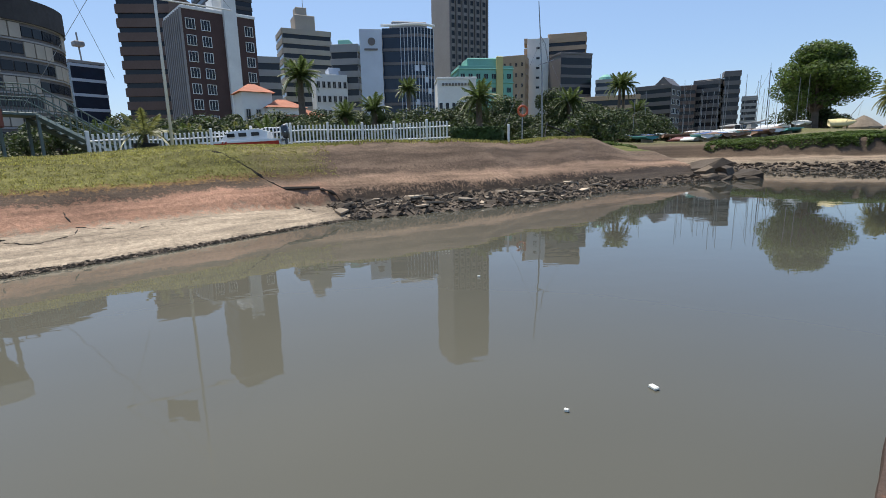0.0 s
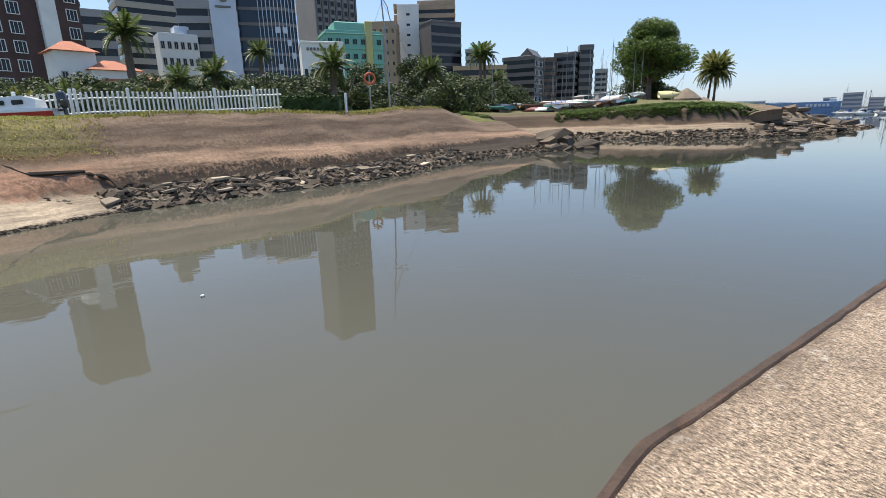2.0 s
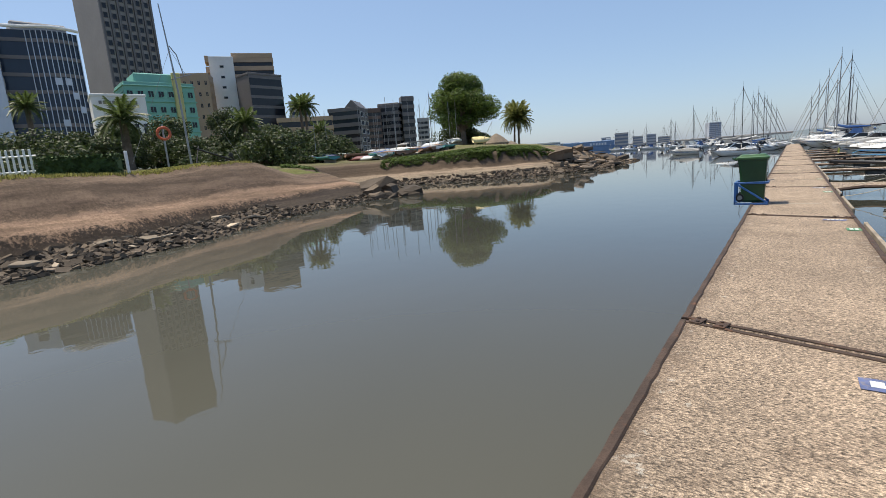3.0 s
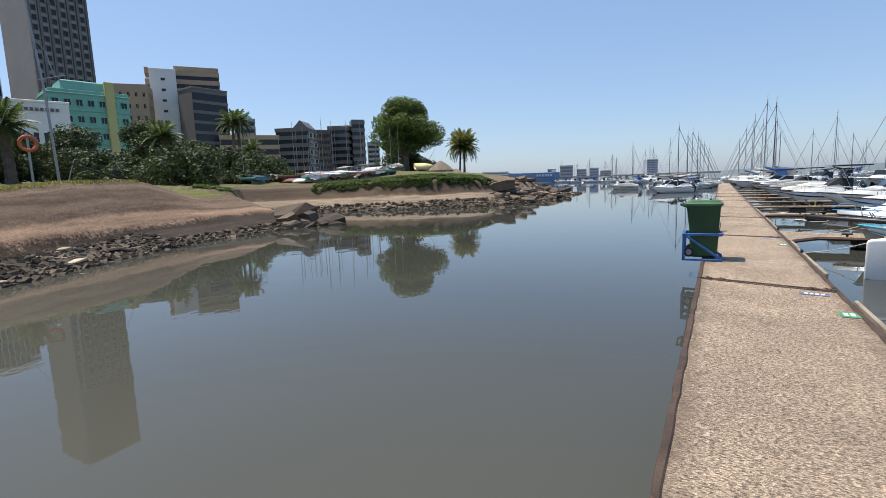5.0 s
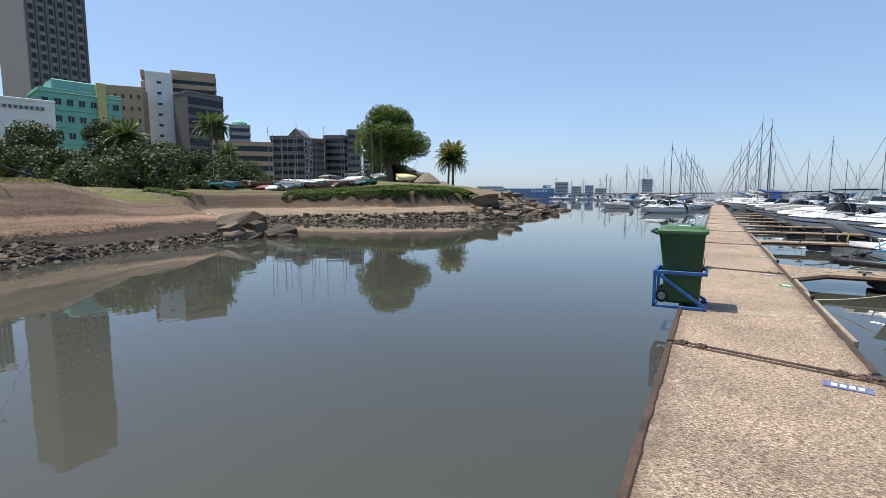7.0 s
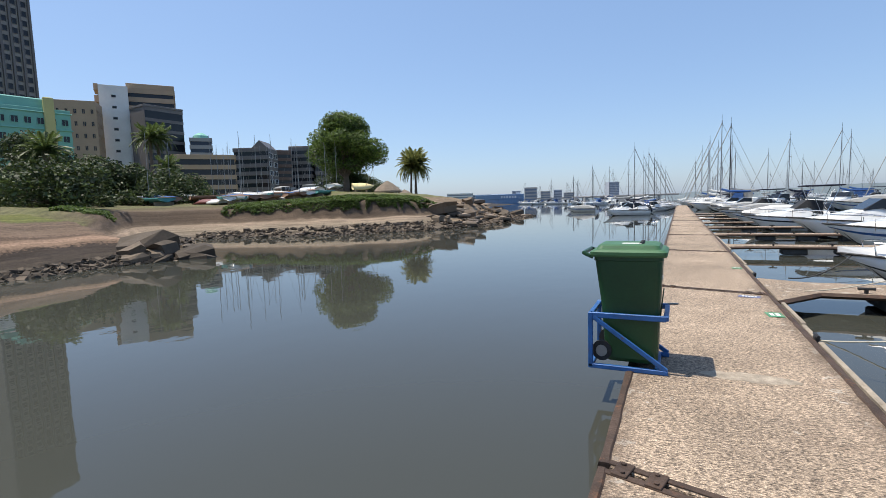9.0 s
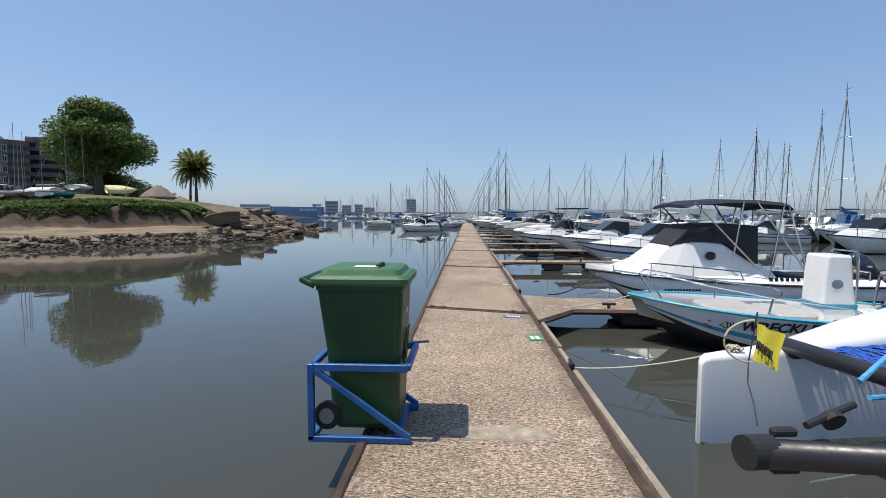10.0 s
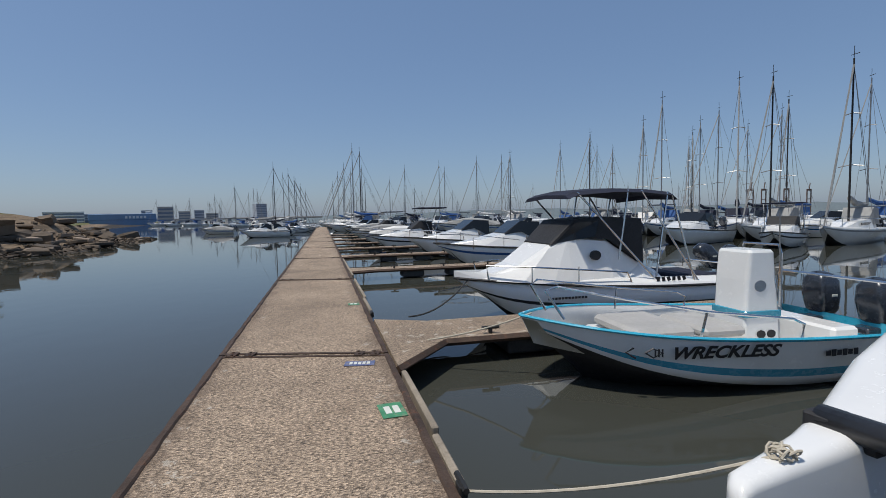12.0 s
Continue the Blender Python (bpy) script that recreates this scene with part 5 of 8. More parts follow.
for i, ((xa, ya), (xb, yb)) in enumerate(zip(FP[:-1], FP[1:])):
    ln = math.hypot(xb - xa, yb - ya)
    ang = math.degrees(math.atan2(yb - ya, xb - xa)) - 90
    n = int(ln / 0.19)
    hs = 1.2
    for k in range(n):
        x, y = xa + (xb - xa) * k / n, ya + (yb - ya) * k / n
        post = k % 10 == 0
        ob = new("post" if post else "picket", postm if post else picket)
        ob.parent = fence
        ob.matrix_basis = pose(x, y, ground(x, y) - 0.03, 0, 0, ang) @ Matrix.Diagonal((1, 1, hs, 1))
    for hz_ in (0.25, 0.75):
        gg = Geo()
        gg.tube([(xa + (xb - xa) * k / 6, ya + (yb - ya) * k / 6, ground(xa + (xb - xa) * k / 6, ya + (yb - ya) * k / 6) + hz_ * hs) for k in range(7)], 0.035, 4)
        part("rail", gg, FENCEW, fence)
hedge = thing("hedge", "clipped green hedge at the end of the fence", "hedge")
for k, (x, y) in enumerate(((-23.6, 2.6), (-22.8, 3.6))):
    rnd2 = random.Random(k)
    gg = Geo()
    for _ in range(1500):
        p = Vector((rnd2.uniform(-.42, .42), rnd2.uniform(-.75, .75), rnd2.uniform(0, 0.72)))
        a = rnd2.randrange(3)
        if a == 0:
            p.x = rnd2.choice((-.42, .42))
        elif a == 1:
            p.z = 0.72
        s = rnd2.uniform(.05, .1)
        va = Vector((rnd2.uniform(-1, 1), rnd2.uniform(-1, 1), rnd2.uniform(-1, 1))).normalized() * s
        vb = va.cross(Vector((rnd2.uniform(-1, 1), rnd2.uniform(-1, 1), 1))).normalized() * s * 0.6
        m = Matrix.Rotation(-0.65, 4, "Z")
        gg.add([m @ q + Vector((x, y, ground(x, y))) for q in (p - va, p + vb, p + va, p - vb)], [(0, 1, 2, 3)])
    gg.box((x, y, ground(x, y) + 0.33), (0.72, 1.4, 0.66), 0.05, Matrix.Rotation(-0.65, 4, "Z"))
    part("foliage", gg, HEDGE, hedge)
gg = Geo()
gg.box((-22.05, 4.30, ground(-22.05, 4.30) + 0.42), (0.1, 0.1, 0.9), 0.015)
tagged(part("post", gg, FENCEW), "short white timber post beside the hedge", "post")

WHITEM = mat("white_enamel", (0.75, 0.75, 0.73), 0.4, 0, 0.06, 2, 10, 0.03)
FLAG = mat("faded_dark_flag", (0.16, 0.17, 0.2), 0.9, 0, 0.3, 2, 6, 0.1)
BLACKI_ = mat("dark_painted_iron", (0.03, 0.03, 0.032), 0.6, 0.2, 0.2, 3, 15, 0.1)
WIRE = mat("steel_wire", (0.3, 0.3, 0.3), 0.45, 0.7, 0.1, 3, 10, 0)
x, y = -21.13, -11.04
staff = thing("flagstaff", "tall white flagstaff with yardarm and stays", "flagstaff", pose(x, y, ground(x, y) - 0.05, 0, 0, 8))
gg = Geo()
gg.tube([(0, 0, 0), (0.05, 0, 5.4), (0.1, 0, 10)], [0.06, 0.05, 0.03], 8)
part("pole", gg, WHITEM, staff, smooth=True)
gg = Geo()
gg.tube([(0.05, -2.75, 5.55), (0.05, 2.6, 5.35)], [0.03, 0.03], 6)
part("yardarm", gg, WHITEM, staff)
for p, q in (((0.05, -2.7, 5.55), (0.1, 0, 8.8)), ((0.05, 2.6, 5.35), (0.1, 0, 8.8)), ((0.05, -2.6, 5.5), (-0.2, -1.6, 2.6)), ((0.1, 0, 8.5), (0.5, -4.2, 1.5)), ((0.1, 0.0, 7.5), (0, -1.2, 5.5))):
    gg = Geo()
    gg.tube([p, q], 0.008, 4)
    part("stay", gg, WIRE, staff)
gg = Geo()
nn = 9
fl = [[(0.1 + 0.08 * math.sin(k * 1.1 + r), -0.25 - 0.14 * k, 6.9 - 0.32 * r - 0.05 * k + 0.05 * math.sin(k)) for k in range(nn)] for r in range(4)]
gg.loft(fl, closed=False, cap=(False, False))
part("flag", gg, FLAG, staff, "faded dark flag hanging in folds", smooth=True)

# clubhouse with upper terrace, veranda and an outside stair
BRICKR = mat("brown_brick_wall", (0.2, 0.11, 0.075), 0.9, 0, 0.25, 1.2, 9, 0.3)
CLUB = pose(-22.20, -17.98, 1.2, 0, 0, 32) @ Matrix.Scale(1.35, 4)
club = thing("clubhouse", "red and cream clubhouse with brick upper wall and veranda", "clubhouse", CLUB)
for nm, c, s, mm in (("wall", (-3.2, -2.4, 0.75), (3.0, 5.4, 1.5), CREAM), ("veranda_ceiling", (-1.5, -2.0, 1.46), (4.2, 5.6, 0.08), CREAM), ("fascia", (0.42, -2.0, 1.72), (0.14, 5.9, 0.5), REDB), ("fascia", (-1.6, 0.92, 1.72), (3.9, 0.14, 0.5), REDB),
                     ("terrace_floor", (-1.6, -2.0, 1.98), (4.0, 5.7, 0.1), STEELG), ("upper_wall", (-2.2, -3.6, 2.95), (2.6, 3.2, 1.85), BRICKR), ("roof", (-1.7, -2.0, 3.86), (4.2, 5.0, 0.12), STEELG), ("parapet", (0.3, -2.0, 4.2), (0.14, 5.0, 0.62), W_WHITE), ("parapet", (-1.7, 0.5, 4.2), (4.0, 0.14, 0.62), W_WHITE)):
    gg = Geo()
    gg.box(c, s, 0.02)
    part(nm, gg, mm, club)
for yy in (-4.2, -2.1, 0.0):
    gg = Geo()
    gg.tube([(0, yy, 0.5), (0, yy, 1.44)], 0.16, 14)
    part("column", gg, W_WHITE, club, "white round column")
    gg = Geo()
    gg.tube([(0, yy, -0.3), (0, yy, 0.52)], 0.2, 14)
    part("column_base", gg, REDB, club, "red column base")
for yy in (-3.8, -2.6, -1.4, -0.2):
    gg = Geo()
    gg.box((-1.68, yy, 0.85), (0.06, 0.95, 1.1), 0.01)
    part("window", gg, GLASSD, club)
for k in range(3):
    gg = Geo()
    gg.box((0.22, -3.9 + 1.9 * k, 4.2), (0.03, 0.04, 0.6))
    part("parapet_joint", gg, STEELG, club)
for xx, yy in ((0.25, -1.9), (0.25, 0.4), (-1.6, 0.4)):
    gg = Geo()
    gg.box((xx - 0.1, yy, 2.95), (0.1, 0.1, 1.8), 0.01)
    part("roof_post", gg, STEELG, club)
for zz in (2.25, 2.5, 2.75):
    gg = Geo()
    gg.tube([(0.4, -4.7, zz), (0.4, 0.9, zz), (-3.4, 0.9, zz)], 0.022, 5)
    part("terrace_rail", gg, BLACKI_, club)
for k in range(19):
    gg = Geo()
    gg.tube([(0.4, -4.6 + 0.305 * k, 2.0), (0.4, -4.6 + 0.305 * k, 2.76)], 0.014, 5)
    part("baluster", gg, BLACKI_, club)
for k in range(5):
    gg = Geo()
    gg.tube([(-0.1, -4.4 + 0.95 * k, 0.0), (-0.1, -4.4 + 0.95 * k, 0.55), (-0.1, -3.5 + 0.95 * k, 0.55)], 0.02, 5)
    part("veranda_rail", gg, BLACKI_, club)
umb = thing("parasol", "closed white parasol standing on the terrace", "parasol", CLUB @ pose(-0.5, -1.25, 2.03))
gg = Geo()
gg.tube([(0, 0, 0), (0, 0, 0.5)], 0.03, 6)
part("pole", gg, WHITEM, umb)
gg = Geo()
gg.tube([(0, 0, 0.45), (0, 0, 0.8), (0, 0, 1.4), (0, 0, 1.62)], [0.16, 0.15, 0.09, 0.02], 10)
part("canopy", gg, WHITEM, umb, "furled white canopy")
lad = thing("stepladder", "aluminium stepladder under the veranda", "ladder", CLUB @ pose(-0.4, -1.25, -0.1))
for dx, dy in ((0.0, -0.2), (0.0, 0.2), (-0.5, -0.2), (-0.5, 0.2)):
    gg = Geo()
    gg.tube([(dx, dy, 0), (-0.25, dy * 0.7, 1.5)], 0.02, 5)
    part("leg", gg, WIRE, lad)
for k in range(5):
    gg = Geo()
    gg.box((-0.04 - 0.04 * k, 0, 0.25 + 0.26 * k), (0.08, 0.36, 0.03), 0.004)
    part("step", gg, WIRE, lad)

stair = thing("outdoor_stair", "green-grey steel stair with railings beside the clubhouse", "stair", CLUB)
top_, bot_ = Vector((-0.7, 1.95, 1.9)), Vector((-0.7, 4.2, 0.5))
for c, s in (((-0.7, 1.4, 1.9), (1.0, 1.1, 0.1)), ((-0.7, 4.75, 0.45), (1.0, 1.1, 0.1))):
    gg = Geo()
    gg.box(c, s, 0.02)
    part("landing", gg, STEELG, stair)
for k in range(9):
    p = top_.lerp(bot_, (k + 0.5) / 9)
    gg = Geo()
    gg.box((p.x, p.y, p.z), (0.95, 0.28, 0.05), 0.01)
    part("tread", gg, STEELG, stair)
for dx in (-0.5, 0.5):
    gg = Geo()
    gg.tube([top_ + Vector((dx, -0.05, -0.08)), bot_ + Vector((dx, 0.05, -0.08))], 0.1, 4)
    part("stringer", gg, STEELG, stair)
    for hh in (0.45, 0.82):
        gg = Geo()
        gg.tube([(-0.7 + dx, 0.9, 1.9 + hh), (-0.7 + dx, 1.95, 1.92 + hh), (-0.7 + dx, 4.2, 0.5 + hh), (-0.7 + dx, 5.3, 0.48 + hh)], 0.024, 6)
        part("handrail", gg, STEELG, stair)
    for k in range(26):
        yy = 0.95 + 4.3 * k / 25
        zz = 1.92 if yy < 1.95 else 0.5 if yy > 4.2 else 1.92 - 1.42 * (yy - 1.95) / 2.25
        gg = Geo()
        gg.tube([(-0.7 + dx, yy, zz), (-0.7 + dx, yy, zz + 0.82)], 0.011, 4)
        part("baluster", gg, STEELG, stair)
    for yy, zz in ((1.0, 1.9), (1.9, 1.9), (4.3, 0.45), (5.2, 0.45)):
        gg = Geo()
        gg.box((-0.7 + dx, yy, zz / 2 - 0.05), (0.08, 0.08, zz + 0.1), 0.01)
        part("post", gg, STEELG, stair)

# leaning white pipe in the lawn's edge and a potted palm by the flagstaff
gg = Geo()
gg.tube([(0, 0, -0.1), (0.05, 0.12, 0.3)], 0.035, 8)
pipe = part("pipe", gg, WHITEM)
pipe.matrix_basis = pose(-11.3, -14.4, ground(-11.3, -14.4))
tagged(pipe, "short white pipe leaning out of the lawn edge", "pipe")
pot = thing("planter", "wide dark planter bowl on the grass", "planter", pose(-21.67, -12.01, ground(-21.67, -12.01)))
gg = Geo()
gg.tube([(0, 0, 0), (0, 0, 0.1), (0, 0, 0.32), (0, 0, 0.36)], [0.3, 0.38, 0.45, 0.42], 18)
part("bowl", gg, BLACKI_, pot)


def picnic_table(x, y, rz):
    root = thing("picnic_table", "pale timber picnic table with benches", "table", pose(x, y, ground(x, y), 0, 0, rz), "picnic tables")
    for nm, c, s in (("tabletop", (0, 0, 0.72), (1.6, 0.75, 0.05)), ("bench", (0, 0.7, 0.44), (1.6, 0.26, 0.05)), ("bench", (0, -0.7, 0.44), (1.6, 0.26, 0.05))):
        gg = Geo()
        gg.box(c, s, 0.01)
        part(nm, gg, TIMBER, root)
    for sx in (-0.6, 0.6):
        for sy in (-1, 1):
            gg = Geo()
            gg.tube([(sx, 0.2 * sy, 0.7), (sx, 0.8 * sy, 0.0)], 0.04, 4)
            part("leg", gg, TIMBER, root)
        gg = Geo()
        gg.box((sx, 0, 0.42), (0.06, 1.5, 0.08), 0.01)
        part("brace", gg, TIMBER, root)


picnic_table(-20.04, -18.70, 20)
palm(-21.67, -12.01, 0.5, 1.3, "small potted palm with arching fronds", FROND2, 14, 0.08, 0.0, 77, z=ground(-21.67, -12.01) + 0.2)

# signal mast with lifebuoy ring and the old anchor on the lawn
REDP = mat("faded_red_paint", (0.5, 0.11, 0.05), 0.6, 0, 0.2, 3, 10, 0.05)
BLACKI = mat("black_iron", (0.025, 0.025, 0.025), 0.6, 0.3, 0.3, 3, 15, 0.2)
x, y = -26.7, 9.4
sm = thing("signal_mast", "slim grey signal mast with crosstrees and stays", "mast", pose(x, y, ground(x, y) - 0.1))
gg = Geo()
gg.tube([(0, 0, 0), (0, -0.1, 4), (-0.1, -0.35, 8.2)], [0.06, 0.05, 0.025], 7)
part("pole", gg, WIRE, sm)
gg = Geo()
gg.tube([(-0.1, -0.3, 4.5), (-0.2, 0.9, 4.9)], 0.03, 6)
gg.tube([(-0.1, 0.4, 4.75), (-0.15, 0.2, 5.8), (-0.1, -0.15, 6.2)], 0.025, 6)
part("gaff", gg, WIRE, sm)
for q in ((-0.8, -2.6, 0.3), (0.9, 2.4, 0.2)):
    gg = Geo()
    gg.tube([(0, -0.2, 6.0), q], 0.008, 4)
    part("stay", gg, WIRE, sm)
x, y = -29.0, 9.3
lb = thing("lifebuoy_post", "orange-red lifebuoy on a grey post", "lifebuoy", pose(x, y, ground(x, y) - 0.05, 0, 0, 75))
gg = Geo()
gg.tube([(0, 0, 0), (0, 0, 2.6)], 0.05, 6)
part("post", gg, WIRE, lb)
gg = Geo()
gg.tube([(0.32 * math.cos(a), -0.1, 2.1 + 0.32 * math.sin(a)) for a in (2 * math.pi * k / 20 for k in range(21))], 0.075, 8, cap=False)
part("ring", gg, REDP, lb, "orange-red ring")
x, y = -27.6, 11.3
an = thing("anchor", "large old black iron anchor displayed on the grass", "anchor", pose(x, y, ground(x, y) + 0.02, 0, 0, 72) @ Matrix.Scale(0.62, 4))
for nm, pts, r in (("shank", [(-1.5, 0, 1.5), (1.7, 0, 0.25)], [0.07, 0.1]), ("stock", [(-1.75, -0.6, 0.1), (-1.15, 0.5, 1.75)], [0.06, 0.06]), ("arm", [(1.25, -0.8, 0.75), (1.75, -0.3, 0.1), (1.75, 0.0, 0.05)], [0.06, 0.1, 0.1]), ("arm", [(1.75, 0.0, 0.05), (1.75, 0.3, 0.05), (1.25, 0.8, 0.3)], [0.1, 0.1, 0.06])):
    gg = Geo()
    gg.tube(pts, r, 7)
    part(nm, gg, BLACKI, an)
for q in ((1.25, -0.8, 0.75), (1.25, 0.8, 0.3)):
    gg = Geo()
    gg.box(q, (0.36, 0.12, 0.4), 0.03, Matrix.Rotation(0.6, 4, "Y"))
    part("fluke", gg, BLACKI, an)

# thatched huts
THATCH = mat("grey_brown_thatch", (0.2, 0.16, 0.12), 0.95, 0, 0.25, 1.5, 14, 0.6)


def thatched_hut(x, y, r, eave, peak, label, walls=False):
    root = thing("thatched_hut", label, "hut", pose(x, y, ground(x, y) - 0.02))
    gg = Geo()
    n = 22
    rnd3 = random.Random(int(r * 10))
    prof = [(r * 1.22, eave - 0.15), (r * 1.2, eave + 0.08), (r * 0.95, eave + 0.3 * (peak - eave)), (r * 0.5, eave + 0.7 * (peak - eave)), (r * 0.12, peak - 0.06), (r * 0.03, peak)]
    gg.loft([[(q * (1 + 0.03 * rnd3.uniform(-1, 1)) * math.cos(2 * math.pi * k / n), q * math.sin(2 * math.pi * k / n), z + 0.03 * rnd3.uniform(-1, 1)) for k in range(n)] for q, z in prof])
    part("thatch_roof", gg, THATCH, root)
    for k in range(6):
        a = 2 * math.pi * (k + 0.3) / 6
        gg = Geo()
        gg.tube([(r * math.cos(a), r * math.sin(a), 0), (r * math.cos(a), r * math.sin(a), eave + 0.15)], 0.09, 7)
        part("post", gg, BARK, root)
    gg = Geo()
    gg.tube([(0, 0, 0), (0, 0, (eave * 0.9 if walls else 0.75))], r * 0.98, 20)
    part("wall", gg, THATCH if walls else TIMBER, root)


thatched_hut(-41.0, 69.6, 1.8, 1.5, 3.1, "small open thatched hut beside the palms")
thatched_hut(-40.0, 73.0, 1.2, 1.1, 2.0, "smaller thatched shelter behind the hut")
thatched_hut(-58.5, 42.5, 3.3, 1.3, 2.6, "low thatched shelter by the boat yard", True)

# ---- wheelie bin on its blue bracket ----
BIN = mat("dark_green_plastic", (0.008, 0.05, 0.015), 0.42, 0, 0.2, 3, 30, 0.08, spec=0.5)
LID = mat("faded_green_lid_plastic", (0.045, 0.13, 0.05), 0.5, 0, 0.15, 4, 30, 0.1)
BLUE = mat("chipped_blue_paint", (0.02, 0.1, 0.3), 0.45, 0.1, 0.25, 5, 30, 0.1, (0.1, 0.06, 0.04), 0.1)
RUBBER = mat("black_rubber", (0.02, 0.02, 0.02), 0.75, 0, 0.3, 4, 30, 0.1)
PAPER = mat("white_sticker", (0.65, 0.66, 0.6), 0.7, 0, 0.1, 5, 20, 0)
wb = thing("wheelie_bin", "dark green wheelie bin with lighter lid on a blue bracket", "bin", pose(-0.95, 10.3, 0.41, 0, 0, 0) @ Matrix.Diagonal((0.93, 0.95, 1.0, 1)))


def rrect(cx, cy, sx, sy, z, r=0.06, n=4):
    out = []
    for qx, qy, a0 in ((1, 1, 0), (-1, 1, 90), (-1, -1, 180), (1, -1, 270)):
        for k in range(n + 1):
            a = radians(a0 + 90 * k / n)
            out.append((cx + qx * (sx / 2 - r) + r * math.cos(a), cy + qy * (sy / 2 - r) + r * math.sin(a), z))
    return out


g = Geo()
g.loft([rrect(0.03, 0, 0.50, 0.46, 0.02), rrect(0.03, 0, 0.54, 0.5, 0.06), rrect(0.02, 0, 0.60, 0.55, 0.62), rrect(0.0, 0, 0.68, 0.6, 1.06), rrect(0.0, 0, 0.70, 0.62, 1.07), rrect(0.0, 0, 0.70, 0.62, 1.12)])
part("body", g, BIN, wb, smooth=False)
g = Geo()
g.loft([rrect(0.0, 0, 0.76, 0.67, 1.105), rrect(0.0, 0, 0.78, 0.69, 1.125), rrect(0.0, 0, 0.78, 0.69, 1.155), rrect(0.0, 0, 0.72, 0.63, 1.175), rrect(0.0, 0, 0.66, 0.57, 1.18), rrect(0.0, 0, 0.62, 0.53, 1.215), rrect(-0.01, 0, 0.56, 0.48, 1.225)])
lid = part("lid", g, LID, wb, "sun-faded green lid")
g = Geo()
g.box((0.03, -0.12, 1.228), (0.2, 0.09, 0.006), 0.002)
part("sticker", g, PAPER, lid)
g = Geo()
g.tube([(0.12, 0.1, 1.225), (0.14, -0.04, 1.24), (0.12, -0.16, 1.225)], 0.02, 6)
part("lid_grip", g, RUBBER, lid)
g = Geo()
g.tube([(-0.36, -0.28, 1.1), (-0.46, -0.27, 1.14), (-0.46, 0.27, 1.14), (-0.36, 0.28, 1.1)], 0.022, 7)
part("handle", g, BIN, wb)
for s in (-1, 1):
    g = Geo()
    g.tube([(-0.27, s * 0.25, 0.13), (-0.27, s * 0.29, 0.13)], 0.105, 18)
    w_ = part("wheel", g, RUBBER, wb)
    g = Geo()
    g.tube([(-0.27, s * 0.285, 0.13), (-0.27, s * 0.3, 0.13)], 0.06, 14)
    part("rim", g, WIRE, w_)
g = Geo()
for k in range(3):
    g.box((0.337, -0.04 + 0.028 * k, 0.88), (0.012, 0.018, 0.035), 0.002)
part("marking", g, PAPER, wb, "small pale bars in place of lettering")
for yy in (-0.08, 0.0, 0.08):
    g = Geo()
    g.box((0.315, yy, 0.45), (0.012, 0.025, 0.6), 0.004, Matrix.Rotation(0.11, 4, "Y"))
    part("rib", g, BIN, wb)
br = thing("bin_bracket", "blue painted steel bracket holding the bin over the water", "bracket", pose(-0.95, 10.3, 0.405) @ Matrix.Scale(0.92, 4))
for nm, c, s, ry in (("band", (0, -0.34, 0.56), (0.78, 0.04, 0.06), 0), ("band", (0, 0.34, 0.56), (0.78, 0.04, 0.06), 0), ("upright", (-0.385, -0.34, 0.28), (0.05, 0.05, 0.62), 0), ("upright", (-0.385, 0.34, 0.28), (0.05, 0.05, 0.62), 0),
                    ("foot", (0.0, -0.34, -0.02), (0.82, 0.05, 0.05), 0), ("foot", (0.0, 0.34, -0.02), (0.82, 0.05, 0.05), 0), ("brace", (0.02, -0.345, 0.27), (0.92, 0.035, 0.05), 0.62), ("brace", (0.02, 0.345, 0.27), (0.92, 0.035, 0.05), 0.62)):
    g = Geo()
    g.box(c, s, 0.006, Matrix.Rotation(ry, 4, "Y"))
    part(nm, g, BLUE, br)
for x_, z_ in ((-0.385, 0.56), (0.385, 0.56), (-0.385, -0.02), (0.3, -0.02)):
    g = Geo()
    g.box((x_, 0, z_), (0.05, 0.68, 0.05), 0.006)
    part("crossbar", g, BLUE, br)
g = Geo()
g.tube([(-0.36, 0.42, 0.52), (0.5, 0.42, 0.58)], 0.012, 6)
part("bolt", g, WIRE, br)

# ---- painted berth signs on the deck ----
SIGN_G = mat("green_sign_paint", (0.05, 0.24, 0.12), 0.7, 0, 0.3, 8, 40, 0.1, (0.3, 0.24, 0.17), 0.5)
SIGN_B = mat("blue_sign_paint", (0.1, 0.13, 0.26), 0.7, 0, 0.3, 8, 40, 0.1, (0.3, 0.24, 0.17), 0.5)


def berth_sign(x, y, w, d, material, n, rz, label):
    root = thing("berth_sign", label, "sign", pose(x, y, TOP + 0.004, 0, 0, rz))
    gg = Geo()
    gg.box((0, 0, 0.003), (w, d, 0.006), 0.002)
    part("plate", gg, material, root)
    gg = Geo()
    for k in range(n):
        gg.box((-w * 0.36 + w * 0.72 * (k + 0.5) / n, 0, 0.0075), (w * 0.5 / n, d * 0.5, 0.003))
    part("lettering", gg, PAPER, root)


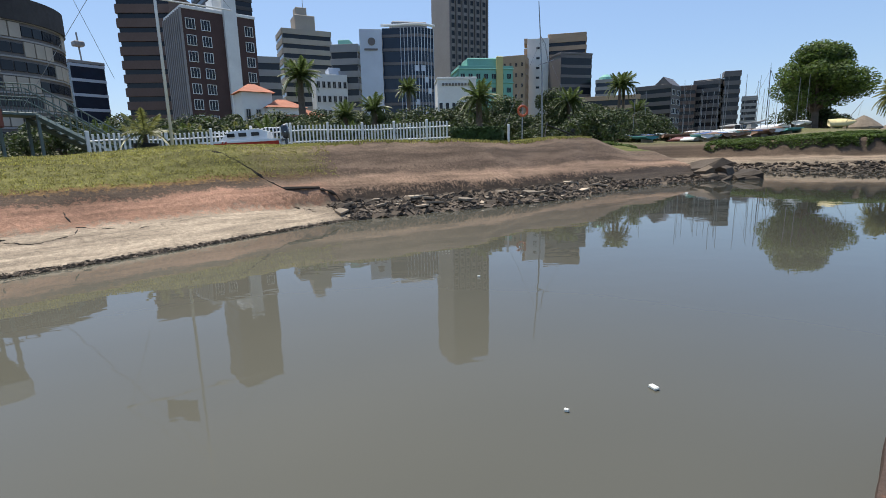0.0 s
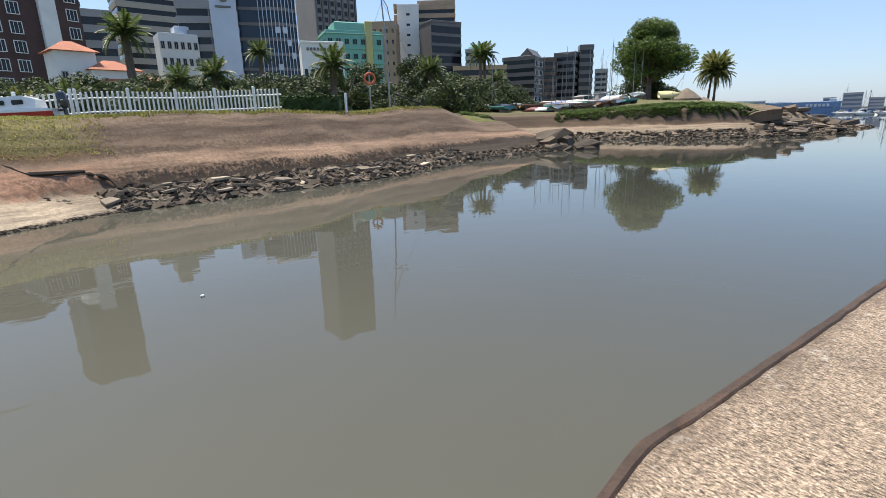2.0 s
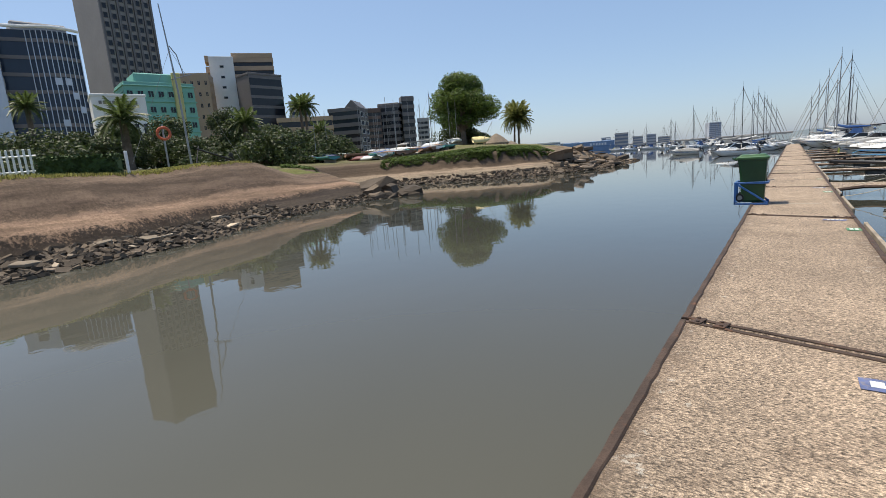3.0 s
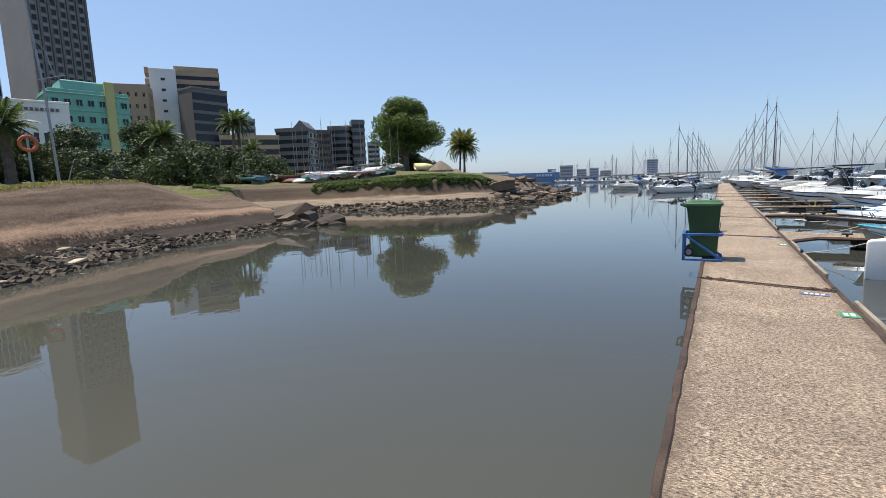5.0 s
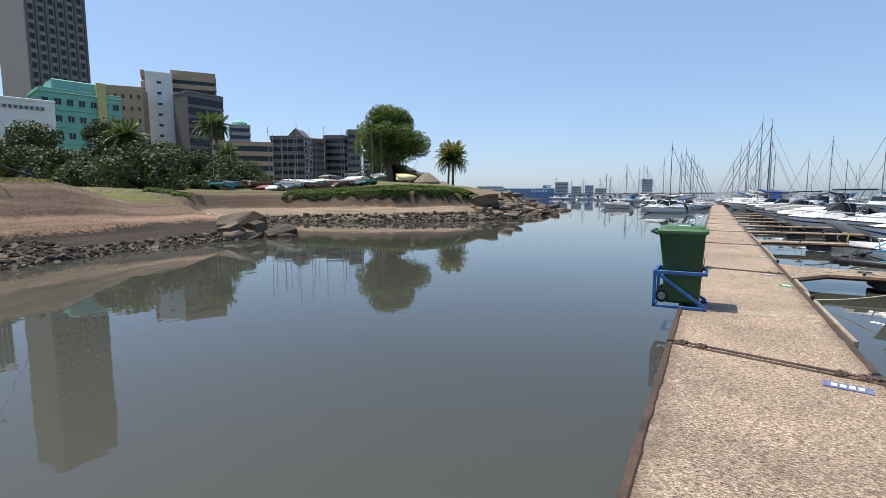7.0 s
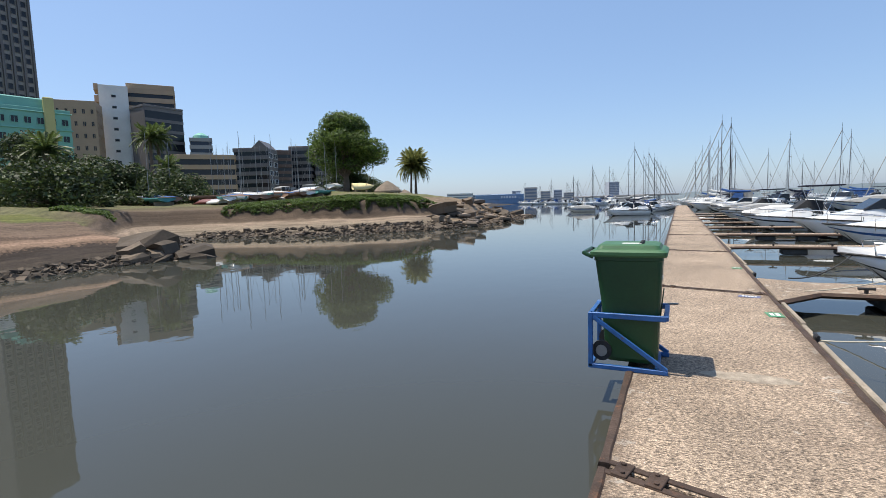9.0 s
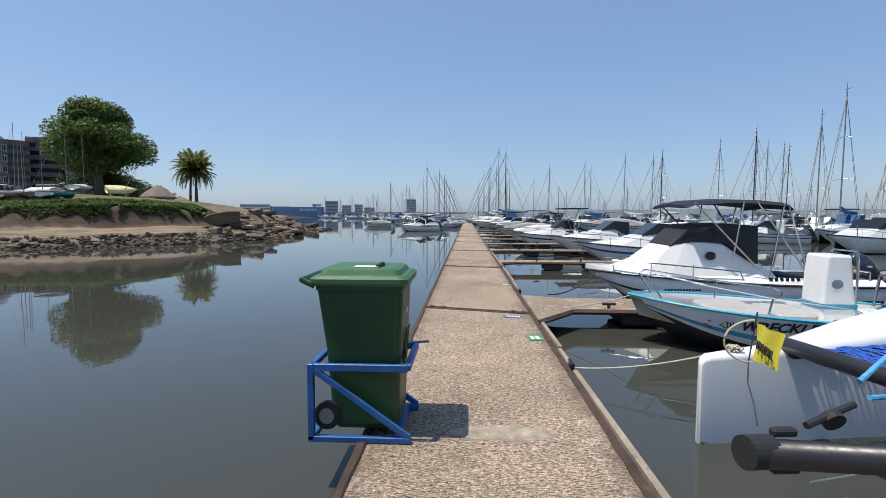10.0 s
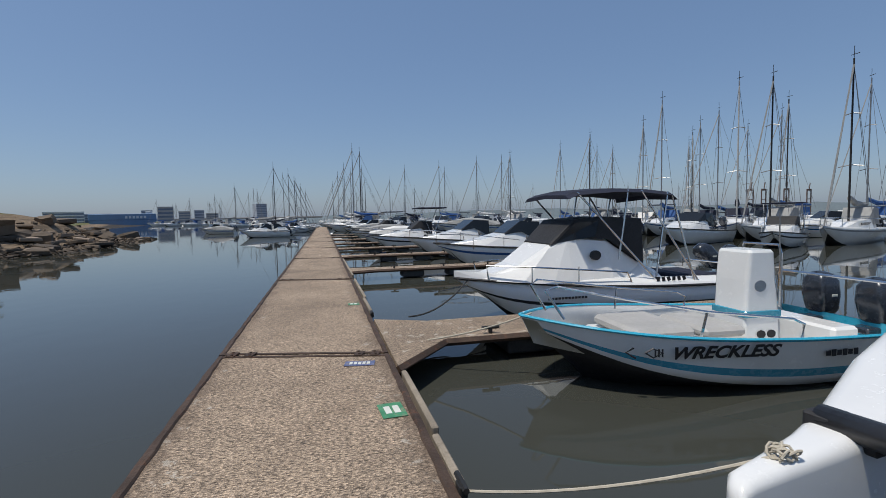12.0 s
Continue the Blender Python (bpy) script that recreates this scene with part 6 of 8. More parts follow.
berth_sign(0.76, 13.13, 0.2, 0.3, SIGN_G, 2, 4, "small green painted berth sign on the deck")
berth_sign(0.6, 14.5, 0.32, 0.16, SIGN_B, 5, -10, "small blue painted berth sign on the deck")
berth_sign(0.6, 7.28, 0.36, 0.16, SIGN_B, 4, -10, "small blue painted berth sign near a joint")
berth_sign(0.8, 6.13, 0.2, 0.28, SIGN_G, 2, 0, "small green painted berth sign near a joint")
berth_sign(0.45, -0.68, 0.3, 0.2, SIGN_B, 2, 0, "small blue painted berth sign on the first slab")
berth_sign(0.76, 18.22, 0.2, 0.2, SIGN_G, 2, 0, "small green painted berth sign further along")

# pale smear of cement on the slab beside the bin
gp = Geo()
rim = [(0.12 + (0.42 + 0.05 * noise.noise((k * 0.9, 3.0, 0))) * math.cos(k * 0.2856), 10.2 + (0.13 + 0.05 * noise.noise((k * 0.8, 7.0, 0))) * math.sin(k * 0.2856)) for k in range(22)]
gp.loft([[(x_, y_, TOP + 0.001) for x_, y_ in rim], [(0.12 + (x_ - 0.12) * 0.97, 10.2 + (y_ - 10.2) * 0.93, TOP + 0.004) for x_, y_ in rim]])
tagged(part("cement_patch", gp, mat("pale_cement_smear", (0.38, 0.32, 0.245), 0.9, 0, 0.45, 8, 90, 0.6, (0.26, 0.2, 0.145), 0.55)), "pale thin cement patch on the brushed deck", "patch")

# ---- finger pontoons ----
def finger(y0, y1, x1, root_flare, label, level=0.35):
    root = thing("finger_pontoon", label, "pontoon", group="finger pontoons")
    ym = (y0 + y1) / 2
    out = [(0.99, y0 - root_flare), (1.75, y0), (x1, y0), (x1, y1), (1.75, y1), (0.99, y1 + 0.4 * root_flare)]
    gg = Geo()
    gg.loft([[(x, y, level - 0.1) for x, y in out], [(x, y, level) for x, y in out]])
    part("deck", gg, DECK, root)
    for (xa, ya), (xb, yb) in zip(out[:-1], out[1:]):
        gg = Geo()
        gg.tube([(xa, ya, level - 0.05), (xb, yb, level - 0.05)], 0.05, 4)
        part("edge_beam", gg, RUST, root)
    k = 2.6
    while k < x1 - 0.5:
        gg = Geo()
        gg.box((k + 0.4, ym, level * 0.4), (0.7, abs(y1 - y0) * 0.85, level * 0.6), 0.03)
        part("float", gg, FLOAT, root)
        k += 1.5
    for xx in (2.4, 4.0, 5.5):
        if xx < x1:
            gg = Geo()
            gg.tube([(xx - 0.12, y0 + 0.1, level + 0.08), (xx + 0.12, y0 + 0.1, level + 0.08)], 0.025, 6)
            gg.tube([(xx, y0 + 0.1, level), (xx, y0 + 0.1, level + 0.08)], 0.03, 6)
            part("cleat", gg, BLACKI, root)


finger(15.3, 16.45, 7.6, 0.95, "worn concrete finger pontoon between two boats")
for k, y in enumerate((24.4, 30.3, 35.8, 41.4, 47.4, 53.4, 59.4)):
    finger(y, y + 0.7, 6.4, 0.3, "narrow finger pontoon between moored boats", 0.33)

# ---- boats ----
GEL = mat("white_gelcoat", (0.78, 0.78, 0.76), 0.22, 0, 0.05, 1.2, 8, 0.02, spec=0.5, coat=0.3)
GELD = mat("dirty_white_gelcoat", (0.66, 0.66, 0.62), 0.3, 0, 0.1, 1.5, 8, 0.02, (0.45, 0.43, 0.36), 0.05)
TEAL = mat("teal_stripe_paint", (0.05, 0.3, 0.42), 0.25, 0, 0.1, 2, 8, 0.02, coat=0.3)
CYAN = mat("bright_blue_rail", (0.04, 0.42, 0.6), 0.3, 0, 0.1, 2, 8, 0.02)
ANTI = mat("black_bottom_paint", (0.018, 0.018, 0.02), 0.6, 0, 0.3, 2, 12, 0.05)
NAVY = mat("navy_canvas", (0.012, 0.016, 0.035), 0.85, 0, 0.3, 3, 30, 0.15)
BLKC = mat("black_canvas", (0.018, 0.018, 0.02), 0.7, 0, 0.3, 3, 30, 0.1)
CUSH = mat("grey_vinyl_cushion", (0.4, 0.39, 0.37), 0.6, 0, 0.1, 3, 20, 0.05)
CHROME = mat("stainless_tube", (0.62, 0.62, 0.62), 0.2, 1.0, 0.05, 3, 10, 0)
COWL = mat("dark_blue_grey_cowling", (0.035, 0.042, 0.055), 0.25, 0.2, 0.1, 3, 10, 0, coat=0.4)
ORANGE = mat("yellow_orange_plastic", (0.75, 0.33, 0.02), 0.5, 0, 0.1, 3, 10, 0.03)
TINT = glass_mat("tinted_acrylic", (0.015, 0.018, 0.022), 0.1)
INK = mat("black_lettering", (0.015, 0.015, 0.018), 0.4, 0, 0.05, 3, 10, 0)
ROPE = mat("pale_mooring_rope", (0.5, 0.45, 0.36), 0.9, 0, 0.2, 20, 80, 0.3)
ROPED = mat("dark_mooring_rope", (0.05, 0.05, 0.05), 0.9, 0, 0.2, 20, 80, 0.3)
ROPEB = mat("blue_flecked_rope", (0.08, 0.35, 0.6), 0.8, 0, 0.4, 60, 120, 0.3)
COVERS = [mat("boat_cover_" + n, c, 0.85, 0, 0.2, 1.5, 12, 0.15) for n, c in (("blue", (0.03, 0.09, 0.25)), ("grey", (0.3, 0.3, 0.29)), ("white", (0.7, 0.69, 0.66)), ("brown", (0.2, 0.12, 0.08)), ("teal", (0.06, 0.22, 0.22)), ("yellow", (0.7, 0.45, 0.05)), ("red", (0.45, 0.05, 0.03)))]


def hull_geo(L, B, fb, bow_fb, draft=0.25, stripes=((0.25, 0), (0.5, 1), (0.66, 2), (1.0, 1)), n=18, rake=0.18, full=2.3, deck=True, deck_drop=0.0, transom=0.92, chine=0.0, stem=0.5):
    """A hull from stern (x = 0) to bow (x = L); stripes are (share of the height, slot) from keel to rail."""
    rings = []
    for i in range(n):
        f = i / (n - 1)
        half = B / 2 * (transom + (1 - transom) * min(1, f / 0.35)) * (1 - max(0.0, (f - 0.4) / 0.6) ** full) + 0.015
        sheer = fb + (bow_fb - fb) * f ** 1.8
        keel = -draft + (sheer * stem + draft) * max(0.0, (f - 0.72) / 0.28) ** 2.4
        side = []
        levels = [0.0] + [s for s, _ in stripes]
        for lv in levels:
            up = lv + (1 - lv) * chine * max(0.0, (f - 0.3) / 0.7) ** 1.7 if lv else 0.0
            z = keel + (sheer - keel) * up
            w = half * (0.0 if lv == 0 else (0.80 + 0.2 * up) * min(1, (lv * 3.2) ** 0.5))
            x = f * L - rake * L * (1 - up) ** 1.3 * max(0.0, (f - 0.55) / 0.45) ** 1.5
            side.append((x, w, z))
        rings.append(side)
    gg = Geo()
    m = len(rings[0])
    for sgn in (1, -1):
        verts = [(x, sgn * w, z) for ring in rings for x, w, z in ring]
        for k in range(m - 1):
            faces = []
            for i in range(n - 1):
                q = (i * m + k, (i + 1) * m + k, (i + 1) * m + k + 1, i * m + k + 1)
                faces.append(q[::-1] if sgn > 0 else q)
            gg.add(verts, faces, stripes[k][1])
        t = [(x, sgn * w, z) for x, w, z in rings[0]]
        gg.add(t + [(0, 0, t[-1][2])], [tuple(range(m + 1)) if sgn > 0 else tuple(range(m + 1))[::-1]], stripes[-1][1])
    tops = [(ring[-1][0], ring[-1][1], ring[-1][2]) for ring in rings]
    if deck:
        inner = [(x - (0.12 * L * max(0.0, x / L - 0.7) if deck_drop else 0), w * 0.8 - 0.03 if deck_drop else w, z - deck_drop) for x, w, z in tops]
        inner = [(x, max(w, 0.0), z) for x, w, z in inner]
        verts = [(x, s * w, z) for x, w, z in inner for s in (1, -1)]
        gg.add(verts, [(2 * i, 2 * i + 1, 2 * i + 3, 2 * i + 2) for i in range(n - 1)], 1 if deck_drop else stripes[-1][1])
        if deck_drop:
            for sgn in (1, -1):
                verts = [p for (x, w, z), q in zip(tops, inner) for p in ((x, sgn * w, z), (q[0], sgn * q[1], q[2]))]
                gg.add(verts, [(2 * i, 2 * i + 1, 2 * i + 3, 2 * i + 2) for i in range(n - 1)], 1)
    return gg.weld(), tops


def rail_geo(tops, out=0.0, r=0.03):
    pts = [(x, w + out, z) for x, w, z in tops] + [(x, -w - out, z) for x, w, z in reversed(tops)]
    gg = Geo()
    gg.tube(pts, r, 6)
    return gg


def outboard(parent, x, y, z, s=1.0, tilt=0.0, material=None):
    m = pose(x, y, z, 0, tilt, 0) @ Matrix.Scale(s, 4)
    gg = Geo()
    prof = [(0.0, 0.12, 0.12, -0.02), (0.08, 0.16, 0.16, 0.0), (0.35, 0.18, 0.19, 0.02), (0.6, 0.17, 0.18, 0.03), (0.72, 0.12, 0.13, 0.04), (0.76, 0.06, 0.07, 0.05)]
    gg.loft([[m @ Vector((p[0] - 0.25 + dx, p[1], p[2])) for p in rrect(0, 0, 2 * lx, 2 * ly, zz + 0.15, 0.07, 3)] for zz, ly, lx, dx in prof])
    ob = part("outboard_motor", gg, material or COWL, parent, "dark outboard motor cowling", smooth=True)
    gg = Geo()
    gg.box(m @ Vector((-0.24, 0, -0.15)), (0.16 * s, 0.1 * s, 0.62 * s), 0.03)
    gg.box(m @ Vector((-0.06, 0, 0.08)), (0.3 * s, 0.26 * s, 0.1 * s), 0.02)
    part("leg", gg, COWL, ob)
    gg = Geo()
    gg.box(m @ Vector((-0.26, 0.182, 0.5)), (0.1 * s, 0.012, 0.04 * s), 0.003)
    gg.box(m @ Vector((-0.26, -0.182, 0.5)), (0.1 * s, 0.012, 0.04 * s), 0.003)
    part("decal", gg, PAPER, ob)


def text_part(body, size, parent, m, material, shear=0.0, extrude=0.002, bold=0.0):
    cu = bpy.data.curves.new("lettering", "FONT")
    cu.body, cu.size, cu.shear, cu.extrude, cu.offset = body, size, shear, extrude, bold
    cu.materials.append(material)
    ob = new("lettering", cu)
    ob.parent = parent
    ob.matrix_basis = m
    return ob


# white and teal ski boat
ski = thing("ski_boat", "white and teal centre console ski boat with twin outboards", "boat", pose(6.8, 14.16, 0.03, 0, 0, 176) @ Matrix.Diagonal((0.92, 1.04, 0.81, 1)))
SL, SB = 4.75, 1.95
g, tops = hull_geo(SL, SB, 0.62, 0.92, 0.34, ((0.34, 0), (0.46, 1), (0.57, 2), (0.96, 1), (1.0, 3)), 22, 0.16, 3.5, True, 0.42, chine=0.72, stem=0.08)
part("hull", g, [ANTI, GEL, TEAL, CYAN], ski, smooth=True)
part("rub_rail", rail_geo(tops, 0.01, 0.022), CYAN, ski)
g = Geo()
for s in (1, -1):
    pts = [(1.72, s * 0.92, 0.66), (1.7, s * 0.92, 0.84), (1.85, s * 0.92, 0.92), (2.9, s * 0.86, 1.06), (3.75, s * 0.62, 1.22), (4.4, s * 0.3, 1.36), (4.52, s * 0.22, 1.3), (4.3, s * 0.26, 0.9)]
    g2 = Geo()
    g2.tube(pts, 0.018, 6)
    part("grab_rail", g2, CHROME, ski)
    g2 = Geo()
    g2.tube([(2.95, s * 0.83, 0.7), (2.9, s * 0.86, 1.06)], 0.015, 6)
    part("stanchion", g2, CHROME, ski)
g = Geo()
g.loft([rrect(1.55, 0, 0.56, 0.54, 0.2, 0.05), rrect(1.55, 0, 0.5, 0.52, 0.95, 0.05), rrect(1.57, 0, 0.44, 0.52, 1.3, 0.05), rrect(1.57, 0, 0.38, 0.52, 1.71, 0.05), rrect(1.57, 0, 0.34, 0.48, 1.75, 0.05)])
con = part("console", g, GEL, ski, "white steering console")
g = Geo()
g.box((1.55, 0, 0.8), (0.54, 0.55, 0.1), 0.01)
part("stripe", g, TEAL, con)
g = Geo()
g.tube([(1.6, 0.245, 1.22), (1.6, 0.268, 1.22)], 0.085, 18)
part("round_decal", g, CHROME, con)
g = Geo()
g.tube([(1.33, s_ * 0.29, z_) for s_, z_ in ((-1, 0.9), (-1, 1.7), (-0.9, 1.82), (0.9, 1.82), (1, 1.7), (1, 0.9))], 0.018, 6)
part("console_rail", g, CHROME, con)
g = Geo()
for dx in (0.05, -0.1):
    g.tube([(1.53 + dx, 0.262, 0.5), (1.53 + dx, 0.282, 0.5)], 0.06, 12)
part("speaker", g, BLKC, con)
g = Geo()
g.tube([(1.35, 0.3, 1.5), (1.4, 0.32, 2.3)], 0.008, 5)
part("aerial", g, WIRE, con)
g = Geo()
g.loft([rrect(3.1, 0.0, 1.0, 1.1, 0.35, 0.08), rrect(3.1, 0.0, 1.0, 1.1, 0.55, 0.08)])
part("locker", g, GEL, ski)
for c, s in (((3.1, 0, 0.66), (0.8, 1.0, 0.16)), ((2.25, 0, 0.62), (0.6, 0.9, 0.15))):
    g = Geo()
    g.box(c, s, 0.05)
    part("cushion", g, CUSH, ski, "grey vinyl cushion")
g = Geo()
g.box((0.62, 0, 0.42), (0.4, 1.1, 0.4), 0.04)
part("seat_box", g, GEL, ski)
g = Geo()
g.tube([(0.2, -0.82, 0.6), (0.12, -0.82, 1.18), (0.18, -0.74, 1.26), (0.18, 0.74, 1.26), (0.12, 0.82, 1.18), (0.2, 0.82, 0.6)], 0.024, 7)
part("stern_rail", g, CHROME, ski)
g = Geo()
g.loft([rrect(1.2, -0.2, 0.16, 0.3, 1.1, 0.05), rrect(1.18, -0.2, 0.14, 0.3, 1.5, 0.05)])
part("life_vest", g, ORANGE, ski, "orange-yellow life vest hung on the console")
for s in (-0.36, 0.36):
    outboard(ski, 0.12, s, 0.42, 0.95)
side = Matrix(((-1, 0, 0, 0), (0, 0, 1, 0), (0, 1, 0, 0), (0, 0, 0, 1)))
text_part("WRECKLESS", 0.225, ski, Matrix.Translation((3.38, 0.9, 0.5)) @ Matrix.Rotation(radians(-6), 4, "Z") @ side @ Matrix.Rotation(radians(9), 4, "X"), INK, 0.3, bold=0.007)
g = Geo()
for k in range(6):
    g.box((1.42 - 0.075 * k, 0.968, 0.45), (0.06, 0.008, 0.07 + 0.02 * (k % 2)), 0.002)
for k in range(8):
    g.box((0.32 - 0.035 * k, 0.925, 0.47), (0.024, 0.008, 0.07), 0.002)
part("lettering", g, INK, ski, "small dark bars in place of lettering")
g = Geo()
g.tube([(3.0, 0.93, 0.5), (2.92, 0.945, 0.56), (2.82, 0.955, 0.5), (2.92, 0.945, 0.44), (3.0, 0.93, 0.5)], 0.01, 5)
g.tube([(3.12, 0.915, 0.56), (3.2, 0.9, 0.5), (3.1, 0.915, 0.43)], 0.012, 5)
for k in range(3):
    g.box((2.9 - 0.04 * k, 0.95, 0.5), (0.012, 0.012, 0.1))
part("fish_decal", g, INK, ski, "dark fish bone outline").matrix_basis = pose(3.62, 0.85, 0.58, 0, 0, -8) @ pose(-2.98, -0.935, -0.5)

# white cabin boat with black screens and navy bimini
cab = thing("cabin_boat", "white cabin boat with black screens and navy bimini top", "boat", pose(8.4, 17.8, 0.0, 0, 0, 180) @ Matrix.Diagonal((0.9, 0.9, 0.79, 1)))
CL, CB = 6.5, 2.35
g, tops = hull_geo(CL, CB, 0.72, 1.02, 0.35, ((0.28, 0), (0.60, 1), (0.66, 2), (1.0, 1)), 22, 0.14, 2.2, True, 0.0)
part("hull", g, [ANTI, GEL, BLKC], cab, smooth=True)
part("rub_rail", rail_geo(tops, 0.01, 0.03), BLKC, cab)
for s in (1, -1):
    g = Geo()
    g.loft([[(x_, s * w_, z_ + 0.02), (x_, s * w_ * 0.97, z_ + 0.07), (x_, s * w_ * 0.84, z_ + 0.17), (x_, s * w_ * 0.76, z_ + 0.17), (x_, s * w_ * 0.76, z_ - 0.02)] for x_, w_, z_ in tops])
    part("side_deck", g, GEL, cab, smooth=False)
g = Geo()
secs = []
for x_, w_, z0, z1 in ((6.1, 0.3, 0.98, 1.02), (5.3, 0.75, 0.94, 1.3), (4.75, 0.92, 0.9, 1.72), (4.35, 0.98, 0.86, 1.95), (3.5, 1.02, 0.82, 1.85), (2.75, 1.02, 0.8, 1.3), (2.3, 1.02, 0.78, 1.05)):
    secs.append([(x_, w_, z0), (x_, w_ * 0.72, z1 - 0.06), (x_, w_ * 0.62, z1), (x_, -w_ * 0.62, z1), (x_, -w_ * 0.72, z1 - 0.06), (x_, -w_, z0)])
g.loft(secs, closed=True)
cabin = part("cabin", g, GEL, cab, "white moulded cabin")
g = Geo()
secs = []
for x_, w_, z0, z1 in ((4.7, 0.66, 1.74, 1.78), (4.2, 0.74, 1.9, 2.3), (3.5, 0.78, 1.84, 2.36), (2.75, 0.86, 1.28, 2.3)):
    secs.append([(x_, w_, z0), (x_, w_ * 0.92, z1), (x_, -w_ * 0.92, z1), (x_, -w_, z0)])
g.loft(secs, closed=True)
part("screen", g, BLKC, cab, "black canvas and acrylic screen")
for s in (1, -1):
    g = Geo()
    g.add([(4.62, s * 0.69, 1.78), (4.2, s * 0.73, 2.24), (3.7, s * 0.76, 2.28), (3.8, s * 0.8, 1.92)], [(0, 1, 2, 3)])
    part("side_window", g, TINT, cab)
    g = Geo()
    g.tube([(3.85, s * 0.86, 1.5), (3.85, s * 0.92, 1.5)], 0.11, 18)
    part("round_decal", g, INK, cab)
    g = Geo()
    g.tube([(5.9, s * 0.4, 1.0), (5.95, s * 0.42, 1.32), (5.2, s * 0.9, 1.3), (3.9, s * 1.08, 1.18), (3.3, s * 1.12, 1.12), (3.2, s * 1.12, 0.9)], 0.02, 6)
    part("grab_rail", g, CHROME, cab)
    for f_ in ((5.2, 0.9), (4.3, 1.05)):
        g = Geo()
        g.tube([(f_[0], s * f_[1], 0.95), (f_[0], s * f_[1], 1.28)], 0.015, 5)
        part("stanchion", g, CHROME, cab)
    for p, q in (((2.6, s * 1.05, 0.9), (4.3, s * 1.0, 2.9)), ((2.6, s * 1.05, 0.9), (2.3, s * 1.0, 2.9)), ((1.6, s * 1.08, 0.8), (2.9, s * 1.0, 2.93)), ((1.7, s * 1.08, 0.8), (2.2, s * 1.0, 2.85)), ((3.4, s * 1.0, 1.4), (3.2, s * 1.0, 2.95))):
        g = Geo()
        g.tube([p, q], 0.02, 6)
        part("bimini_pole", g, CHROME, cab)
g = Geo()
secs = []
for x_, z_ in ((4.5, 2.84), (4.3, 2.93), (3.5, 2.99), (2.8, 2.97), (2.2, 2.9), (2.1, 2.8)):
    secs.append([(x_, 1.05, z_ - 0.09), (x_, 0.9, z_), (x_, 0, z_ + 0.05), (x_, -0.9, z_), (x_, -1.05, z_ - 0.09), (x_, 0, z_ - 0.04)])
g.loft(secs, closed=True)
part("bimini_top", g, NAVY, cab, "navy canvas bimini top")
g = Geo()
for k in range(6):
    g.box((2.6 - 0.12 * k, 1.13, 0.92), (0.07, 0.012, 0.1), 0.002, Matrix.Rotation(0.2 * (k % 3), 4, "Y"))
for k in range(12):
    g.box((4.9 - 0.07 * k, 1.02, 0.6), (0.05, 0.012, 0.05), 0.002)
part("lettering", g, INK, cab, "small dark bars in place of lettering")
g = Geo()
g.box((1.6, 0, 0.85), (0.5, 1.4, 0.16), 0.04)
g.box((0.9, 0, 0.8), (0.5, 1.4, 0.2), 0.04)
part("cushion", g, NAVY, cab)
g = Geo()
g.tube([(0.3, -0.95, 0.75), (0.3, -0.95, 1.1), (0.3, 0.95, 1.1), (0.3, 0.95, 0.75)], 0.022, 6)
part("stern_rail", g, CHROME, cab)
for s in (-0.4, 0.4):
    outboard(cab, -0.05, s, 0.62, 1.05, 35)

# racing catamaran moored bow-in: near hull, crossbeam, net, bowsprit
NET = mat("blue_mesh_net", (0.02, 0.09, 0.42), 0.8, 0, 0.3, 20, 60, 0.3)
CARBON = mat("black_carbon_tube", (0.018, 0.018, 0.02), 0.4, 0, 0.2, 4, 30, 0.03)
YELLOW = mat("yellow_nylon_flag", (0.7, 0.62, 0.05), 0.7, 0, 0.1, 3, 12, 0.05)
CAT_AT = pose(1.86, 11.1, 0.0, 0, 0, 8) @ Matrix.Diagonal((1, 1, 0.98, 1))
GEAR = CAT_AT.inverted() @ pose(1.9, 11.27, 0.03, 0, 0, 5)   # the bowsprit stands a little askew
catm = thing("catamaran", "white racing catamaran with black beam and blue net", "catamaran", CAT_AT)


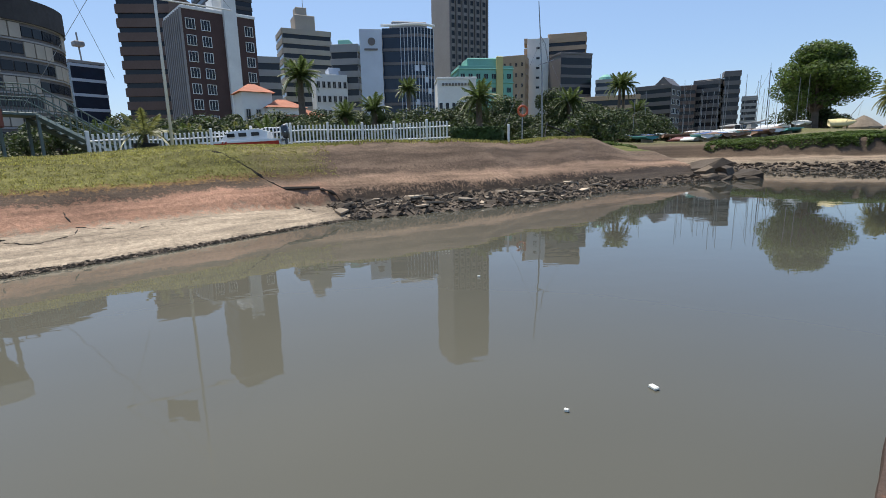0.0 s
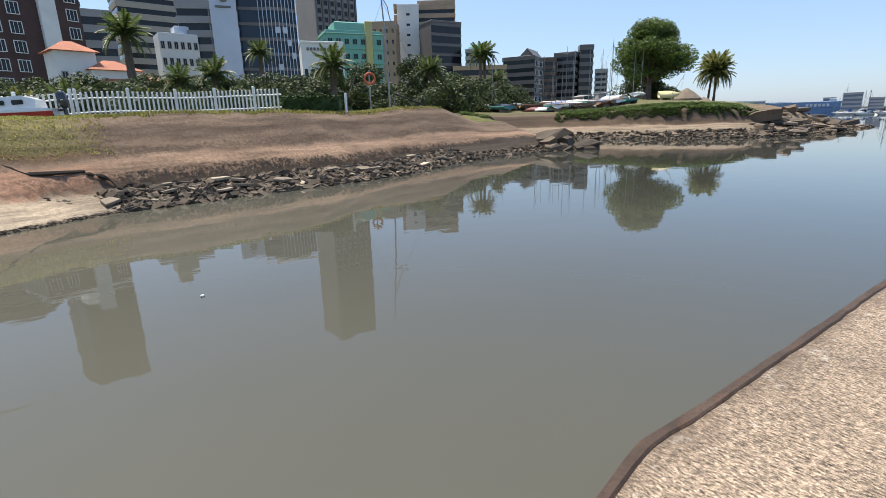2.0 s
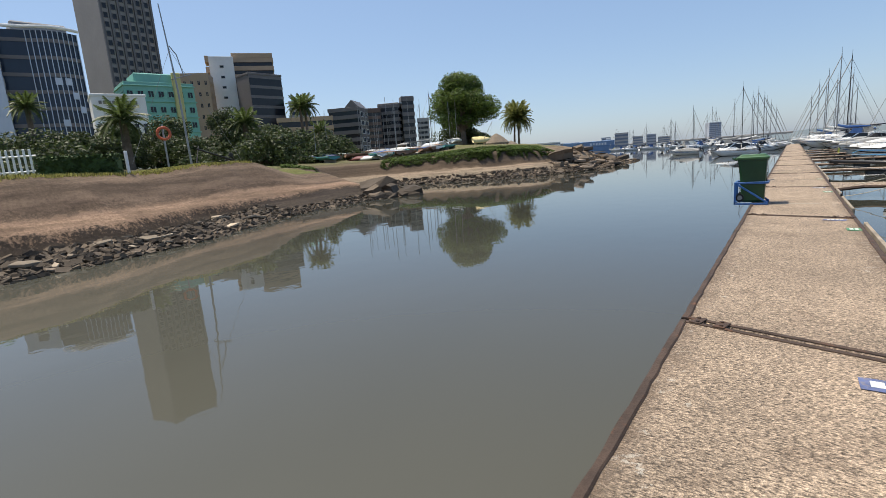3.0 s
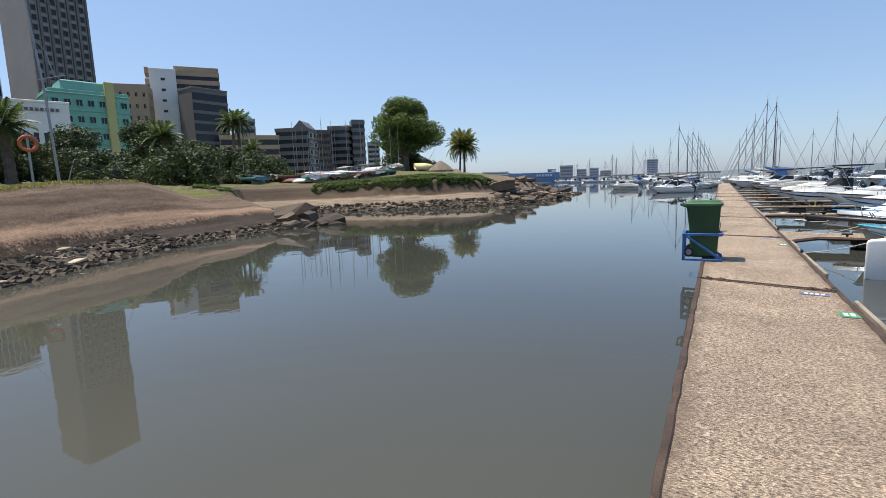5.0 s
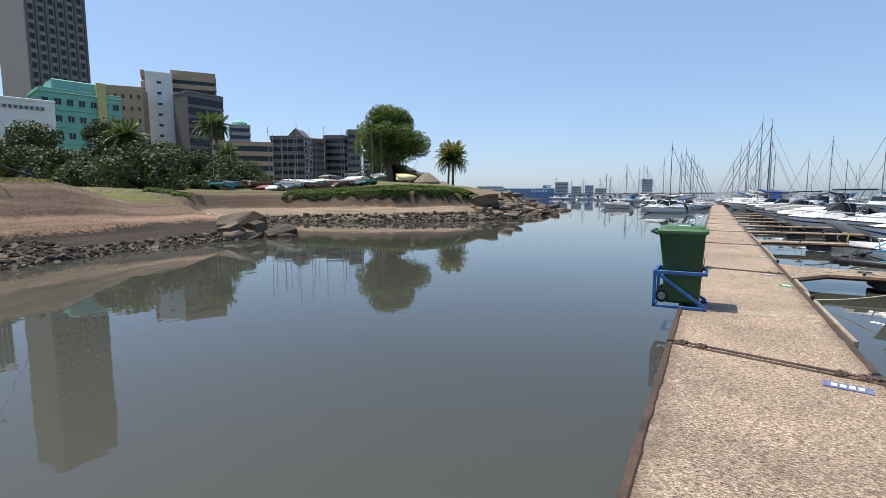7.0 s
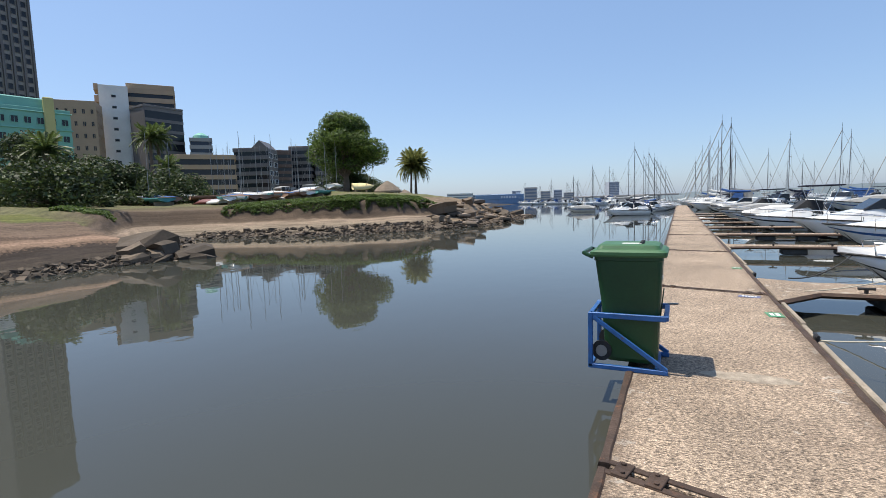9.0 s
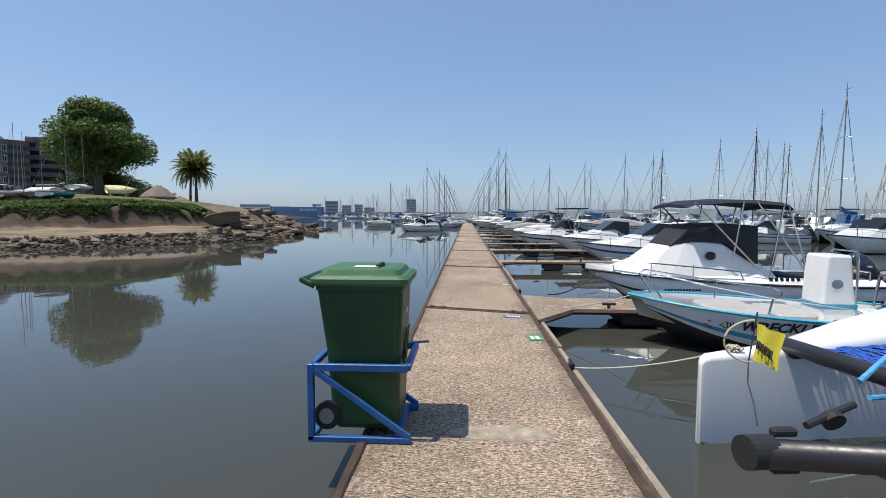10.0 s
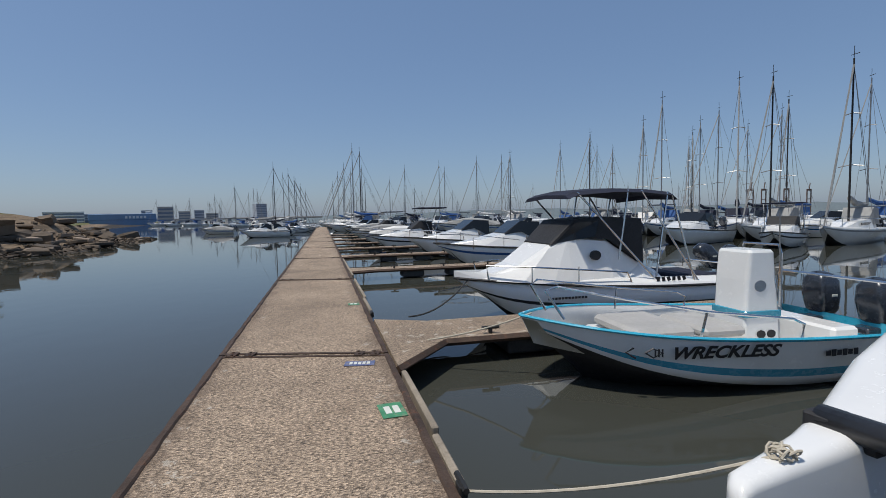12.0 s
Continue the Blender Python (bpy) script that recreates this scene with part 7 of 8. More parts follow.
def cat_hull(y, nose):
    """A plumb-bowed hull that widens and rises aft; its outer side stays straight."""
    def ring(x_, hw, top, bot, r):
        c = (top + bot) / 2
        return [(x_, y + hw - 0.25 + q[0], c + q[1]) for q in rrect(0, 0, 2 * hw, top - bot, 0, r, 5)]

    gg = Geo()
    gg.loft([ring(nose + f, hw, top, bot, r) for f, hw, top, bot, r in ((0.0, 0.02, 0.72, 0.0, 0.018), (0.01, 0.035, 0.76, -0.02, 0.03), (0.035, 0.05, 0.79, -0.04, 0.042), (0.09, 0.07, 0.81, -0.06, 0.05), (0.3, 0.085, 0.83, -0.09, 0.06), (0.62, 0.115, 0.85, -0.12, 0.07), (1.0, 0.165, 0.89, -0.14, 0.09), (1.8, 0.3, 1.0, -0.18, 0.11), (2.5, 0.38, 1.1, -0.2, 0.13), (3.4, 0.48, 1.22, -0.22, 0.15), (5.0, 0.55, 1.34, -0.25, 0.15), (9.0, 0.5, 1.3, -0.2, 0.15))])
    ob = part("hull", gg, GEL, catm, "white moulded catamaran hull", smooth=True)
    gg = Geo()
    gg.loft([ring(nose + f, hw + 0.004, 0.045, bot - 0.01, r) for f, hw, bot, r in ((0.02, 0.042, -0.03, 0.02), (0.1, 0.073, -0.07, 0.03), (0.3, 0.089, -0.1, 0.05), (1.0, 0.169, -0.15, 0.06), (2.5, 0.38, -0.21, 0.07), (5.0, 0.55, -0.26, 0.08), (9.0, 0.5, -0.21, 0.08))])
    part("boot_top", gg, ANTI, ob)
    return ob


cat_hull(0.0, 0.0)
cat_hull(-6.6, 0.9)
g = Geo()
for dx in (-0.055, 0.055):
    g.box((3.3 + dx, 0.2, 1.75), (0.05, 0.05, 1.3), 0.012, Matrix.Rotation(-0.06, 4, "Y"))
for zz, hh_ in ((1.3, 0.5), (2.34, 0.12)):
    g.box((3.3 - 0.06 * (zz - 1.75), 0.2, zz), (0.1, 0.045, hh_), 0.01, Matrix.Rotation(-0.06, 4, "Y"))
part("daggerboard", g, GEL, catm, "white slotted board standing out of the hull")
g = Geo()
g.tube([(0.84, -0.04, 0.88), (0.82, -0.5, 0.89), (0.82, -1.4, 0.9), (1.0, -3.2, 0.95), (1.6, -6.7, 0.9)], 0.07, 14)
part("crossbeam", g, CARBON, catm, "black carbon crossbeam", smooth=True)
g = Geo()
g.box((0.86, -0.06, 0.87), (0.18, 0.14, 0.1), 0.015)
g.box((0.86, -0.26, 0.84), (0.1, 0.1, 0.12), 0.015)
part("beam_bracket", g, BLKC, catm)
g = Geo()
nn = 44
grid_ = [[(0.85 + 2.8 * i / nn + 0.07 * j / nn + rng.uniform(-.02, .02), -0.27 - 5.9 * j / nn + rng.uniform(-.03, .03), 0.84 + 0.1 * (i / nn) - 0.1 * math.sin(math.pi * j / nn) * math.sin(math.pi * i / nn) + rng.uniform(-.015, .015)) for j in range(nn + 1)] for i in range(nn + 1)]
for i in range(nn + 1):
    g.tube(grid_[i], 0.011, 4)
    g.tube([grid_[k][i] for k in range(nn + 1)], 0.011, 4)
g.tube([grid_[0][k] for k in range(nn + 1)], 0.02, 6)
g.tube([grid_[k][0] for k in range(nn + 1)], 0.02, 6)
part("net", g, NET, catm, "blue trampoline net")
g = Geo()
FORE = pose(0.09, -1.26, 0.41)   # the gear at the tip of the bowsprit
g.tube([(-1.71, -3.46, 1.45), (0.3, -3.42, 1.28), (1.4, -3.4, 1.12), (2.6, -3.38, 0.98)], 0.034, 20)
part("bowsprit", g, CARBON, catm, "black carbon bowsprit", smooth=True).matrix_basis = GEAR
g = Geo()
g.tube([(-1.83, -2.2, 1.042), (-1.76, -2.19, 1.038)], 0.039, 20)
g.box((-1.72, -2.18, 0.998), (0.07, 0.035, 0.03), 0.006)
g.box((-1.72, -2.175, 1.078), (0.06, 0.024, 0.02), 0.005)
g.tube([(-1.58, -2.16, 1.09), (-1.58, -2.14, 1.1)], 0.026, 14)
g.tube([(-1.66, -2.17, 1.09), (-1.5, -2.12, 1.12)], 0.009, 8)
part("tip_fitting", g, BLKC, catm).matrix_basis = GEAR @ FORE
for pts in (((-1.47, -2.1, 1.17), (-1.35, -2.05, 1.22), (-0.3, -1.6, 1.14), (1.4, -1.0, 1.0), (2.6, -0.7, 0.95)), ((-1.47, -2.13, 1.14), (-0.6, -1.95, 1.09), (1.0, -1.62, 1.03), (3.0, -1.3, 1.0))):
    g = Geo()
    g.tube(pts, 0.007, 8)
    part("furling_rope", g, ROPEB, catm, "blue flecked rope").matrix_basis = GEAR @ FORE
for pts in (((-1.6, -2.22, 0.94), (2.2, -3.5, 0.4)), ((-1.6, -2.12, 0.92), (2.2, -0.5, 0.35))):
    g = Geo()
    g.tube(pts, 0.003, 5)
    part("bobstay", g, WIRE, catm).matrix_basis = GEAR @ FORE
# yellow pennant on a line that stands up from the tip
def aboard(*p):
    return CAT_AT.inverted() @ Vector(p)


g = Geo()
g.tube([aboard(*p) for p in ((0.56, 7.78, 1.5), (0.585, 7.84, 1.53), (0.6, 7.9, 1.57), (0.62, 7.935, 1.62), (0.635, 7.93, 1.76))], 0.002, 6)
flagst = part("flag_line", g, ROPED, catm)
g = Geo()
g.tube([aboard(0.628 - 0.08 * math.sin(math.pi * k / 14), 7.93, 1.677 + 0.06 * math.cos(math.pi * k / 14)) for k in range(15)], 0.0028, 6)
part("flag_loop", g, ROPE, flagst)
hoist, fly, drop = Vector((0.635, 7.93, 1.728)), Vector((-0.03, -0.165, 0.008)), Vector((-0.004, 0.008, -0.104))
g = Geo()
g.loft([[aboard(*(hoist + fly * (k / 8) + drop * (r / 5) * (1 - 0.012 * k) + Vector((0.006 * math.sin(k * 1.1 + r * 0.6), 0, 0)))) for k in range(9)] for r in range(6)], closed=False, cap=(False, False))
fl_ob = part("flag", g, YELLOW, flagst, "small yellow pennant", smooth=True)
fx_, fy_ = fly.normalized(), drop.normalized()
fz_ = fx_.cross(fy_).normalized()
place = hoist + fly * 0.22 + drop * 0.4 - 0.007 * fz_ * (1 if fz_.x > 0 else -1)
text_part("BANDIT", 0.033, fl_ob, CAT_AT.inverted() @ Matrix(((fx_.x, fy_.x, fz_.x, place.x), (fx_.y, fy_.y, fz_.y, place.y), (fx_.z, fy_.z, fz_.z, place.z), (0, 0, 0, 1))), INK)


def rope(name, label, pts, r, material):
    gg = Geo()
    gg.tube(pts, r, 6)
    ob = part(name, gg, material)
    return tagged(ob, label, "rope")


def sag(p, q, drop, n=10):
    p, q = Vector(p), Vector(q)
    return [p.lerp(q, k / n) - Vector((0, 0, drop * 4 * (k / n) * (1 - k / n))) for k in range(n + 1)]


rope("mooring_rope", "pale mooring rope from the deck edge to the catamaran", sag((1.02, 11.85, 0.36), (2.2, 10.97, 0.83), 0.06), 0.009, ROPE)
g = Geo()
g.tube([(2.23 + (0.03 + 0.0006 * k) * math.cos(a * 1.3), 10.98 + 0.05 * math.sin(a), 0.84 + 0.022 * math.sin(2.2 * a)) for k, a in ((k, k * 0.45) for k in range(56))], 0.0065, 6)
tagged(part("rope_coil", g, ROPE), "knotted pale rope coil on the white hull", "rope")
rope("mooring_rope", "dark mooring rope from a cleat to the cabin boat", sag((1.5, 16.6, 0.4), (2.8, 17.7, 0.8), 0.16), 0.014, ROPED)
rope("mooring_rope", "pale mooring rope from the finger to the ski boat", sag((1.5, 15.2, 0.38), (2.6, 14.5, 0.78), 0.04), 0.011, ROPE)
for y_ in (11.85, 17.05):
    gg = Geo()
    gg.tube([(0.98, y_ - 0.1, TOP + 0.06), (0.98, y_ + 0.1, TOP + 0.06)], 0.02, 6)
    gg.box((0.98, y_, TOP + 0.02), (0.05, 0.1, 0.08), 0.01)
    tagged(part("cleat", gg, BLACKI), "black iron mooring cleat on the deck edge", "cleat")


# ---- boats of the marina, built once each ----
def small_motorboat(m, L, label, cover=None, canopy=False, console=False, hull_mats=None):
    root = thing("motorboat", label, "boat", m, "moored motorboats")
    gg, tp = hull_geo(L, L * 0.37, L * 0.11, L * 0.16, 0.25, ((0.28, 0), (0.72, 1), (0.8, 2), (1.0, 1)), 14, 0.16, 2.2, True, 0.0)
    part("hull", gg, hull_mats or [ANTI, GEL, COVERS[0]], root, smooth=True)
    part("rub_rail", rail_geo(tp, 0.01, 0.03), BLKC, root)
    zd = L * 0.12
    if cover is not None:
        gg = Geo()
        gg.loft([[(x, w, zd), (x, w * 0.8, z), (x, 0, z + 0.1), (x, -w * 0.8, z), (x, -w, zd)] for x, w, z in ((0.1, L * .16, zd + .15), (L * .3, L * .18, zd + .5), (L * .55, L * .17, zd + .55), (L * .85, L * .07, zd + .2))], closed=False)
        part("cover", gg, cover, root)
    else:
        gg = Geo()
        gg.loft([[(x, w, z0), (x, w * .8, z1), (x, -w * .8, z1), (x, -w, z0)] for x, w, z0, z1 in ((L * .92, L * .03, zd + .12, zd + .16), (L * .72, L * .12, zd + .1, zd + .34), (L * .52, L * .15, zd + .05, zd + .62), (L * .45, L * .15, zd, zd + .62))])
        part("cabin", gg, GEL, root)
        gg = Geo()
        gg.loft([[(x, w, z0), (x, w * .9, z1), (x, -w * .9, z1), (x, -w, z0)] for x, w, z0, z1 in ((L * .58, L * .12, zd + .5, zd + .56), (L * .48, L * .135, zd + .6, zd + 1.0), (L * .36, L * .14, zd + .2, zd + .95))])
        part("windscreen", gg, TINT if not canopy else BLKC, root)
    if canopy:
        gg = Geo()
        gg.box((L * .36, 0, zd + 1.75), (L * .3, L * .34, 0.08), 0.03)
        part("bimini_top", gg, NAVY, root)
        for sx in (.24, .48):
            for sy in (-1, 1):
                gg = Geo()
                gg.tube([(L * .36, sy * L * .16, zd), (L * sx, sy * L * .16, zd + 1.75)], 0.018, 5)
                part("pole", gg, CHROME, root)
    if console:
        gg = Geo()
        gg.box((L * .3, 0, zd + 0.55), (0.5, 0.6, 1.0), 0.06)
        part("console", gg, GEL, root)
    gg = Geo()
    for s in (1, -1):
        gg.tube([(L * .5, s * L * .16, zd + .3), (L * .75, s * L * .13, zd + .5), (L * .96, s * L * .02, zd + .55)], 0.015, 5)
        for f_, w_ in ((.6, .155), (.78, .12)):
            gg.tube([(L * f_, s * L * w_, zd), (L * f_, s * L * w_, zd + .42)], 0.012, 4)
    part("bow_rail", gg, CHROME, root)
    for s in (-.3, .3):
        outboard(root, 0, s, zd * 0.9, 0.9, 30 if L > 5.5 else 0)
    return root


def yacht(m, L, mast, label, trim, cover, group="moored yachts"):
    root = thing("sailing_yacht", label, "yacht", m, group)
    gg, tp = hull_geo(L, L * 0.3, L * 0.1, L * 0.135, 0.3, ((0.22, 0), (0.8, 1), (0.87, 2), (1.0, 1)), 14, 0.12, 2.0, True, 0.0, 0.75)
    part("hull", gg, [ANTI, GEL, trim], root, smooth=True)
    zd = L * 0.105
    gg = Geo()
    gg.loft([[(x, w, zd), (x, w * .85, z), (x, -w * .85, z), (x, -w, zd)] for x, w, z in ((L * .28, L * .1, zd + .45), (L * .35, L * .1, zd + .55), (L * .6, L * .085, zd + .4), (L * .72, L * .05, zd + .12))])
    part("coachroof", gg, GEL, root)
    for s in (1, -1):
        gg = Geo()
        gg.box((L * .47, s * L * .088, zd + .27), (L * .2, 0.03, 0.14), 0.01)
        part("cabin_window", gg, TINT, root)
    gg = Geo()
    gg.loft([[(x, w, zd + .2), (x, w * .9, z), (x, -w * .9, z), (x, -w, zd + .2)] for x, w, z in ((L * .22, L * .1, zd + 1.15), (L * .32, L * .1, zd + 1.2), (L * .38, L * .09, zd + .6))])
    part("sprayhood", gg, cover, root)
    gg = Geo()
    gg.tube([(L * .52, 0, zd), (L * .515, 0, mast)], [0.06, 0.045], 7)
    mo = part("mast", gg, WIRE if trim is not COVERS[1] else BLKC, root)
    for f_ in (.42, .7):
        gg = Geo()
        gg.tube([(L * .51, -L * .085 * (1.3 - f_), mast * f_), (L * .515, 0, mast * f_ + .1), (L * .51, L * .085 * (1.3 - f_), mast * f_)], 0.03, 5)
        part("spreader", gg, WIRE, mo)
    gg = Geo()
    gg.tube([(L * .515, 0, mast), (L * .515, 0, mast + .7)], 0.015, 4)
    gg.tube([(L * .515, -.15, mast + .2), (L * .515, .25, mast + .25)], 0.02, 4)
    part("masthead", gg, BLKC, mo)
    gg = Geo()
    gg.tube([(L * .51, 0, zd + 1.2), (L * .12, 0, zd + 1.25)], 0.05, 6)
    bo = part("boom", gg, WIRE, root)
    gg = Geo()
    gg.tube([(L * .51, 0, zd + 1.75), (L * .4, 0, zd + 1.45), (L * .13, 0, zd + 1.38)], [0.14, 0.17, 0.09], 7)
    part("sail_cover", gg, cover, bo)
    for q, r_w in (((L * .98, 0, L * .14), .045), ((0.1, 0, zd + .1), .014), ((L * .5, L * .14, zd), .014), ((L * .5, -L * .14, zd), .014)):
        gg = Geo()
        gg.tube([(L * .515, 0, mast * .97), q], r_w, 4)
        part("stay", gg, WIRE if r_w < .03 else COVERS[1], root)
    gg = Geo()
    for s in (1, -1):
        gg.tube([(0.2, s * L * .11, zd + .6), (L * .5, s * L * .148, zd + .55), (L * .85, s * L * .06, zd + .65), (L * .97, 0, zd + .7)], 0.014, 4)
        for f_, w_ in ((.05, .11), (.3, .143), (.6, .14), (.85, .06)):
            gg.tube([(L * f_, s * L * w_, zd), (L * f_, s * L * w_, zd + .6)], 0.013, 4)
    part("guard_rail", gg, CHROME, root)
    return root


def at_mast(x, y, rz, L, s=1.0):
    """The pose of a yacht whose mast stands at x, y."""
    a = radians(rz)
    return pose(x - 0.52 * L * s * math.cos(a), y - 0.52 * L * s * math.sin(a), 0, 0, 0, rz) @ Matrix.Scale(s, 4)


mb = [small_motorboat(pose(10.2, 26.6, 0, 0, 0, 178), 6.0, "white open motorboat with a console and bow rail", None, False, True),
      small_motorboat(pose(10.2, 32.4, 0, 0, 0, 182), 6.2, "white cuddy motorboat with dark screen", None, False, False, [ANTI, GEL, GEL]),
      small_motorboat(pose(8.6, 38.2, 0, 0, 0, 180), 5.8, "white motorboat with a black canopy and dark hull", None, True, False, [ANTI, GEL, BLKC]),
      small_motorboat(pose(8.2, 44.0, 0, 0, 0, 180), 5.6, "motorboat under a white cover", COVERS[2], False, False, [ANTI, GEL, COVERS[0]]),
      small_motorboat(pose(8.4, 50.0, 0, 0, 0, 181), 6.2, "motorboat under a grey canvas cover", COVERS[1], False, False, [ANTI, GELD, COVERS[0]])]
ya = [yacht(at_mast(28.5, 45.6, 215, 8.5), 8.5, 11.4, "white sailing yacht with blue sail cover and dark mast", COVERS[0], COVERS[0]),
      yacht(at_mast(28.3, 34.9, 200, 8.0), 8.0, 10.4, "white sailing yacht with grey canvas and tall mast", COVERS[1], COVERS[1]),
      yacht(at_mast(29.9, 39.1, 225, 8.6), 8.6, 11.3, "white sailing yacht with navy sprayhood", COVERS[0], NAVY),
      yacht(at_mast(23.2, 80.7, 190, 8), 8.0, 10.5, "small white yacht with white canvas", COVERS[4], COVERS[2])]
rnd = random.Random(77)
YM, YL = (11.4, 10.4, 11.3, 10.5), (8.5, 8.0, 8.6, 8.0)
for k, (x, y, mh) in enumerate(((27.8, 62.6, 10.0), (29.7, 59.2, 10.8), (31.8, 58.0, 9.0), (28.5, 48.1, 10.0), (30.3, 41.4, 9.7), (28.4, 30.1, 10.0), (30.6, 26.8, 10.4), (36, 30, 10.5), (38, 36, 11), (40, 44, 11.5), (38, 52, 11), (44, 38, 12), (46, 50, 12), (44, 60, 11.5), (50, 58, 12), (52, 70, 12), (36, 70, 11), (26, 74, 10.5), (42, 78, 12), (30, 88, 11.5), (20, 92, 11), (50, 86, 12.5), (16, 104, 11.5), (36, 100, 12), (26, 112, 12))):
    src_ = ya[k % 4]
    base_h = YM[k % 4]
    copy_thing(src_, at_mast(x, y, rnd.uniform(170, 235), YL[k % 4], mh / base_h))
for k, (x, y) in enumerate(((24.5, 43), (25, 35.6), (26, 31.5), (25.5, 23.5), (24.5, 53), (26, 58.8), (27, 66), (22, 70), (33, 48), (36, 42), (20, 62), (34, 64), (18, 78), (40, 56), (28, 96), (14, 84), (42, 68), (46, 44), (36, 34), (24, 102))):
    copy_thing(mb[(0, 1, 2, 1, 4, 3)[k % 6]], pose(x, y, 0, 0, 0, rnd.uniform(150, 240)) @ Matrix.Scale(rnd.uniform(0.9, 1.25), 4))
# boats farther up both sides of the walkway
for k, y in enumerate((54.8, 60.5, 66.5, 72.0, 78.0, 84.0)):
    copy_thing(mb[(2, 4, 0, 3, 1, 4)[k]], pose(8.6, y, 0, 0, 0, rnd.uniform(176, 184)))
for k, (x, y, mh) in enumerate(((4.9, 86.0, 12.7), (6.1, 87.0, 12.3), (10.5, 85.5, 7.8), (4.9, 116, 13.0), (3.6, 117, 11.5), (2.6, 121, 9.6), (5.6, 104, 11), (4.4, 110, 10.5), (7.2, 98, 11.0), (8.6, 108, 9.5))):
    copy_thing(ya[k % 4], at_mast(x, y, rnd.uniform(172, 188), YL[k % 4], mh / YM[k % 4]))
for k, (x, y) in enumerate(((-3.6, 68), (-7.5, 72), (-4.5, 76), (-9.5, 82), (-12.5, 88), (-6, 84), (-14, 93))):
    copy_thing(mb[(1, 0, 3, 0, 4, 2, 0)[k]], pose(x, y, 0, 0, 0, rnd.uniform(-20, 20) + (0 if k % 2 else 180)) @ Matrix.Scale(0.85, 4))
for k, (x, y, mh) in enumerate(((-6.6, 86, 9.9), (-5.4, 87.5, 8.7), (-4.9, 92, 9.5), (-3.6, 89, 7.9), (-4.3, 98, 9), (-3.2, 95, 7.6), (-2.6, 101, 7))):
    copy_thing(ya[(k + 1) % 4], at_mast(x, y, rnd.uniform(-15, 15), YL[(k + 1) % 4], mh / YM[(k + 1) % 4]))
# far marina on both sides
for k in range(34):
    x, y = -12 - k * 2.3 + rnd.uniform(-8, 8), 165 + k * 5 + rnd.uniform(-22, 22)
    src_ = ya[k % 4] if k % 3 else mb[k % 5]
    copy_thing(src_, pose(x, y, 0, 0, 0, rnd.uniform(0, 360)) @ Matrix.Scale(rnd.uniform(0.9, 1.3), 4))
for k in range(44):
    x, y = 14 + rnd.random() * 150, 130 + rnd.random() * 190
    copy_thing(ya[k % 4], pose(x, y, 0, 0, 0, rnd.uniform(0, 360)) @ Matrix.Scale(rnd.uniform(0.85, 1.25), 4))

# ---- boats laid up in the yard ----
YARDC = [COVERS[1], COVERS[2], GELD, COVERS[3], COVERS[0]]


def dinghy(x, y, rz, L, material, label, mode, mast=0.0, roll=0):
    z = ground(x, y)
    root = thing("dinghy", label, "dinghy", pose(x, y, z + (0.45 if mode != "upturned" else 0.4), roll, 0, rz), "yard dinghies")
    gg, tp = hull_geo(L, L * 0.36, 0.34, 0.42, 0.1, ((0.5, 0), (1.0, 0)), 12, 0.1, 2.2, mode != "open", 0.0)
    if mode == "upturned":
        gg.v = [(px_, -py_, 0.06 - pz_ + 0.0) for px_, py_, pz_ in gg.v]
    part("hull", gg, material, root, smooth=True)
    if mode == "covered":
        gg = Geo()
        gg.loft([[(xx, w, .36), (xx, w * .5, zz - .03), (xx, 0, zz), (xx, -w * .5, zz - .03), (xx, -w, .36)] for xx, w, zz in ((0.05, L * .15, .4), (L * .45, L * .18, .58), (L * .95, L * .02, .42))], closed=False)
        part("cover", gg, YARDC[int(abs(x * 7 + y * 3)) % len(YARDC)], root)
    for xx in (L * .2, L * .7):
        if mode != "upturned":
            gg = Geo()
            gg.box((xx, 0, -0.24), (0.12, L * .3, 0.46), 0.02)
            part("chock", gg, TIMBER, root)
    if mast:
        gg = Geo()
        gg.tube([(L * .6, 0, .3), (L * .58, 0, mast)], [0.035, 0.02], 5)
        part("mast", gg, WIRE, root)
        gg = Geo()
        gg.tube([(L * .58, 0, mast * .95), (L * .97, 0, .4)], 0.008, 4)
        part("stay", gg, WIRE, root)


YARDM = [GELD, COVERS[4], COVERS[3], GEL, COVERS[3], COVERS[1], COVERS[4], mat("maroon_hull_paint", (0.16, 0.045, 0.035), 0.5, 0, 0.2, 2, 10, 0.03)]
rnd = random.Random(31)
spots = [(-36.0 - 0.08 * k + rnd.uniform(-.8, .8), 37.5 + 0.62 * k + rnd.uniform(-.5, .5)) for k in range(26)] + [(-43.0 - 0.2 * k + rnd.uniform(-1.5, 1.5), 34.0 + 1.15 * k + rnd.uniform(-.5, .5)) for k in range(22)]
for k, (x, y) in enumerate(spots):
    dinghy(x - (2.6 if k % 2 else 0) - 1.0, y, rnd.uniform(-40, 40) + (180 if k % 3 else 90), rnd.uniform(3.8, 5.2), YARDM[(k * 3) % 8], "small sailing dinghy laid up on the grass", ("covered", "upturned", "decked", "covered")[k % 4], rnd.choice((0, 5.0, 6.0, 6.6)) if k % 4 in (0, 2) else 0)
dinghy(-35.6, 53.0, 60, 2.8, mat("pale_yellow_hull", (0.65, 0.55, 0.28), 0.5, 0, 0.15, 2, 10, 0.03), "pale yellow dinghy propped upright on its side", "decked", 3.6, 50)
dinghy(-39.5, 50.8, 80, 2.4, GEL, "upturned white dinghy on the grass", "upturned")
dinghy(-36, 71.5, 90, 2.2, GEL, "upturned white dinghy beside the palms", "upturned")
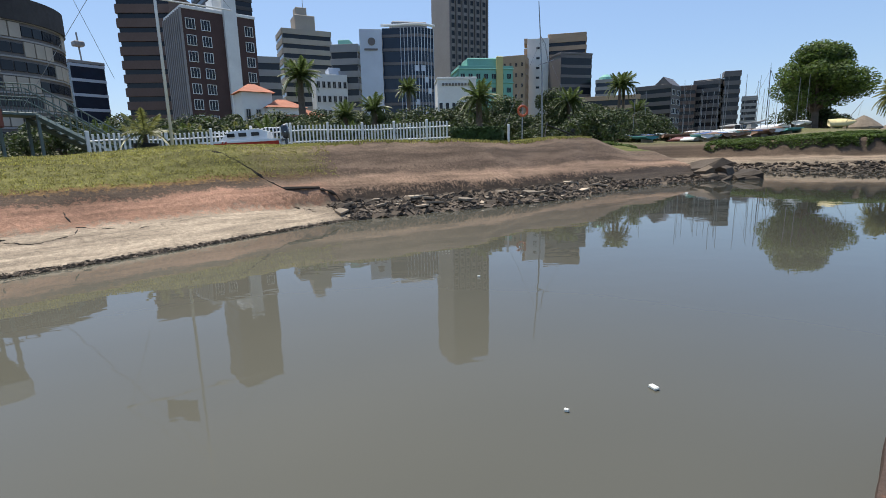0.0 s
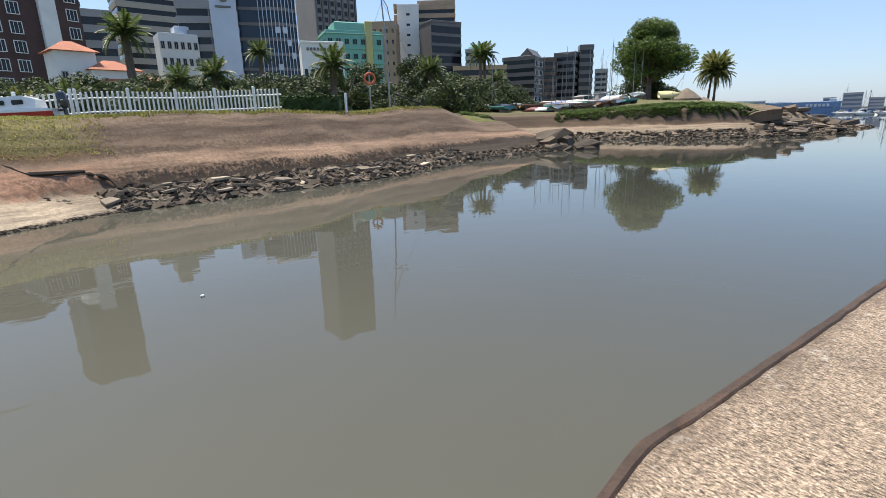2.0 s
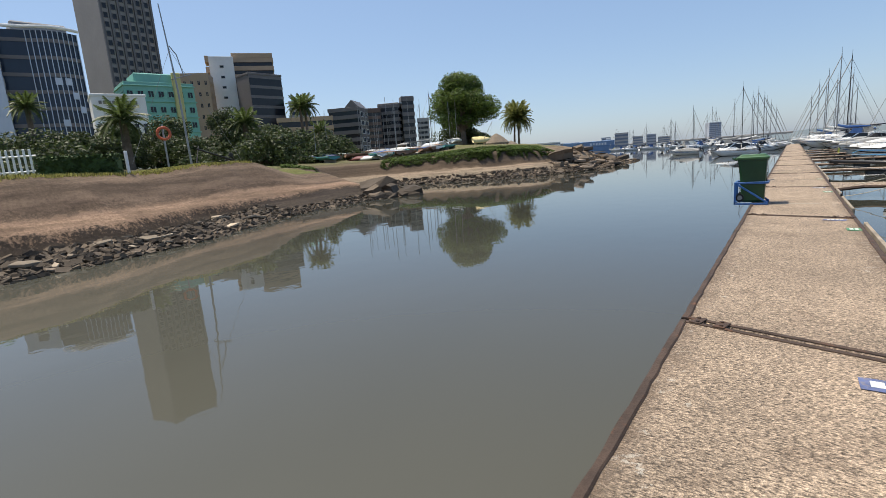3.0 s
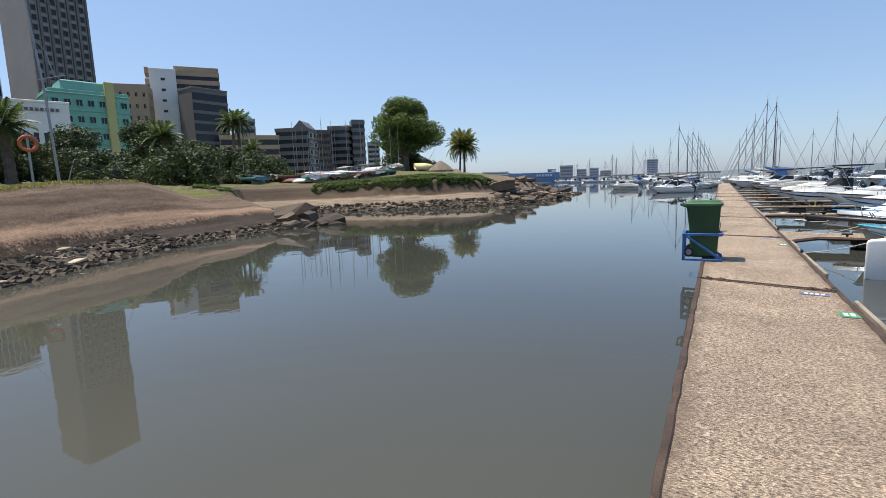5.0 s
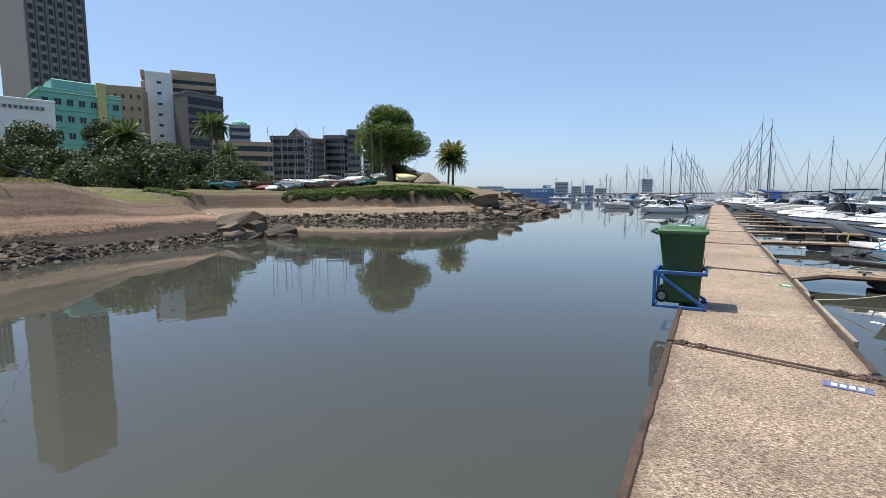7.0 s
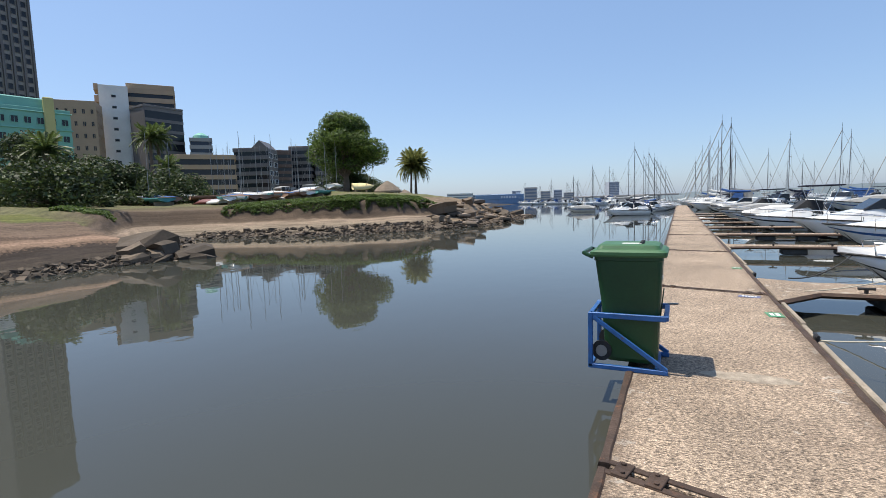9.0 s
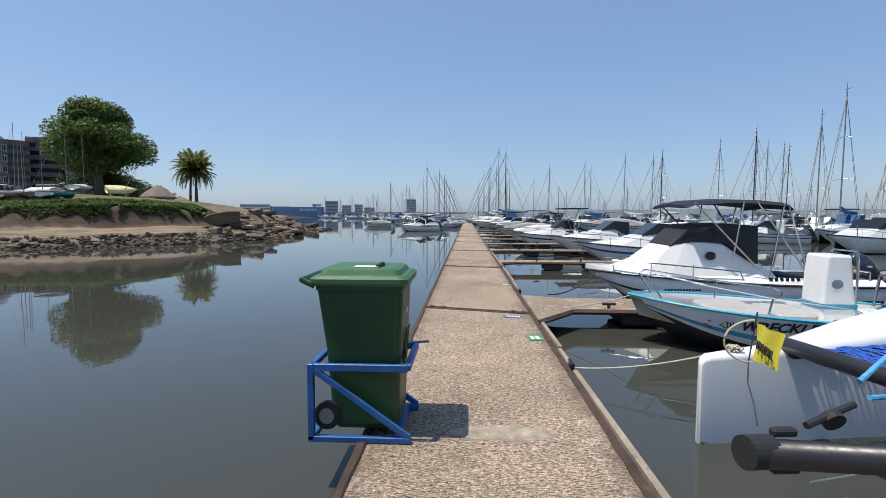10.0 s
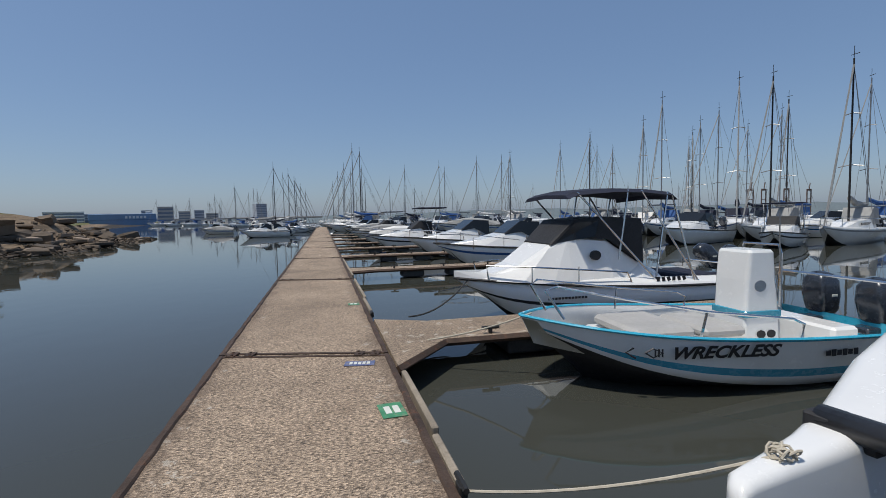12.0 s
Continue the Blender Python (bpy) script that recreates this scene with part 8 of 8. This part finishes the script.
yy_ = copy_thing(ya[1], pose(-61, 71.5, ground(-61, 71.5) + 0.25, 0, 0, 60) @ Matrix.Scale(1.1, 4))
tagged(yy_, "white keelboat with tall mast laid up ashore", group="yard boats")
yy_ = copy_thing(mb[1], pose(-47, 54.5, ground(-47, 54.5) + 0.35, 0, 0, 140) @ Matrix.Scale(0.7, 4))
tagged(yy_, "white motorboat parked on a trailer ashore", group="yard boats")

# red and white motor cruiser laid up beside the fence
rw = thing("motor_cruiser", "white cabin cruiser with red bow stripes on a trailer", "boat", pose(-25.21, -6.66, 2.35, 0, 3, -108) @ Matrix.Scale(1.1, 4))
g, tops = hull_geo(3.7, 1.3, 0.42, 0.5, 0.2, ((0.3, 0), (0.55, 1), (0.85, 1), (1.0, 0)), 14, 0.12, 2.2)
part("hull", g, [GEL, COVERS[6]], rw, smooth=True)
g = Geo()
g.loft([[(x_, w_, .42), (x_, w_ * .8, z_), (x_, -w_ * .8, z_), (x_, -w_, .42)] for x_, w_, z_ in ((.5, .5, .75), (.9, .52, .9), (2.1, .48, .85), (2.6, .35, .52))])
cb_ = part("cabin", g, GEL, rw)
for s in (1, -1):
    for xx in (1.0, 1.55, 2.05):
        g = Geo()
        g.box((xx, s * .49, .68), (.34, .05, .16), 0.02)
        part("cabin_window", g, TINT, cb_)
    for k in range(4):
        g = Geo()
        g.add([(2.2 + .16 * k, s * (.635 - .05 * k), .42), (2.28 + .16 * k, s * (.62 - .055 * k), .42), (2.5 + .16 * k, s * (.5 - .07 * k), .02), (2.42 + .16 * k, s * (.52 - .07 * k), .02)], [(0, 1, 2, 3)])
        part("stripe", g, COVERS[6], rw)
outboard(rw, 0, 0, 0.3, 0.8)
g = Geo()
g.box((1.6, 0, -0.28), (2.8, 0.9, 0.1), 0.02)
part("trailer_frame", g, BLACKI, rw)
for s in (-.5, .5):
    g = Geo()
    g.tube([(1.3, s - .06, -0.75), (1.3, s + .06, -0.43)], .26, 12)
    part("wheel", g, RUBBER, rw)
# white cars parked behind the fence
for k, (x, y) in enumerate(((-31.7, -9.5), (-34.0, -6.0))):
    car = thing("parked_car", "white car parked behind the fence", "car", pose(x, y, ground(x, y), 0, 0, 70), "parked cars")
    g = Geo()
    g.loft([rrect(0, 0, 3.9, 1.6, .25, .2), rrect(0, 0, 4.0, 1.66, .55, .25), rrect(0, 0, 3.9, 1.6, .78, .25)])
    part("body", g, GEL, car)
    g = Geo()
    g.loft([rrect(-.2, 0, 2.4, 1.45, .78, .2), rrect(-.3, 0, 1.6, 1.2, 1.3, .2)])
    cn = part("cabin", g, TINT, car)
    g = Geo()
    g.loft([rrect(-.3, 0, 1.62, 1.22, 1.29, .2), rrect(-.3, 0, 1.5, 1.1, 1.36, .2)])
    part("roof", g, GEL, cn)
    for sx in (-1.2, 1.2):
        for sy in (-.75, .75):
            g = Geo()
            g.tube([(sx, sy - .1, .3), (sx, sy + .1, .3)], .3, 14)
            part("wheel", g, RUBBER, car)
# green screen fence on the promontory
g = Geo()
for k in range(9):
    g.box((-43 + 0.35 * k, 87 + 0.3 * k, ground(-42, 88) + .45), (.05, .85, .9), .01)
tagged(part("screen_fence", g, COVERS[4]), "dark green screen fence on the point", "fence")
# bits afloat
rnd = random.Random(4)
for k, (x, y, s) in enumerate(((-2.08, -5.64, .05), (-2.07, -6.5, .025), (-6.0, -5.3, .03))):
    g = Geo()
    g.box((x, y, 0.012), (s * 1.6, s, .03), .008, Matrix.Rotation(k * 0.8, 4, "Z"))
    tagged(part("floating_scrap", g, PAPER), "small white plastic scrap afloat", "litter")
